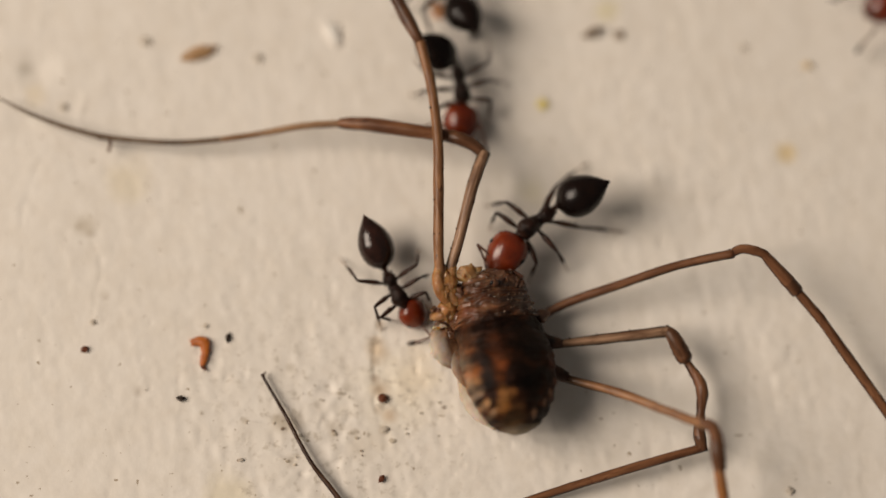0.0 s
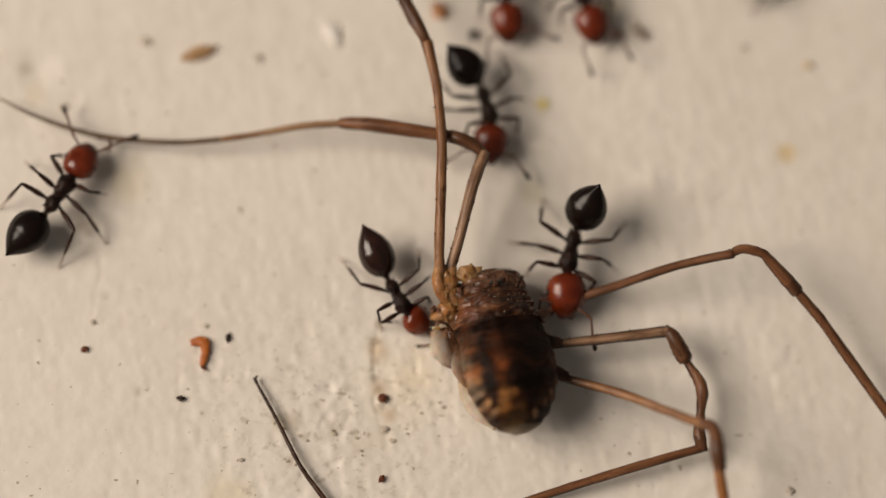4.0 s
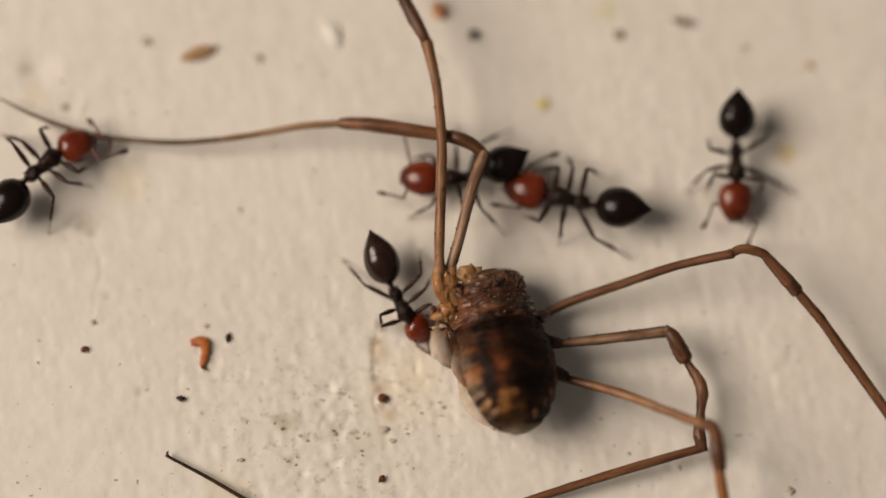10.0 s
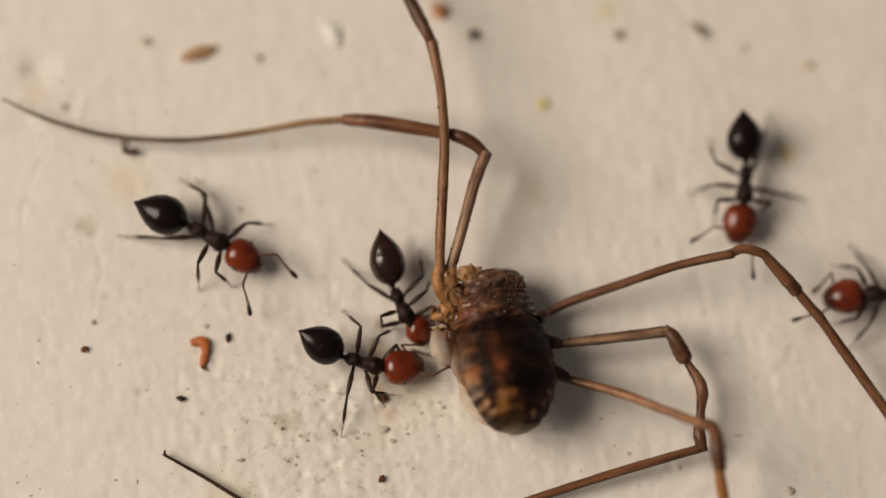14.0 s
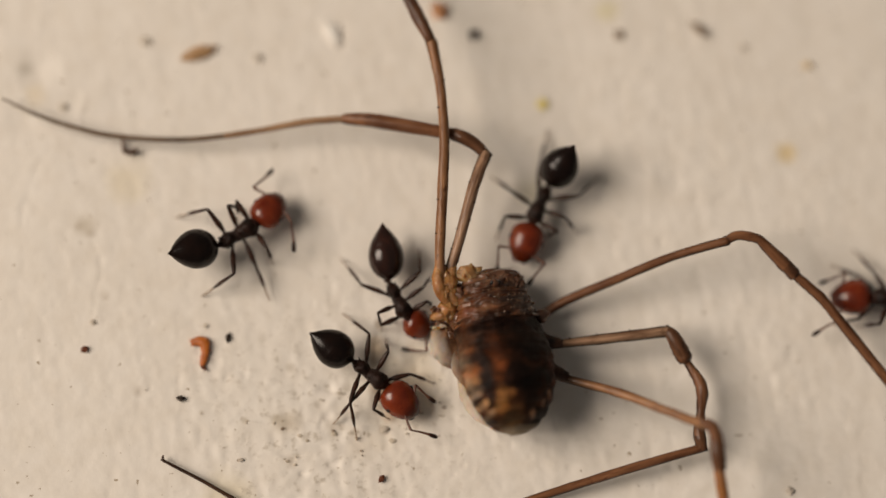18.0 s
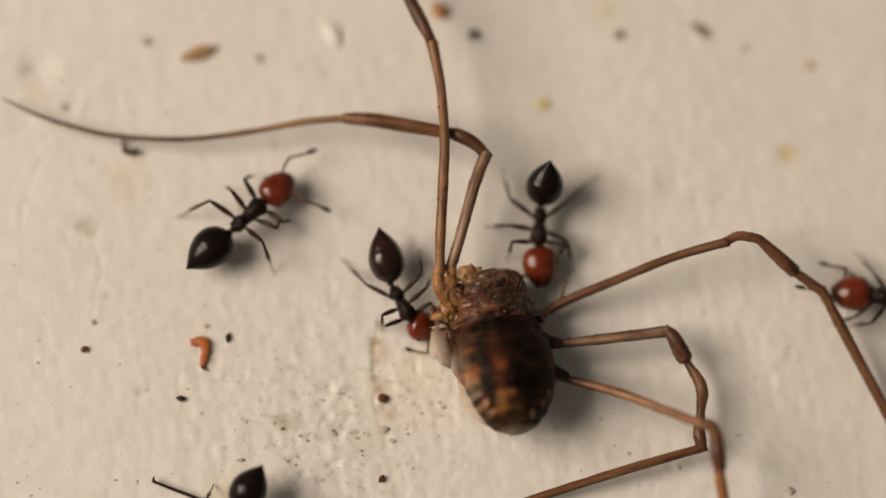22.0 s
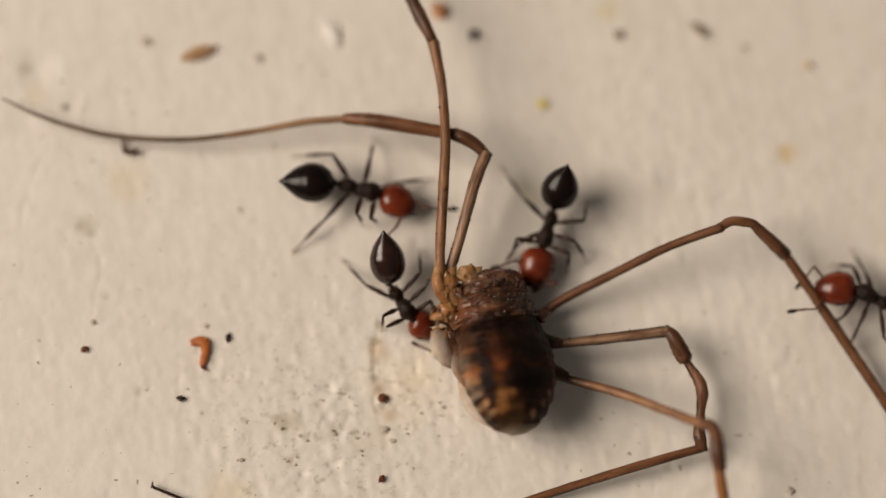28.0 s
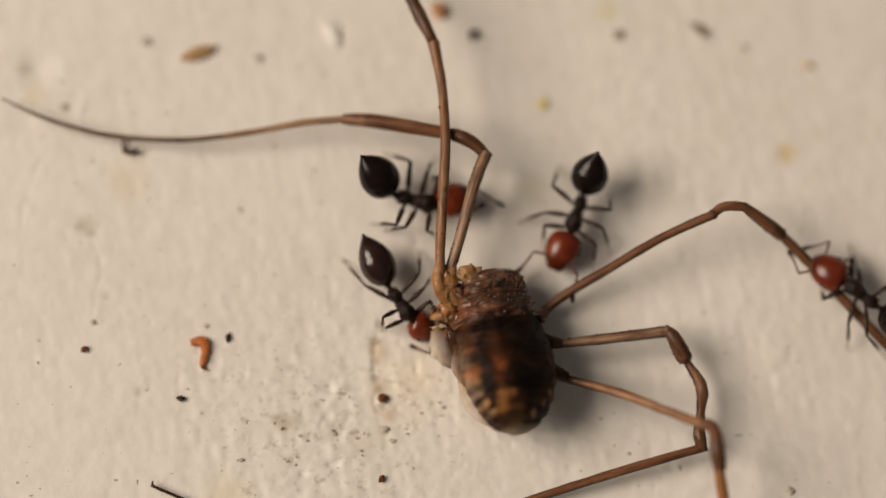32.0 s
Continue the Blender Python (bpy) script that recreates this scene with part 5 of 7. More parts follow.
    plant('forager', 'fore', 1, 16.5, 19.2, -5.93, 1.398)
    plant('forager', 'mid', 1, 16.5, 19.2, -6.413, 1.209)
    plant('forager', 'hind', 1, 16.5, 19.2, -8.492, 0.948)
    plant('biter', 'fore', 1, 0, 32, -0.359, -1.91)
    plant('biter', 'mid', 1, 0, 32, -0.324, -0.83)
    plant('biter', 'hind', 1, 0, 32, -0.757, -0.026)
    plant('biter', 'fore', -1, 0, 32, -1.47, -2.376)
    plant('biter', 'mid', -1, 0, 32, -1.935, -2.654)
    plant('biter', 'hind', -1, 0, 32, -3.255, -0.343)
    plant('puller', 'fore', -1, 7.7, 8.3, 3.134, -0.908)
    plant('puller', 'mid', 1, 7.7, 8.3, 4.574, -1.262)
    plant('puller', 'hind', 1, 7.7, 8.3, 5.895, 0.739)
    plant('puller', 'fore', 1, 5.6, 6.5, 5.442, -1.034)
    plant('puller', 'mid', 1, 5.6, 6.5, 5.563, 0.219)
    plant('puller', 'fore', -1, 5.6, 6.5, 3.992, -2.001)
    plant('puller', 'mid', -1, 5.6, 6.5, 3.224, -0.816)
    plant('rover', 'fore', -1, 5.7, 6.3, 1.157, 1.784)
    plant('rover', 'mid', -1, 5.7, 6.3, 1.522, 2.902)
    plant('rover', 'fore', 1, 5.7, 6.3, 3.638, 1.717)
    plant('rover', 'mid', 1, 5.7, 6.3, 4.556, 3.12)
    plant('rover', 'hind', 1, 5.7, 6.3, 3.352, 5.446)
    feel('forager', -1, (0.5, 25, 10), (1, 12, 0), (2, 30, 20), (3, 73, 42), (6, -9, 77), (11, 96, -34), (12, 78, -24), (13, 55, 27), (14, 79, 42), (17, 130, 168), (18, 113, 137), (19, 73, 17), (20, 112, 1), (21, 109, 6), (22, 99, 64), (23, 60, 0), (24, 40, -17), (25, 90, -13), (28, 101, 118), (29, 94, 5), (30, 130, 16), (31, 130, -7))
    feel('forager', 1, (0.5, 10, 5), (1, 0, -4), (2, 20, 20), (3, 82, 45), (10, -40, 100), (11, -35, 97), (12, 57, -33), (13, 37, 14), (14, 37, -17), (17, 86, -10), (18, 99, -8), (19, 50, 8), (20, 99, -40), (21, 40, -7), (22, 19, -26), (23, 51, 8), (24, 89, 17), (25, 123, 25), (28, -9, 25), (30, 45, -40), (31, 102, -52), (32, -40, -59))
    feel('guard', -1, (1.8, 30, 35), (2, 21, 20), (2.3, 30, 30), (11, 130, 20), (12, 94, 13), (13, 45, 90), (14, 95, 46), (17, 81, -5), (18, 85, -16), (19, 108, -34), (20, 130, -2), (21, 105, -10), (22, 100, -12), (23, 72, -17), (24, 37, -14), (25, 118, 34), (29, 122, 42), (30, 130, -8), (31, 81, -13), (32, 81, 13))
    feel('guard', 1, (1.8, 60, 60), (2, 77, 70), (2.3, 60, 50), (11, 58, -10), (12, 72, -18), (13, 29, 2), (14, 33, 14), (17, 76, 25), (18, 74, -25), (19, 109, -16), (20, 66, -58), (21, 74, -54), (22, 67, -22), (23, 107, -21), (24, 115, 36), (25, 70, 31), (28, 92, -62), (29, 54, -65), (30, 112, 17), (31, 74, 13), (32, 73, 12))
    feel('hauler', -1, (11, 57, 11), (12, 68, 11), (13, 80, 33), (14, 96, -41), (18, 108, -19), (22, 109, 13), (23, 42, 16), (25, -4, -43), (29, 74, -42), (32, 73, -50))
    feel('hauler', 1, (11, 94, 65), (12, 59, 3), (13, 3, -7), (18, 70, 25), (23, -24, 3), (29, 65, 9), (32, 49, -39))
    feel('puller', -1, (0, 98, -63), (1, 118, -30), (2, 130, 8), (3, 110, 22), (7, 125, 12), (9, 115, 122))
    feel('puller', 1, (1, 90, -52), (2, 130, -5), (3, 67, -1), (7, 34, 10), (8, 65, -66), (9, 79, -39), (10, 129, -1))
    feel('rover', -1, (0, 111, 65), (1, 75, 39), (3, 65, 27), (6, 115, 33), (7, 71, -11), (8, 56, -10), (9, 61, 41), (10, 73, 76), (11, 18, 7), (13, 30, -15))
    feel('rover', 1, (0, 130, 21), (1, 130, 38), (2, 130, 34), (3, 126, 87), (6, 47, 26), (7, 56, -8), (8, 111, -4), (9, 79, -11), (10, 82, -14), (11, 86, 53), (12, 90, 53), (13, 130, 11))
    plant('forager', 'fore', -1, 2.8, 3.1, -11.353, -0.447)
    plant('forager', 'fore', -1, 5.8, 6.2, -11.706, 3.198)
    plant('forager', 'fore', -1, 12.8, 13.2, -9.600, 0.443)
    plant('forager', 'fore', -1, 16.8, 17.1, -5.982, -0.543)
    plant('forager', 'fore', -1, 18.8, 19.1, -5.006, 0.652)
    plant('forager', 'fore', -1, 19.8, 20.1, -5.142, 2.132)
    plant('forager', 'fore', -1, 22.8, 23.1, -4.844, 1.757)
    plant('forager', 'fore', -1, 24.8, 25.1, -4.235, 0.812)
    plant('forager', 'fore', -1, 27.8, 28.1, -2.062, 0.779)
    plant('forager', 'fore', -1, 29.8, 30.1, -0.469, -0.128)
    plant('forager', 'fore', -1, 31.8, 32.0, -0.236, 0.395)
    plant('forager', 'fore', 1, 2.8, 3.1, -12.591, 2.288)
    plant('forager', 'fore', 1, 12.8, 13.2, -9.754, 2.572)
    plant('forager', 'fore', 1, 13.8, 14.2, -5.459, 0.722)
    plant('forager', 'fore', 1, 16.8, 18.1, -6.491, 0.832)
    plant('forager', 'fore', 1, 18.8, 19.1, -6.539, 1.238)
    plant('forager', 'fore', 1, 19.8, 20.1, -6.832, 2.303)
    plant('forager', 'fore', 1, 20.8, 21.1, -7.231, 1.884)
    plant('forager', 'fore', 1, 22.8, 23.1, -6.210, 3.570)
    plant('forager', 'fore', 1, 23.8, 24.1, -4.636, 3.208)
    plant('forager', 'fore', 1, 24.8, 25.1, -5.255, 2.357)
    plant('forager', 'fore', 1, 27.8, 29.1, -0.338, 2.277)
    plant('forager', 'fore', 1, 31.8, 32.0, -0.418, 2.178)
    plant('forager', 'hind', -1, 2.8, 3.1, -13.289, -0.893)
    plant('forager', 'hind', -1, 5.8, 6.2, -12.539, -0.833)
    plant('forager', 'hind', -1, 6.8, 7.2, -11.002, 0.348)
    plant('forager', 'hind', -1, 7.8, 8.2, -11.491, 0.641)
    plant('forager', 'hind', -1, 8.8, 9.2, -12.277, 1.229)
    plant('forager', 'hind', -1, 12.8, 13.2, -12.556, 0.259)
    plant('forager', 'hind', -1, 31.8, 32.0, -2.295, 0.798)
    plant('forager', 'hind', 1, 6.8, 8.2, -14.063, 1.211)
    plant('forager', 'hind', 1, 8.8, 9.2, -14.347, 1.606)
    plant('forager', 'hind', 1, 10.8, 11.2, -14.124, 2.971)
    plant('forager', 'hind', 1, 11.8, 13.2, -12.967, 3.420)
    plant('forager', 'hind', 1, 13.8, 14.2, -8.452, 2.189)
    plant('forager', 'hind', 1, 22.8, 23.1, -8.523, 0.968)
    plant('forager', 'hind', 1, 24.8, 25.1, -6.624, 1.548)
    plant('forager', 'hind', 1, 27.8, 28.1, -4.836, 2.984)
    plant('forager', 'hind', 1, 28.8, 29.1, -2.198, 3.034)
    plant('forager', 'hind', 1, 29.8, 30.1, -2.551, 3.282)
    plant('forager', 'mid', -1, 2.8, 3.1, -12.616, -0.854)
    plant('forager', 'mid', -1, 5.8, 6.2, -10.298, 0.573)
    plant('forager', 'mid', -1, 6.8, 9.2, -10.869, 2.851)
    plant('forager', 'mid', -1, 9.8, 11.2, -11.195, 1.931)
    plant('forager', 'mid', -1, 11.8, 12.2, -10.264, 1.150)
    plant('forager', 'mid', -1, 12.8, 13.2, -10.389, -0.244)
    plant('forager', 'mid', -1, 19.8, 20.1, -4.580, -0.555)
    plant('forager', 'mid', -1, 20.8, 21.1, -4.781, 1.444)
    plant('forager', 'mid', -1, 23.8, 24.1, -4.470, 0.820)
    plant('forager', 'mid', -1, 27.8, 28.1, -2.539, 0.720)
    plant('forager', 'mid', -1, 28.8, 29.1, -2.190, 1.016)
    plant('forager', 'mid', -1, 29.8, 30.1, -1.499, 0.567)
    plant('forager', 'mid', -1, 31.8, 32.0, -1.902, 0.563)
    plant('forager', 'mid', 1, 2.8, 3.1, -14.025, 1.609)
    plant('forager', 'mid', 1, 5.8, 6.2, -13.449, 3.079)
    plant('forager', 'mid', 1, 6.8, 7.2, -14.498, 2.468)
    plant('forager', 'mid', 1, 9.8, 10.2, -14.108, 3.605)
    plant('forager', 'mid', 1, 10.8, 11.2, -12.629, 3.956)
    plant('forager', 'mid', 1, 11.8, 12.2, -12.140, 3.828)
    plant('forager', 'mid', 1, 12.8, 13.2, -10.174, 3.253)
    plant('forager', 'mid', 1, 13.8, 14.2, -7.990, 2.494)
    plant('forager', 'mid', 1, 21.8, 22.1, -6.950, 1.949)
    plant('forager', 'mid', 1, 22.8, 23.1, -6.734, 2.266)
    plant('forager', 'mid', 1, 28.8, 29.1, -0.099, 3.034)
    plant('forager', 'mid', 1, 30.8, 31.1, 0.615, 1.785)
    plant('guard', 'fore', -1, 12.8, 13.2, 9.360, 0.578)
    plant('guard', 'fore', -1, 16.8, 17.1, 1.915, 1.222)
    plant('guard', 'fore', -1, 17.8, 18.1, 1.691, 0.317)
    plant('guard', 'fore', -1, 19.8, 20.1, 2.156, 0.071)
    plant('guard', 'fore', -1, 24.8, 25.1, 1.779, -0.723)
    plant('guard', 'fore', 1, 28.8, 29.1, 2.532, -0.641)
    plant('guard', 'fore', 1, 31.8, 32.0, 4.753, -0.620)
    plant('guard', 'hind', -1, 0.8, 1.1, 3.297, 5.110)
    plant('guard', 'hind', -1, 13.8, 14.2, 8.498, 3.764)
    plant('guard', 'hind', -1, 27.8, 28.1, 1.843, 2.694)
    plant('guard', 'hind', 1, 0.8, 1.1, 0.983, 6.973)
    plant('guard', 'hind', 1, 13.8, 14.2, 10.591, 4.784)
    plant('guard', 'hind', 1, 17.8, 18.1, 5.027, 2.426)
    plant('guard', 'hind', 1, 30.8, 31.1, 5.697, 2.165)
    plant('guard', 'hind', 1, 31.8, 32.0, 5.341, 1.833)
    plant('guard', 'mid', -1, 13.8, 14.2, 7.897, 1.919)
    plant('guard', 'mid', -1, 18.8, 19.1, 1.352, 2.224)
    plant('guard', 'mid', -1, 23.8, 24.1, 1.912, 0.381)
    plant('guard', 'mid', -1, 24.8, 25.1, 2.078, -0.212)
    plant('guard', 'mid', -1, 27.8, 28.1, 1.779, -0.734)
    plant('guard', 'mid', -1, 31.8, 32.0, 2.348, 0.855)
    plant('guard', 'mid', 1, 13.8, 14.2, 11.706, 1.698)
    plant('guard', 'mid', 1, 18.8, 19.1, 4.533, -0.558)
    plant('guard', 'mid', 1, 19.8, 22.1, 4.123, -0.686)
    plant('guard', 'mid', 1, 27.8, 28.1, 4.606, -0.405)
    plant('guard', 'mid', 1, 28.8, 30.1, 3.922, -0.129)
    plant('guard', 'mid', 1, 30.8, 31.1, 5.805, 0.258)
    plant('guard', 'mid', 1, 31.8, 32.0, 5.344, -0.094)
    plant('hauler', 'fore', 1, 12.8, 13.2, 12.865, -2.384)
    plant('hauler', 'fore', 1, 24.8, 25.1, 12.766, -2.212)
    plant('hauler', 'fore', 1, 28.8, 29.1, 12.119, -1.751)
    plant('hauler', 'fore', 1, 31.8, 32.0, 12.106, -1.162)
    plant('hauler', 'mid', 1, 17.8, 18.1, 13.171, -2.416)
    plant('hauler', 'mid', 1, 21.8, 22.1, 12.916, -2.384)
    plant('hauler', 'mid', 1, 24.8, 25.1, 13.094, -2.796)
    plant('puller', 'fore', -1, 1.8, 2.1, 2.197, -0.401)
    plant('puller', 'fore', -1, 2.8, 3.1, 2.176, -0.760)
    plant('puller', 'fore', -1, 6.8, 7.2, 3.764, -1.207)
    plant('puller', 'fore', -1, 8.8, 9.2, 4.333, 1.973)
    plant('puller', 'fore', 1, 0.0, 0.1, 2.718, -1.047)
    plant('puller', 'fore', 1, 2.8, 3.1, 4.208, -1.101)
    plant('puller', 'fore', 1, 6.8, 7.2, 5.043, -1.247)
    plant('puller', 'fore', 1, 9.8, 10.2, 2.567, 1.117)
    plant('puller', 'hind', -1, 5.8, 6.2, 3.495, 0.796)
    plant('puller', 'hind', -1, 9.8, 10.2, 5.107, 2.417)
    plant('puller', 'hind', 1, 1.8, 3.1, 6.175, 0.780)
    plant('puller', 'hind', 1, 5.8, 7.2, 5.565, 0.506)
    plant('puller', 'hind', 1, 9.8, 10.2, 6.012, -0.262)
    plant('puller', 'mid', -1, 6.8, 7.2, 3.130, -1.213)
    plant('puller', 'mid', -1, 7.8, 8.2, 3.393, 0.691)
    plant('puller', 'mid', -1, 8.8, 9.2, 5.781, 1.801)
    plant('puller', 'mid', -1, 9.8, 10.2, 3.945, 3.080)
    plant('puller', 'mid', 1, 5.8, 6.2, 5.697, -1.426)
    plant('puller', 'mid', 1, 8.8, 9.2, 4.417, -1.376)
    plant('rover', 'fore', -1, 5.8, 6.2, 1.733, 2.485)
    plant('rover', 'fore', -1, 11.8, 12.2, -4.147, -4.537)
    plant('rover', 'fore', 1, 5.8, 6.2, 3.700, 1.211)
    plant('rover', 'fore', 1, 6.8, 7.2, 4.247, 0.081)
    plant('rover', 'fore', 1, 7.8, 8.2, 4.282, 0.679)
    plant('rover', 'fore', 1, 9.8, 10.2, -1.146, 0.956)
    plant('rover', 'fore', 1, 10.8, 11.2, -4.014, 0.939)
    plant('rover', 'hind', -1, 9.8, 10.2, 2.143, 3.946)
    plant('rover', 'hind', 1, 7.8, 8.2, 4.733, 3.766)
    plant('rover', 'hind', 1, 8.8, 9.2, 5.138, 3.562)
    plant('rover', 'hind', 1, 9.8, 10.2, 1.979, 0.471)
    plant('rover', 'hind', 1, 11.8, 12.2, -3.674, -0.930)
    plant('rover', 'mid', -1, 1.8, 3.1, -1.559, 4.557)
    plant('rover', 'mid', -1, 6.8, 8.2, 0.721, 2.475)
    plant('rover', 'mid', -1, 8.8, 9.2, 1.329, 2.896)
    plant('rover', 'mid', -1, 9.8, 10.2, 0.469, 4.032)
    plant('rover', 'mid', 1, 0.8, 3.1, 2.982, 4.423)
    plant('rover', 'mid', 1, 8.8, 9.2, 3.214, 1.227)
    plant('rover', 'mid', 1, 13.8, 14.2, -1.455, -2.571)
    feel('biter', -1, (0, 24, 144), (1, 24, 144), (7, 36, 165), (12, 48, 184), (18, 64, 170), (24, 76, 168), (28, 64, 192), (32, 60, 185))
    feel('biter', 1, (0, 25, -10), (32, 25, -10))
    cock('biter', (0, 15), (17, 14), (18, 12), (19, 12), (20, 12), (21, 14), (22, 12), (23, 12), (24, 32), (25, 34), (28, 32), (29, 12), (30, 12), (31, 12), (32, 12))
    cock('puller', (0, 20), (2, 34), (3, 38), (5.5, 66), (6.3, 66), (7, 58), (8, 52), (9, 26), (10, 18), (11, 13))
    cock('rover', (6, 24), (7, 36), (8, 42), (9, 30), (11, 8), (12, 14), (13, 22), (14, 24))
    cock('forager', (6, 0), (7, 0), (8, 12), (9, 14), (12, 0), (13, 28), (14, 8), (17, 32), (18, 30), (19, 18), (20, 0), (21, 10), (22, 0), (23, 0), (24, 0), (28, 8), (29, 12), (30, 32), (31, 30), (32, 38))
    cock('guard', (11, 26), (12, 24), (13, 10), (14, 18), (17, 16), (18, 40), (19, 38), (20, 40), (21, 46), (22, 46), (23, 32), (24, 40), (25, 48), (28, 44), (29, 16), (30, 30), (31, 16), (32, 48))
    stance('biter', 0, -1.534, -1.508, -63.2, 37.9, -4.3)
    stance('biter', 1, -1.493, -1.583, -62.0, 34.7, -1.5)
    stance('biter', 2, -1.531, -1.554, -63.3, 35.2, -1.9)
    stance('biter', 3, -1.462, -1.689, -60.1, 35.2, -1.9)
    stance('biter', 3.5, -1.452, -1.720, -60.7, 36.2, -2.9)
    stance('biter', 5.5, -1.378, -1.816, -60.7, 35.9, -2.8)
    stance('biter', 6, -1.384, -1.791, -60.0, 37.3, -3.9)
    stance('biter', 7, -1.377, -1.840, -60.6, 38.9, -5.2)
    stance('biter', 8, -1.316, -1.850, -66.5, 40.0, -6.0)
    stance('biter', 9, -1.387, -1.893, -65.5, 46.0, -10.6)
    stance('biter', 10, -1.349, -1.993, -62.9, 38.3, -4.7)
    stance('biter', 10.5, -1.315, -2.059, -66.5, 45.2, -10.9)
    stance('biter', 11, -1.377, -2.052, -63.9, 43.0, -8.5)
    stance('biter', 12, -1.408, -1.982, -63.6, 43.6, -8.6)
    stance('biter', 13, -1.452, -1.890, -64.1, 53.1, -14.7)
    stance('biter', 14, -1.312, -2.060, -65.1, 46.2, -11.0)
    stance('biter', 17, -1.321, -2.084, -64.4, 49.6, -22.1)
    stance('biter', 18, -1.413, -1.887, -62.7, 41.3, -20.0)
    stance('biter', 19, -1.244, -2.081, -61.6, 44.3, -13.6)
    stance('biter', 20, -1.286, -2.011, -60.4, 40.9, -17.0)
    stance('biter', 21, -1.344, -1.931, -61.2, 43.3, -17.5)
    stance('biter', 22, -1.303, -1.974, -60.9, 39.8, -15.6)
    stance('biter', 23, -1.326, -1.939, -58.9, 40.5, -8.9)
    stance('biter', 24, -1.540, -1.753, -57.0, 38.7, -12.2)
    stance('biter', 25, -1.319, -1.877, -62.4, 51.0, -19.7)
    stance('biter', 27.5, -1.195, -1.867, -66.4, 33.0, 0.0)
    stance('biter', 28, -1.300, -1.959, -56.7, 36.8, -23.6)
    stance('biter', 29, -1.445, -1.995, -59.0, 37.6, -19.9)
    stance('biter', 30, -1.345, -2.069, -57.9, 39.4, -13.3)
    stance('biter', 31, -1.439, -2.007, -54.9, 31.8, -8.0)
    stance('biter', 32, -1.321, -1.995, -55.4, 31.3, -6.5)
    walk_ant('biter', 3)
    stance('puller', 0, 2.840, 0.580, -142.2, 17.2, -14.5, 0.45)
    stance('puller', 1, 3.274, 0.802, -131.8, 31.0, -27.7, 0.21)
    stance('puller', 2, 3.544, 0.518, -123.2, 33.8, -33.8)
    stance('puller', 3, 3.684, 0.458, -114.1, 35.1, -35.5)
    stance('puller', 3.5, 3.829, -0.140, -108.5, 20.8, -26.3)
    stance('puller', 5.5, 4.508, -0.586, -87.9, -1.4, 1.5, 0.60)
    stance('puller', 6, 4.662, -0.706, -88.5, -3.8, 4.6, 0.60)
    stance('puller', 7, 4.247, -0.313, -96.8, 12.2, -11.6, 0.60)
    stance('puller', 7.5, 4.246, -0.348, -110.8, 5.8, -5.3, 0.50)
    stance('puller', 8, 4.635, 0.243, -125.3, -0.7, -4.1, 0.20)
    stance('puller', 8.5, 4.523, 0.051, -114.6, -5.7, 6.7, 0.20)
    stance('puller', 9, 5.234, 0.554, -156.2, -10.6, 12.5)
    stance('puller', 9.5, 4.349, 0.983, -175.3, -7.2, 8.5)
    stance('puller', 10, 3.916, 1.473, 166.8, -3.9, 4.5)
    stance('puller', 10.2, 3.781, 2.615, 150.3, -8.5, 7.8)
    stance('puller', 10.5, 3.584, 3.949, 126.3, -7.7, 7.7)
    stance('puller', 11, 3.725, 7.344, 108.8, -0.5, 0.5)
    stance('puller', 11.5, 4.756, 9.837, 110.9, -0.0, 0.0)
    stance('puller', 12.2, 5.625, 12.113, 99.5, 0.0, -0.0)
    stance('puller', 32, 5.627, 12.304, 99.5, 0.0, -0.0)
    walk_ant('puller', 4)
    stance('rover', 0, 0.528, 5.149, -79.3, -20.5, 53.2)
    stance('rover', 0.5, 0.585, 5.023, -79.0, -33.2, 41.3)
    stance('rover', 1, 0.740, 4.985, -81.6, -51.3, 50.9)
    stance('rover', 2, 0.826, 4.842, -81.0, -43.9, 33.7)
    stance('rover', 3, 0.892, 4.812, -84.8, -37.2, 34.4)
    stance('rover', 3.5, 1.195, 4.671, -79.5, -34.1, 35.4)
    stance('rover', 4.5, 1.563, 4.282, -69.5, -15.4, 18.1)
    stance('rover', 5.5, 2.294, 3.804, -69.8, -38.5, 38.5)
    stance('rover', 6, 2.573, 3.090, -77.6, -22.6, 29.2)
    stance('rover', 6.5, 2.512, 2.249, -84.3, -21.7, 24.1)
    stance('rover', 7, 2.795, 1.677, -92.4, -20.8, 30.0)
    stance('rover', 7.5, 2.563, 1.376, -98.2, -18.6, 19.9)
    stance('rover', 8, 2.745, 1.582, -94.5, -16.4, 24.7)
    stance('rover', 8.5, 2.720, 1.956, -93.9, -17.9, 17.4)
    stance('rover', 9, 2.254, 2.029, -128.6, -19.5, 23.1)
    stance('rover', 9.5, 1.780, 2.362, -146.2, -17.1, 17.2)
    stance('rover', 10, 0.449, 2.154, -173.1, -14.7, 17.4)
    stance('rover', 10.5, -1.433, 2.942, 168.7, -2.9, 3.2)
    stance('rover', 11, -3.909, 1.766, -153.2, 1.5, 1.5)
    stance('rover', 11.5, -4.429, -0.323, -110.9, 0.6, -0.4)
    stance('rover', 12, -3.744, -3.296, -65.1, -0.4, 7.6)
    stance('rover', 12.5, -2.707, -3.800, -26.4, 6.0, -5.9)
    stance('rover', 13, -2.728, -3.815, -23.1, 12.5, -5.3)
    stance('rover', 13.5, -2.569, -3.769, -21.7, 18.5, -19.0)
    stance('rover', 14, -2.446, -3.861, -16.1, 24.5, -9.7)
    stance('rover', 14.5, -2.282, -3.878, -18.9, 0.0, 0.0)
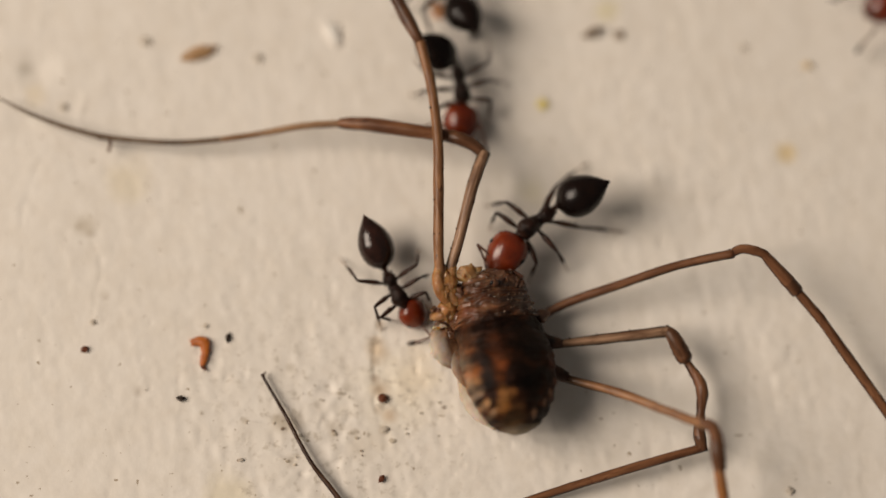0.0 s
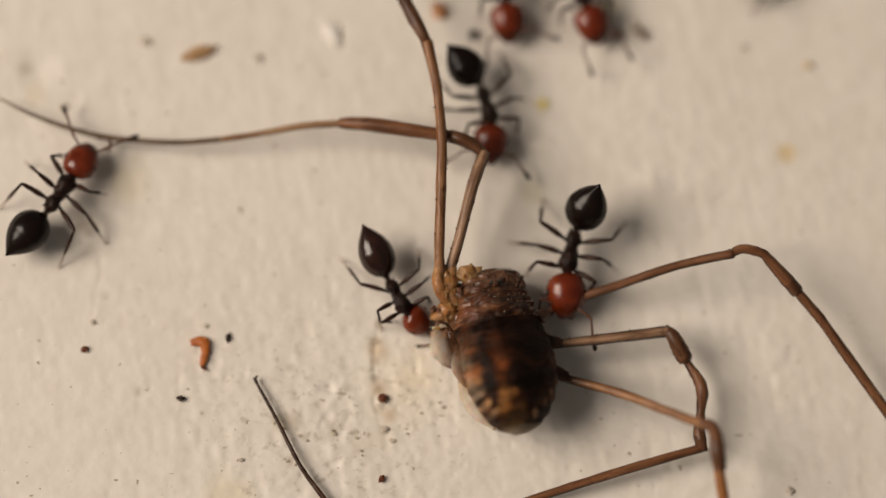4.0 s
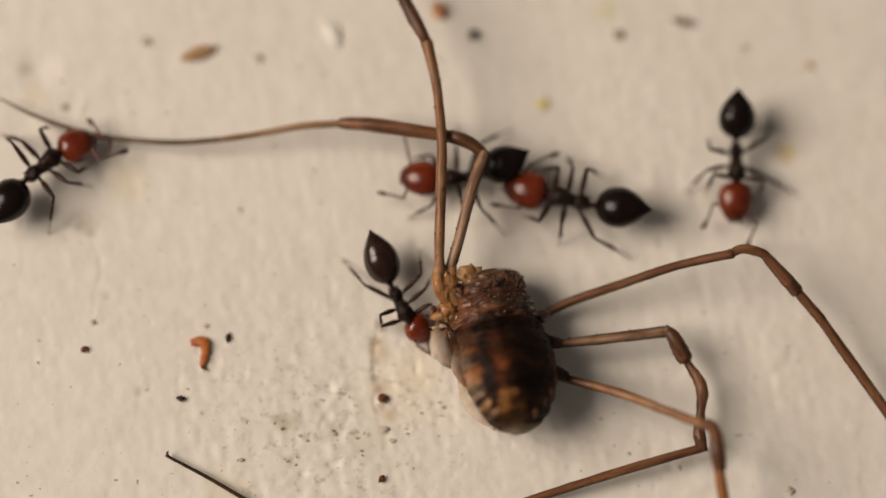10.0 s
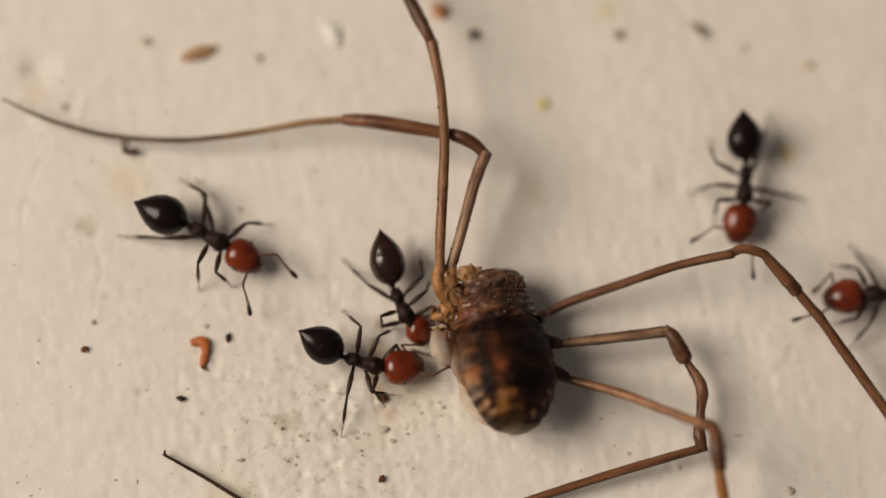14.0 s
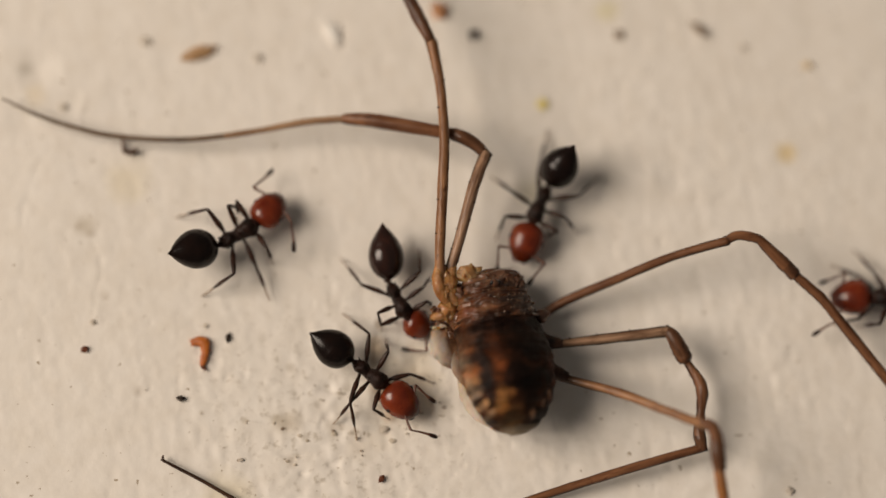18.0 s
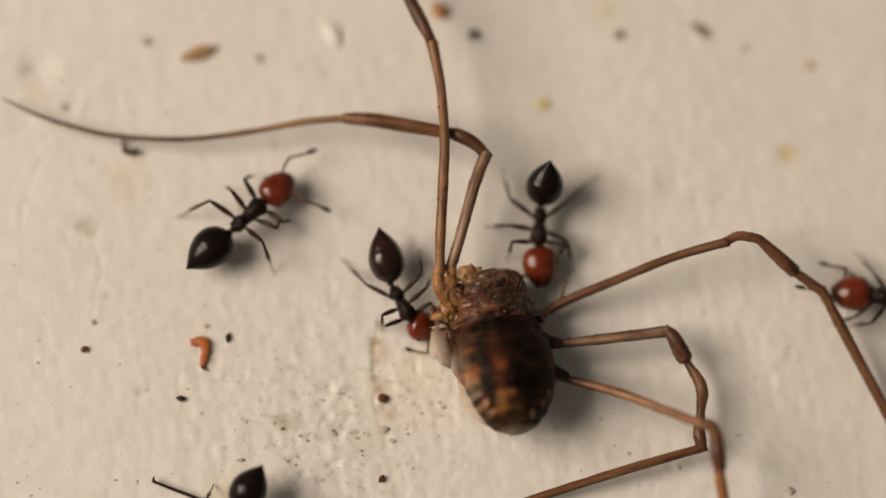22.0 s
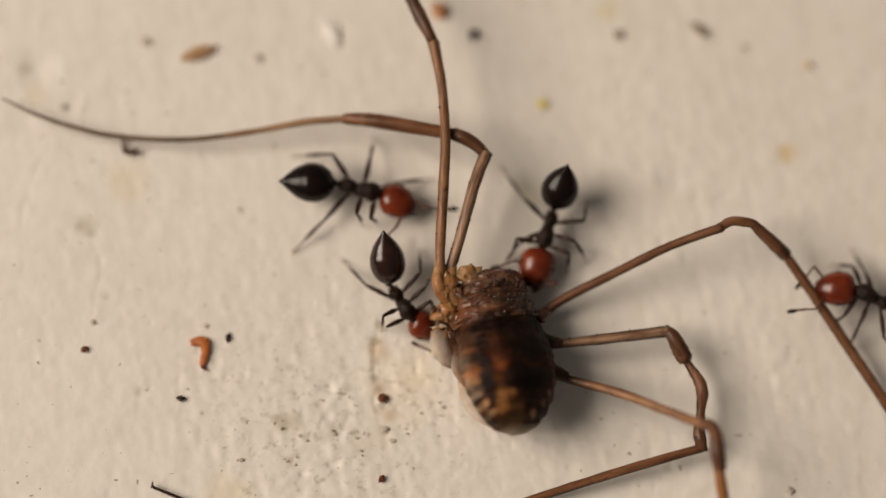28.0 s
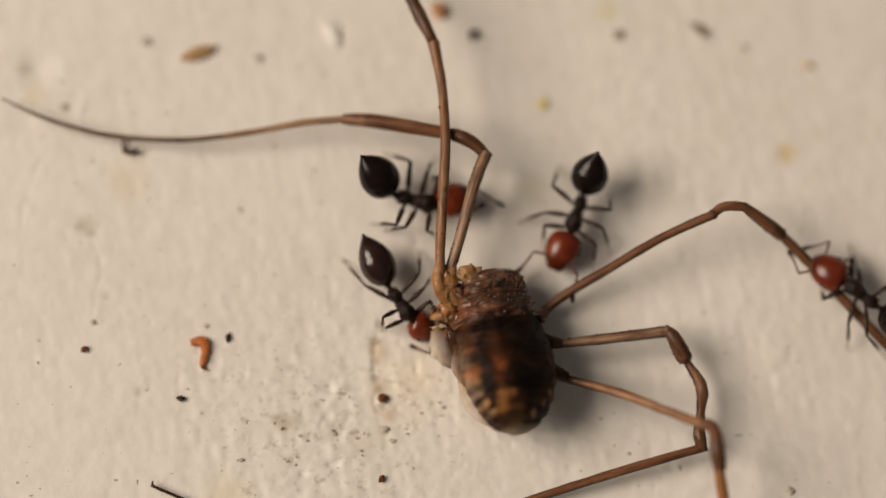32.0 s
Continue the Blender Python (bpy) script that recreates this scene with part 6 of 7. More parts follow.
    stance('rover', 16.5, -2.098, -3.367, 3.6, 0.0, 0.0)
    stance('rover', 17, -2.196, -3.708, -2.2, 22.0, -23.1)
    stance('rover', 17.5, -2.160, -3.947, -22.0, 7.4, -7.6)
    stance('rover', 18, -2.260, -4.243, -36.9, -7.2, 8.0)
    stance('rover', 18.5, -2.629, -5.100, -68.0, -8.8, 9.2)
    stance('rover', 19, -3.123, -6.130, -98.2, -10.4, 10.3)
    stance('rover', 19.5, -3.326, -6.281, -105.0, -6.4, 6.2)
    stance('rover', 20, -3.781, -6.896, -121.8, -2.4, 2.2)
    stance('rover', 20.5, -4.403, -6.945, -135.3, -13.1, 11.7)
    stance('rover', 21, -4.812, -7.958, -156.9, -23.7, 21.2)
    stance('rover', 21.5, -5.847, -7.979, -165.5, 0.0, -0.0)
    stance('rover', 22, -6.804, -9.225, -119.5, -0.0, 0.0)
    stance('rover', 22.8, -7.958, -10.816, -117.8, 0.0, 0.0)
    stance('rover', 24, -11.233, -11.292, -153.6, 0.0, -0.0)
    stance('rover', 32, -11.318, -11.380, -153.6, 0.0, -0.0)
    walk_ant('rover', 5)
    stance('forager', 0, -13.715, -11.965, 70.9, 0.0, -0.0)
    stance('forager', 1, -14.150, -9.900, 56.2)
    stance('forager', 1.5, -15.600, -8.900, 57.0)
    stance('forager', 2, -17.600, -7.000, 62.0)
    stance('forager', 2.5, -15.900, -2.800, 62.0)
    stance('forager', 3, -12.920, 0.353, 37.3, -11.8, 14.5)
    stance('forager', 3.5, -11.984, 1.331, 47.7, 5.0, -4.6)
    stance('forager', 4.5, -12.268, 1.682, 62.7, 8.6, -7.8)
    stance('forager', 5.5, -12.336, 1.886, 74.9, 12.2, -11.0)
    stance('forager', 6, -12.355, 2.121, 88.2, 20.1, -22.0)
    stance('forager', 7, -12.850, 2.515, 105.4, 21.3, -15.7)
    stance('forager', 7.5, -13.256, 2.775, 104.5, 14.4, -13.3)
    stance('forager', 8, -13.157, 3.014, 101.1, 7.5, -7.9)
    stance('forager', 8.5, -13.312, 2.979, 100.1, 5.3, -5.8)
    stance('forager', 9, -13.320, 3.048, 97.0, 3.1, -4.6)
    stance('forager', 9.5, -12.476, 2.850, 60.5, -5.6, 5.7)
    stance('forager', 10, -12.650, 2.433, 40.9, -14.3, 15.0)
    stance('forager', 10.5, -12.514, 2.528, 41.2, -15.5, 16.2)
    stance('forager', 11, -12.145, 2.652, 33.6, -11.8, 12.0)
    stance('forager', 11.5, -11.834, 2.475, 21.6, -9.8, 10.2)
    stance('forager', 12, -11.413, 2.784, 23.8, -7.8, 8.3)
    stance('forager', 12.5, -11.331, 2.296, 4.0, -6.5, 7.1)
    stance('forager', 13, -10.580, 1.714, -11.6, -5.2, 13.8)
    stance('forager', 13.5, -8.909, 0.370, -30.0, -4.2, 4.5)
    stance('forager', 14, -7.368, 0.133, -28.4, -3.1, 7.1)
    stance('forager', 14.5, -6.293, -1.102, -35.8, 0.0, 0.0)
    stance('forager', 16.5, -6.532, 0.317, 26.4, 0.0, 0.0)
    stance('forager', 17, -6.436, 0.187, 26.8, 17.3, -14.5)
    stance('forager', 17.5, -6.543, 0.429, 27.5, 19.9, -18.1)
    stance('forager', 18, -6.444, 0.274, 30.4, 22.5, -12.8)
    stance('forager', 18.5, -6.567, 0.528, 30.7, 21.4, -20.0)
    stance('forager', 19, -6.395, 0.400, 35.1, 20.3, -12.1)
    stance('forager', 19.5, -6.534, 1.260, 53.6, 21.2, -19.6)
    stance('forager', 20, -6.435, 1.345, 67.4, 22.2, -22.2)
    stance('forager', 20.5, -6.799, 1.480, 70.0, 16.5, -15.4)
    stance('forager', 21, -6.385, 1.156, 61.5, 10.8, -8.7)
    stance('forager', 21.5, -6.473, 1.194, 58.3, 7.2, -7.0)
    stance('forager', 22, -6.137, 0.892, 43.1, 3.6, -1.4)
    stance('forager', 22.5, -6.127, 1.051, 47.0, 3.2, -3.3)
    stance('forager', 23, -6.008, 1.339, 56.2, 2.9, -3.2)
    stance('forager', 23.5, -5.801, 1.376, 42.9, 4.7, -4.3)
    stance('forager', 24, -5.266, 1.124, 37.3, 6.4, -1.4)
    stance('forager', 24.5, -5.141, 0.981, 27.2, -0.7, 0.6)
    stance('forager', 25, -5.039, 0.886, 20.0, -7.7, 6.6)
    stance('forager', 25.5, -4.974, 0.823, 21.7, 0.0, 0.0)
    stance('forager', 26.5, -3.808, 1.379, 9.3, 0.0, 0.0)
    stance('forager', 27.5, -2.683, 1.782, -2.2, 0.0, 0.0)
    stance('forager', 28, -2.607, 1.716, -14.0, -6.6, 14.3)
    stance('forager', 28.5, -2.227, 1.963, 1.6, -10.8, 11.4)
    stance('forager', 29, -1.555, 1.763, -25.5, -15.1, 17.4)
    stance('forager', 29.5, -1.226, 1.406, -30.1, -12.3, 11.8)
    stance('forager', 30, -1.128, 1.371, -33.0, -9.5, 16.2)
    stance('forager', 30.5, -0.938, 1.249, -40.9, -10.8, 9.1)
    stance('forager', 31, -0.832, 1.363, -51.6, -12.1, 20.1)
    stance('forager', 31.5, -0.838, 1.653, -28.6, 16.5, -15.0)
    stance('forager', 32, -0.828, 1.360, -15.3, 45.0, -27.1)
    walk_ant('forager', 6)
    stance('guard', 0, -0.224, 8.673, 124.5, -0.0, -0.0)
    stance('guard', 0.5, 0.643, 7.179, 130.3, 0.0, 0.0)
    stance('guard', 0.8, 1.665, 7.340, 87.0, 0.0, 0.0)
    stance('guard', 1, 2.603, 7.386, 55.9, -4.3, 5.6)
    stance('guard', 1.5, 5.105, 7.171, 10.2, -1.1, 1.8)
    stance('guard', 2, 7.347, 6.378, 14.0, 2.0, -2.1)
    stance('guard', 2.5, 8.842, 7.578, 14.9, 0.0, 0.0)
    stance('guard', 3, 9.195, 8.541, 32.6, 0.0, 0.0)
    stance('guard', 3.5, 9.881, 9.501, 43.1, -0.0, 0.0)
    stance('guard', 5.5, 12.181, 10.722, 43.6, 0.0, -0.0)
    stance('guard', 6.5, 14.538, 12.323, -79.6, 0.0, -0.0)
    stance('guard', 7.4, 13.648, 10.206, -100.1, -0.0, 0.0)
    stance('guard', 8, 12.418, 8.688, -100.1, -0.0, 0.0)
    stance('guard', 8.5, 10.507, 5.837, -98.1, -0.0, 0.0)
    stance('guard', 9, 8.810, 3.469, -112.7, -1.4, 1.6)
    stance('guard', 9.5, 9.092, 2.860, -104.9, -0.9, 1.0)
    stance('guard', 10, 9.330, 2.699, -90.5, -0.4, 0.4)
    stance('guard', 10.5, 9.458, 2.470, -85.2, 0.3, -0.3)
    stance('guard', 11, 10.002, 2.091, -80.7, -0.8, 6.8)
    stance('guard', 11.5, 9.888, 2.114, -82.8, 1.4, -1.6)
    stance('guard', 12, 9.843, 2.111, -84.7, 3.7, 8.9)
    stance('guard', 12.5, 9.882, 2.095, -84.8, 0.9, -1.0)
    stance('guard', 13, 10.314, 1.755, -73.9, -1.9, 6.1)
    stance('guard', 13.5, 10.022, 1.978, -78.8, -4.2, 4.0)
    stance('guard', 14, 9.599, 1.975, -94.7, -6.4, 10.0)
    stance('guard', 14.5, 9.088, 2.632, -108.9, 0.0, -0.0)
    stance('guard', 15.5, 6.252, 2.249, -144.5, 0.0, -0.0)
    stance('guard', 16.5, 3.336, 1.751, -125.3, 0.0, 0.0)
    stance('guard', 17, 3.054, 1.406, -121.4, 5.0, -5.8)
    stance('guard', 17.5, 3.040, 1.381, -120.2, 5.7, -6.3)
    stance('guard', 18, 3.009, 1.233, -113.2, 6.4, -12.8)
    stance('guard', 18.5, 3.129, 0.824, -103.8, 5.9, -6.4)
    stance('guard', 19, 3.154, 0.804, -98.7, 5.4, -7.1)
    stance('guard', 19.5, 3.165, 0.750, -103.8, 5.1, -5.4)
    stance('guard', 20, 3.068, 0.702, -103.2, 4.8, 2.2)
    stance('guard', 21, 2.869, 0.626, -102.9, 4.6, -3.0)
    stance('guard', 22, 3.027, 0.535, -93.2, 9.2, -7.4)
    stance('guard', 22.5, 3.309, 0.491, -92.4, 8.9, -11.1)
    stance('guard', 23, 3.291, 0.388, -85.0, 8.7, -4.7)
    stance('guard', 23.5, 3.479, 0.423, -74.7, 9.2, -10.5)
    stance('guard', 24, 3.254, 0.404, -80.6, 9.7, -4.3)
    stance('guard', 24.5, 3.398, 0.441, -74.8, 12.9, -13.6)
    stance('guard', 25, 3.523, 0.453, -68.3, 16.1, -6.9)
    stance('guard', 25.5, 3.446, 0.255, -80.5, 0.0, 0.0)
    stance('guard', 26.5, 3.155, 0.131, -92.3, 0.0, -0.0)
    stance('guard', 27.5, 3.333, 0.115, -96.0, 0.0, 0.0)
    stance('guard', 28, 3.273, 0.449, -106.6, -0.2, -0.7)
    stance('guard', 28.5, 2.951, 1.133, -127.2, -9.6, 10.1)
    stance('guard', 29, 3.034, 1.257, -134.7, -19.0, 11.9)
    stance('guard', 29.5, 2.923, 1.528, -133.0, -12.7, 13.5)
    stance('guard', 30, 3.543, 1.539, -117.7, -6.3, 0.1)
    stance('guard', 30.5, 4.044, 1.135, -101.7, -4.0, 4.5)
    stance('guard', 31, 4.255, 0.758, -99.4, -1.7, -3.1)
    stance('guard', 31.5, 4.099, 1.039, -108.4, -4.1, 4.8)
    stance('guard', 32, 4.198, 0.959, -108.5, -6.6, -0.2)
    walk_ant('guard', 7)
    stance('hauler', 0, -1.665, 13.554, -50.1, 0.0, 0.0)
    stance('hauler', 1.5, -0.759, 11.646, -56.2, 0.0, -0.0)
    stance('hauler', 2, 2.030, 9.764, -76.0)
    stance('hauler', 2.3, 1.572, 9.303, -75.0)
    stance('hauler', 2.5, 1.248, 8.932, -74.3, 0.0, 0.0)
    stance('hauler', 3, 0.694, 8.442, -88.3, -17.5, 24.0)
    stance('hauler', 3.5, 1.268, 7.615, -86.6, 9.8, -10.7)
    stance('hauler', 4, 1.909, 8.531, -82.4, 0.0, 0.0)
    stance('hauler', 4.6, 3.014, 10.724, -82.0, -0.0, 0.0)
    stance('hauler', 6.5, 10.094, 10.530, -22.1, 0.0, 0.0)
    stance('hauler', 8.5, 16.191, 6.385, -50.4, -0.0, 0.0)
    stance('hauler', 10, 16.748, 0.332, -122.1, 0.0, -0.0)
    stance('hauler', 10.5, 15.469, -1.227, -153.5, 0.0, 0.0)
    stance('hauler', 11, 14.689, -1.856, 183.6, 7.7, -9.2)
    stance('hauler', 11.5, 14.646, -1.903, -178.4, 10.9, -12.6)
    stance('hauler', 12, 14.613, -1.843, 181.1, 14.2, -16.0)
    stance('hauler', 12.5, 14.180, -1.775, 176.4, 16.5, -17.2)
    stance('hauler', 13, 13.934, -1.471, 170.7, 18.9, -18.4)
    stance('hauler', 13.5, 13.941, -1.655, 171.6, 15.2, -15.0)
    stance('hauler', 14, 13.913, -1.516, 176.2, 11.6, -11.7)
    stance('hauler', 17, 13.955, -1.852, 173.0, 9.1, -8.3)
    stance('hauler', 18, 14.146, -1.669, 168.1, 15.4, -14.5)
    stance('hauler', 19, 13.949, -1.761, 166.4, 19.0, -17.5)
    stance('hauler', 20, 13.997, -1.719, 161.4, 13.3, -12.3)
    stance('hauler', 21, 14.017, -1.695, 159.5, 19.3, -15.7)
    stance('hauler', 22, 14.091, -1.715, 159.5, 19.3, -15.7, 0.21)
    stance('hauler', 23, 13.731, -1.716, 158.5, 15.4, -14.0, 0.42)
    stance('hauler', 23.5, 13.576, -1.743, 158.5, 13.2, -12.2, 0.42)
    stance('hauler', 24, 13.641, -1.583, 158.5, 11.1, -10.4, 0.42)
    stance('hauler', 25, 13.586, -1.554, 158.8, 11.4, -11.0, 0.42)
    stance('hauler', 28, 13.536, -1.674, 153.5, 25.2, -17.1, 0.42)
    stance('hauler', 29, 13.290, -1.627, 147.3, 10.6, -9.4, 0.42)
    stance('hauler', 29.5, 13.307, -1.520, 149.0, 14.2, -12.7, 0.42)
    stance('hauler', 30, 13.523, -1.623, 148.0, 13.1, -10.6, 0.42)
    stance('hauler', 31, 13.262, -1.499, 141.9, 3.1, -2.7, 0.42)
    stance('hauler', 32, 13.141, -1.555, 142.5, 1.9, -1.8, 0.42)
    walk_ant('hauler', 8)
    stance('scout', 0, 15.352, 8.443, -159.9, -0.0, 0.0)
    stance('scout', 0.5, 13.447, 8.385, 149.5, -0.0, -0.0)
    stance('scout', 1, 10.889, 8.705, 148.5, 0.0, 0.0)
    stance('scout', 1.3, 9.144, 9.463, 170.2, 0.0, -0.0)
    stance('scout', 2, 6.130, 9.545, -164.0, -0.0, 0.0)
    stance('scout', 2.5, 4.979, 9.660, -137.2, -0.0, 0.0)
    stance('scout', 3, 4.450, 9.444, -126.4, 0.0, -0.0)
    stance('scout', 3.5, 4.071, 9.042, -111.1, -0.0, 0.0)
    stance('scout', 4.2, 4.580, 8.221, -49.1, -0.0, -0.0)
    stance('scout', 4.8, 6.132, 7.907, 9.7, -0.0, 0.0)
    stance('scout', 5.5, 7.432, 8.187, 20.3, 0.0, 0.0)
    stance('scout', 6, 8.278, 8.800, 23.2, 0.0, 0.0)
    stance('scout', 6.4, 8.882, 9.688, 26.9, -0.0, 0.0)
    stance('scout', 7.5, 9.071, 11.048, 38.0, -0.0, 0.0)
    stance('scout', 10, 8.375, 11.741, 13.0, -0.0, 0.0)
    stance('scout', 11.5, 8.901, 10.700, -23.7, -0.0, -0.0)
    stance('scout', 12, 10.246, 9.695, -34.7, 0.0, -0.0)
    stance('scout', 12.5, 12.847, 7.428, 3.6, 0.0, 0.0)
    stance('scout', 13, 15.585, 7.387, -0.1, -0.0, 0.0)
    stance('scout', 13.5, 18.195, 7.178, -2.0, 0.0, -0.0)
    stance('scout', 14.5, 20.204, 6.825, -2.0, 0.0, 0.0)
    stance('scout', 32, 20.295, 6.789, -2.0, 0.0, -0.0)
    walk_ant('scout', 9)
    reach('rear_up', [
        (0, (-0.129, -1.285, 1.7), (-0.817, 6.236, 2.3), (-1.64, 7.773, 2.2), (-2.822, 11.452, 1.4), (-6.88, 16.226, 0.15)),
        (1, (-0.129, -1.285, 1.7), (-0.799, 6.236, 2.3), (-1.622, 7.773, 2.2), (-2.804, 11.452, 1.4), (-6.862, 16.226, 0.15)),
        (2, (-0.129, -1.285, 1.7), (-0.585, 6.294, 2.3), (-1.407, 7.832, 2.2), (-2.587, 11.512, 1.4), (-6.641, 16.288, 0.15)),
        (3, (-0.129, -1.285, 1.7), (-0.728, 6.256, 2.3), (-1.55, 7.793, 2.2), (-2.732, 11.472, 1.4), (-6.788, 16.247, 0.15)),
        (3.5, (-0.129, -1.285, 1.7), (-0.639, 6.257, 2.3), (-1.461, 7.794, 2.2), (-2.641, 11.473, 1.4), (-6.696, 16.249, 0.15)),
        (5.5, (-0.129, -1.285, 1.7), (-0.585, 6.276, 2.3), (-1.407, 7.813, 2.2), (-2.587, 11.493, 1.4), (-6.641, 16.269, 0.15)),
        (7, (-0.129, -1.285, 1.7), (-0.585, 6.276, 2.3), (-1.407, 7.813, 2.2), (-2.587, 11.493, 1.4), (-6.641, 16.269, 0.15)),
        (8, (-0.129, -1.285, 1.7), (-0.656, 6.238, 2.3), (-1.478, 7.775, 2.2), (-2.659, 11.454, 1.4), (-6.714, 16.229, 0.15)),
        (9, (-0.129, -1.285, 1.7), (-0.585, 6.276, 2.3), (-1.407, 7.813, 2.2), (-2.587, 11.493, 1.4), (-6.641, 16.269, 0.15)),
        (11, (-0.129, -1.285, 1.7), (-0.639, 6.275, 2.3), (-1.461, 7.812, 2.2), (-2.641, 11.492, 1.4), (-6.696, 16.268, 0.15)),
        (12, (-0.129, -1.285, 1.7), (-0.46, 6.314, 2.3), (-1.281, 7.852, 2.2), (-2.46, 11.533, 1.4), (-6.512, 16.31, 0.15)),
        (14, (-0.129, -1.285, 1.7), (-0.46, 6.333, 2.3), (-1.281, 7.87, 2.2), (-2.46, 11.552, 1.4), (-6.513, 16.329, 0.15)),
        (17, (-0.129, -1.285, 1.7), (-0.424, 6.352, 2.3), (-1.246, 7.89, 2.2), (-2.424, 11.571, 1.4), (-6.476, 16.349, 0.15)),
        (20, (-0.129, -1.285, 1.7), (-0.585, 6.313, 2.3), (-1.407, 7.85, 2.2), (-2.587, 11.531, 1.4), (-6.641, 16.308, 0.15)),
        (21, (-0.129, -1.285, 1.7), (-0.46, 6.333, 2.3), (-1.281, 7.87, 2.2), (-2.46, 11.552, 1.4), (-6.513, 16.329, 0.15)),
        (25, (-0.129, -1.285, 1.7), (-0.442, 6.351, 2.3), (-1.264, 7.889, 2.2), (-2.442, 11.571, 1.4), (-6.494, 16.349, 0.15)),
        (28, (-0.129, -1.285, 1.7), (-0.406, 6.37, 2.3), (-1.228, 7.908, 2.2), (-2.406, 11.59, 1.4), (-6.458, 16.369, 0.15)),
        (32, (-0.129, -1.285, 1.7), (-0.406, 6.37, 2.3), (-1.228, 7.908, 2.2), (-2.406, 11.59, 1.4), (-6.458, 16.369, 0.15)),
    ])
    reach('left', [
        (0, (0.141, -1.009, 1.6), (1.193, 2.642, 2), (0.129, 3.222, 1.9), (-3.212, 3.756, 1.3), (-6.931, 3.341, 0.8), (-13.951, 4.595, 0.5), (-13.564, 3.598, 0.06)),
        (3, (0.141, -1.009, 1.6), (1.193, 2.642, 2), (0.129, 3.222, 1.9), (-3.212, 3.756, 1.3), (-6.931, 3.341, 0.8), (-13.951, 4.595, 0.5), (-13.564, 3.598, 0.06)),
        (6, (0.141, -1.009, 1.6), (1.202, 2.649, 2), (0.136, 3.233, 1.9), (-3.212, 3.775, 1.3), (-6.931, 3.352, 0.8), (-13.951, 4.597, 0.5), (-13.564, 3.598, 0.06)),
        (9, (0.141, -1.009, 1.6), (1.193, 2.642, 2), (0.129, 3.222, 1.9), (-3.212, 3.756, 1.3), (-6.931, 3.341, 0.8), (-13.951, 4.595, 0.5), (-13.564, 3.598, 0.06)),
        (12, (0.141, -1.009, 1.6), (1.22, 2.664, 2), (0.151, 3.255, 1.9), (-3.212, 3.812, 1.3), (-6.932, 3.374, 0.8), (-13.951, 4.601, 0.5), (-13.564, 3.598, 0.06)),
        (13, (0.141, -1.009, 1.6), (1.246, 2.686, 2), (0.172, 3.289, 1.9), (-3.212, 3.867, 1.3), (-6.932, 3.407, 0.8), (-13.951, 4.607, 0.5), (-13.564, 3.598, 0.06)),
        (17, (0.141, -1.009, 1.6), (1.264, 2.701, 2), (0.186, 3.311, 1.9), (-3.213, 3.904, 1.3), (-6.932, 3.429, 0.8), (-13.951, 4.61, 0.5), (-13.564, 3.598, 0.06)),
        (20, (0.141, -1.009, 1.6), (1.282, 2.716, 2), (0.201, 3.333, 1.9), (-3.213, 3.941, 1.3), (-6.933, 3.451, 0.8), (-13.951, 4.614, 0.5), (-13.564, 3.598, 0.06)),
        (25, (0.141, -1.009, 1.6), (1.282, 2.716, 2), (0.201, 3.333, 1.9), (-3.213, 3.941, 1.3), (-6.933, 3.451, 0.8), (-13.951, 4.614, 0.5), (-13.564, 3.598, 0.06)),
        (28, (0.141, -1.009, 1.6), (1.273, 2.708, 2), (0.193, 3.322, 1.9), (-3.213, 3.922, 1.3), (-6.932, 3.44, 0.8), (-13.951, 4.612, 0.5), (-13.564, 3.598, 0.06)),
        (32, (0.141, -1.009, 1.6), (1.264, 2.701, 2), (0.186, 3.311, 1.9), (-3.213, 3.904, 1.3), (-6.932, 3.429, 0.8), (-13.951, 4.61, 0.5), (-13.564, 3.598, 0.06)),
    ])
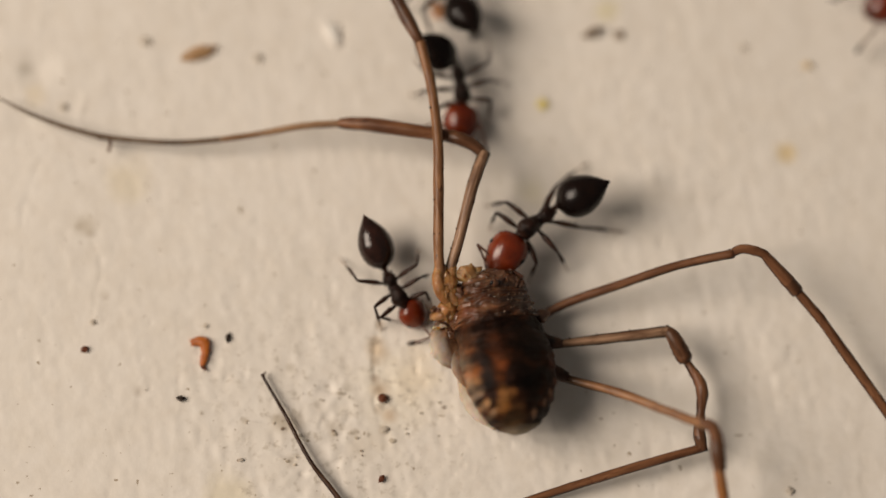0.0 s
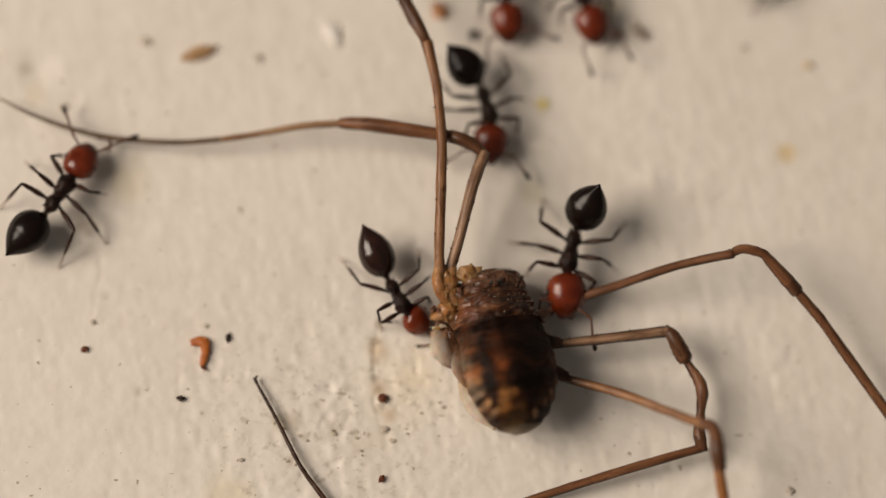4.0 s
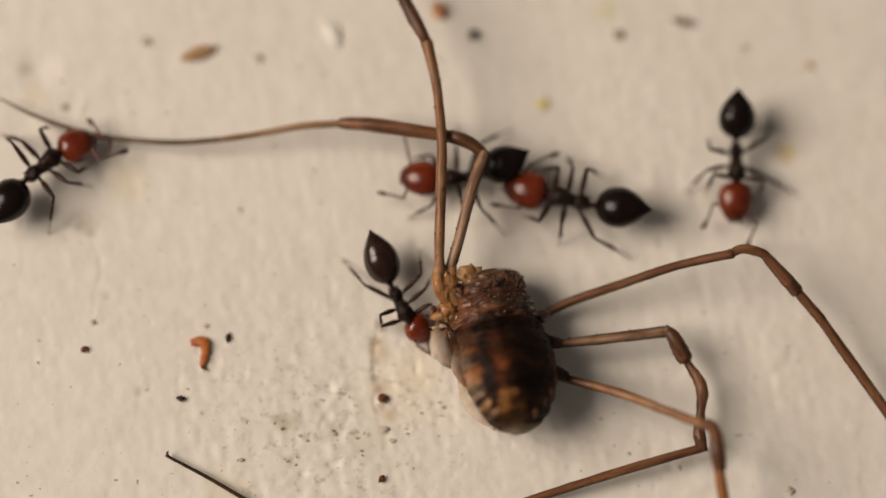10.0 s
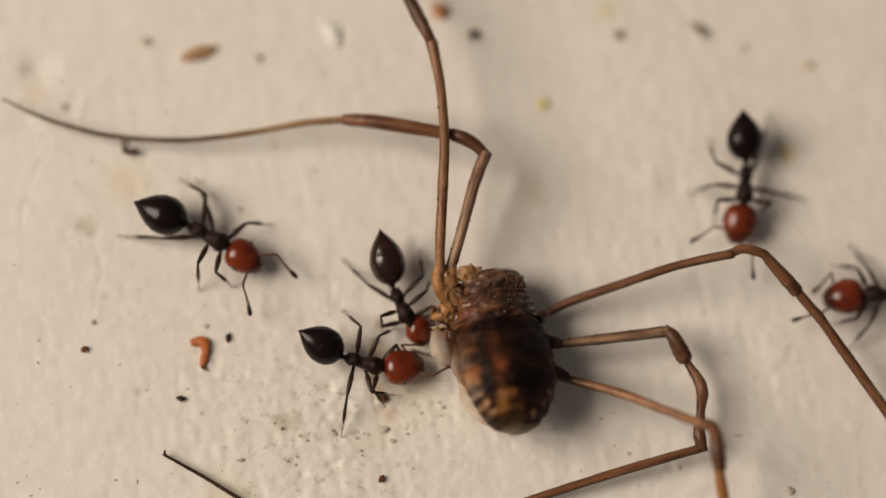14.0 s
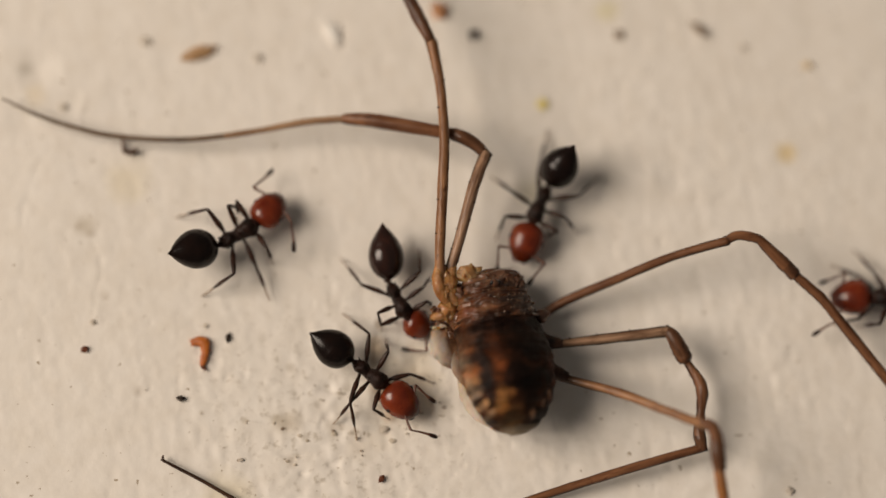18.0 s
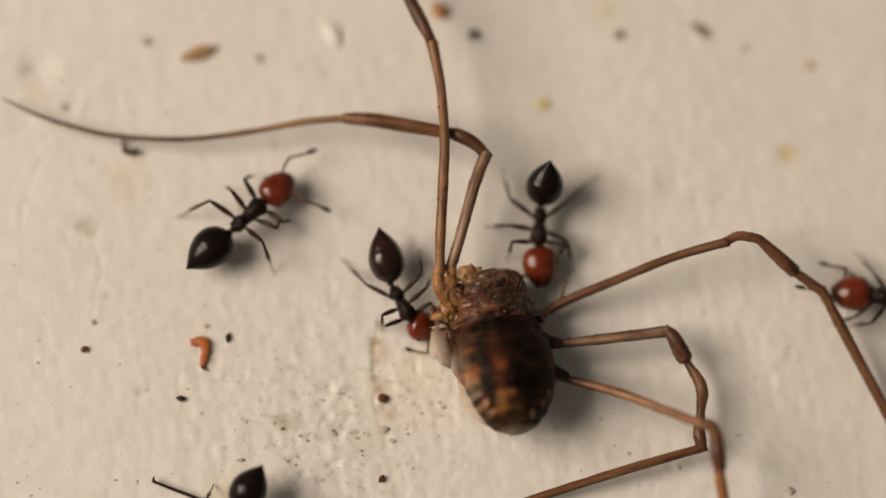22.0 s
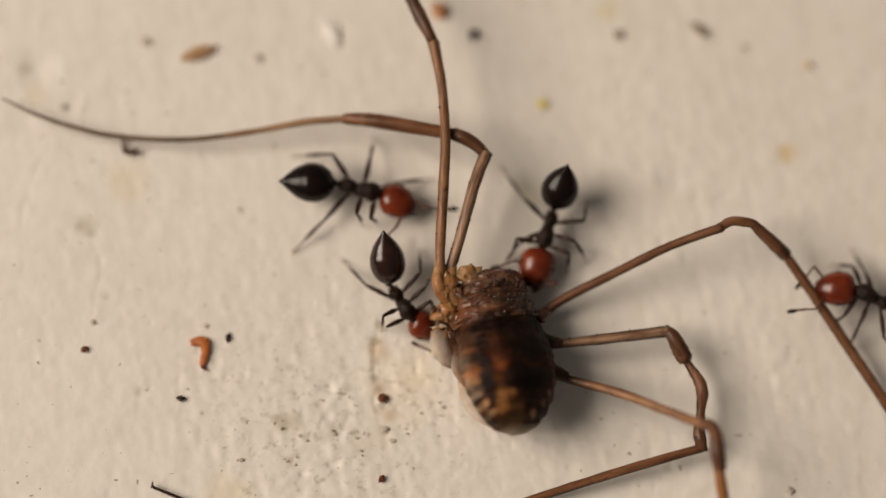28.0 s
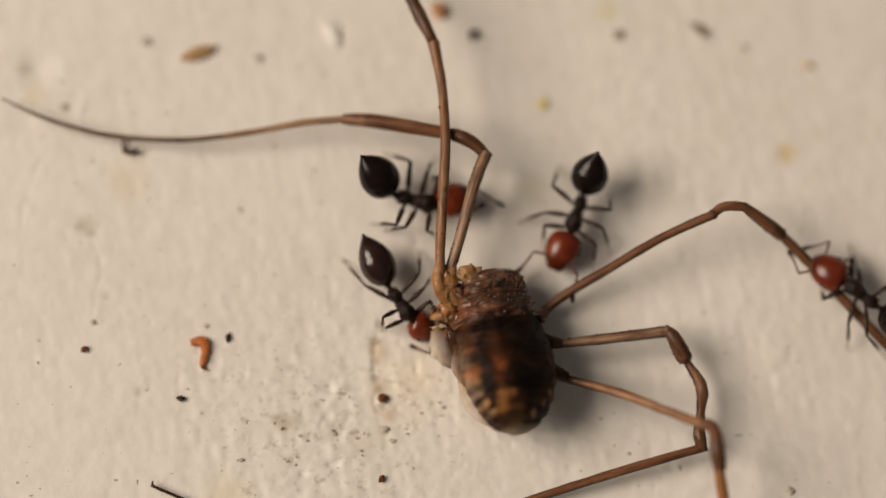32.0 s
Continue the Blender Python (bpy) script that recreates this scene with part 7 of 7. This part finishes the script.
    reach('right_high', [
        (0, (2.860, -2.389, 0.45), (8.919, -0.53, 2.1), (9.987, -0.514, 2.1), (11.05, -1.6, 1.7), (11.76, -2.395, 1.54), (13.71, -4.955, 0.9)),
        (14, (2.860, -2.389, 0.45), (8.919, -0.53, 2.1), (9.987, -0.514, 2.1), (11.05, -1.6, 1.7), (11.76, -2.395, 1.54), (13.71, -4.955, 0.9)),
        (17, (2.860, -2.389, 0.45), (8.923, -0.234, 2.1), (9.921, -0.225, 2.1), (11.01, -1.329, 1.7), (11.75, -2.186, 1.515), (14.23, -5.041, 0.9)),
        (18, (2.860, -2.389, 0.45), (8.89, -0.072, 2.1), (9.871, -0.044, 2.1), (11.03, -1.111, 1.7), (11.88, -1.814, 1.54), (13.74, -3.961, 0.9)),
        (19, (2.860, -2.389, 0.45), (8.891, -0.035, 2.1), (9.871, -0.062, 2.1), (11.06, -1.11, 1.7), (11.88, -1.814, 1.54), (13.74, -3.961, 0.9)),
        (20, (2.860, -2.389, 0.45), (8.89, -0.053, 2.1), (9.925, -0.025, 2.1), (11.16, -1.055, 1.7), (11.97, -1.796, 1.54), (13.72, -4.594, 0.9)),
        (21, (2.860, -2.389, 0.45), (8.89, -0.108, 2.1), (9.924, -0.043, 2.1), (11.14, -1.061, 1.55), (12.08, -1.708, 1.38), (13.73, -4.83, 0.7)),
        (22, (2.860, -2.389, 0.45), (8.89, -0.108, 2.1), (9.924, -0.043, 2.1), (11.16, -1.03, 1.4), (12.14, -1.676, 1.22), (13.73, -4.706, 0.5)),
        (23, (2.860, -2.389, 0.45), (8.839, 0.073, 2.1), (9.821, 0.155, 2.1), (11.01, -0.727, 1.25), (11.64, -1.671, 1.068), (14.31, -5.664, 0.3)),
        (24, (2.860, -2.389, 0.45), (8.787, 0.145, 2.1), (9.805, 0.246, 2.1), (10.99, -0.727, 1.25), (11.63, -1.669, 1.069), (14.31, -5.664, 0.3)),
        (25, (2.860, -2.389, 0.45), (8.718, 0.29, 2.1), (9.79, 0.391, 2.1), (10.92, -0.582, 1.25), (11.55, -1.527, 1.073), (14.31, -5.664, 0.3)),
        (28, (2.860, -2.389, 0.45), (8.647, 0.326, 2.1), (9.72, 0.463, 2.1), (10.86, -0.418, 1.25), (11.51, -1.349, 1.069), (14.27, -5.302, 0.3)),
        (29, (2.860, -2.389, 0.45), (8.544, 0.561, 2.1), (9.6, 0.753, 2.1), (10.97, -0.18, 1.25), (11.73, -1.01, 1.035), (14.36, -3.85, 0.3)),
        (30, (2.860, -2.389, 0.45), (8.613, 0.434, 2.1), (9.704, 0.572, 2.1), (10.96, -0.417, 1.25), (11.73, -1.251, 1.036), (14.35, -4.123, 0.3)),
        (31, (2.860, -2.389, 0.45), (8.546, 0.688, 2.1), (9.619, 0.808, 2.1), (10.94, 0.039, 1.25), (11.76, -0.735, 1.024), (14.38, -3.212, 0.3)),
        (32, (2.860, -2.389, 0.45), (8.404, 0.741, 2.1), (9.479, 1.007, 2.1), (10.88, 0.13, 1.25), (11.68, -0.668, 1.033), (14.37, -3.358, 0.3)),
    ])
    reach("right_mid_tip", [
        (0, (-2.453, -9.164, 0.25), (-5.673, -4.225, 0.2)),
        (1, (-2.484, -9.196, 0.25), (-5.655, -4.225, 0.2)),
        (2, (-2.642, -9.299, 0.25), (-5.461, -4.115, 0.2)),
        (3, (-2.838, -9.426, 0.25), (-5.336, -4.078, 0.2)),
        (3.5, (-2.799, -9.407, 0.25), (-5.336, -4.078, 0.2)),
        (5.5, (-2.992, -9.207, 0.25), (-8.126, -6.401, 0.2)),
        (6, (-3.026, -9.273, 0.25), (-8.143, -6.436, 0.2)),
        (7, (-3.033, -9.222, 0.25), (-8.196, -6.473, 0.2)),
        (8, (-3.286, -9.259, 0.25), (-8.528, -6.672, 0.2)),
        (9, (-3.288, -9.299, 0.25), (-8.511, -6.671, 0.2)),
        (10, (-3.261, -9.258, 0.25), (-8.562, -6.797, 0.2)),
        (13, (-3.353, -9.306, 0.25), (-8.615, -6.762, 0.2)),
        (14, (-3.408, -9.348, 0.25), (-8.65, -6.762, 0.2)),
        (17, (-3.382, -9.34, 0.25), (-8.701, -6.923, 0.2)),
        (20, (-3.4, -9.399, 0.25), (-8.7, -6.941, 0.2)),
        (21, (-3.397, -9.385, 0.25), (-8.735, -7.012, 0.2)),
        (22, (-3.41, -9.409, 0.25), (-8.954, -7.602, 0.2)),
        (22.3, (-3.337, -9.136, 0.25), (-9.004, -7.781, 0.2)),
        (22.6, (-3.367, -10.233, 0.25), (-8.872, -8.331, 0.2)),
        (23, (-3.367, -10.268, 0.25), (-8.871, -8.366, 0.2)),
        (23.5, (-3.765, -10.141, 0.25), (-9.211, -8.066, 0.2)),
        (24, (-3.747, -10.123, 0.25), (-9.193, -8.049, 0.2)),
        (25, (-3.473, -9.674, 0.25), (-8.986, -7.78, 0.2)),
        (32, (-3.508, -9.738, 0.25), (-8.987, -7.745, 0.2)),
    ])
    walk(SLIVER, [(0, at_mm(4.827, 7.198, 0.1, 0, 0, 28)), (1, at_mm(4.773, 7.236, 0.1, 0, 0, 28)), (2, at_mm(5.325, 7.545, 0.1, 0, 0, 10)), (3, at_mm(6.147, 7.177, 0.1, 0, 0, -55)), (3.5, at_mm(6.238, 7.14, 0.1, 0, 0, -55)), (5.5, at_mm(6.885, 7.565, 0.1, 0, 0, -20)), (6, at_mm(6.976, 7.528, 0.1, 0, 0, -8)), (7, at_mm(7.767, 7.576, 0.1, 0, 0, -8)), (12, at_mm(7.767, 7.576, 0.1, 0, 0, -8)), (12.6, at_mm(8.023, 7.484, 0.1, 0, 0, -20)), (13, at_mm(8.296, 7.317, 0.1, 0, 0, -40)), (32, at_mm(8.296, 7.317, 0.1, 0, 0, -40))])
    walk(SCRAP, [(0, at_mm(-10.832, 3.382, 0.3, 0, 0, 166)), (11.6, at_mm(-10.832, 3.382, 0.3, 0, 0, 166)), (12, at_mm(-10.761, 3.383, 0.28, 0, 0, 190)), (12.3, at_mm(-10.615, 3.31, 0.2, 0, 0, 240)), (12.6, at_mm(-10.451, 3.201, 0.1, 0, 0, 300)), (13, at_mm(-10.037, 3.131, 0, 0, 0, 335)), (14, at_mm(-9.964, 3.095, 0, 0, 0, 360)), (32, at_mm(-9.964, 3.095, 0, 0, 0, 360))])


motions()
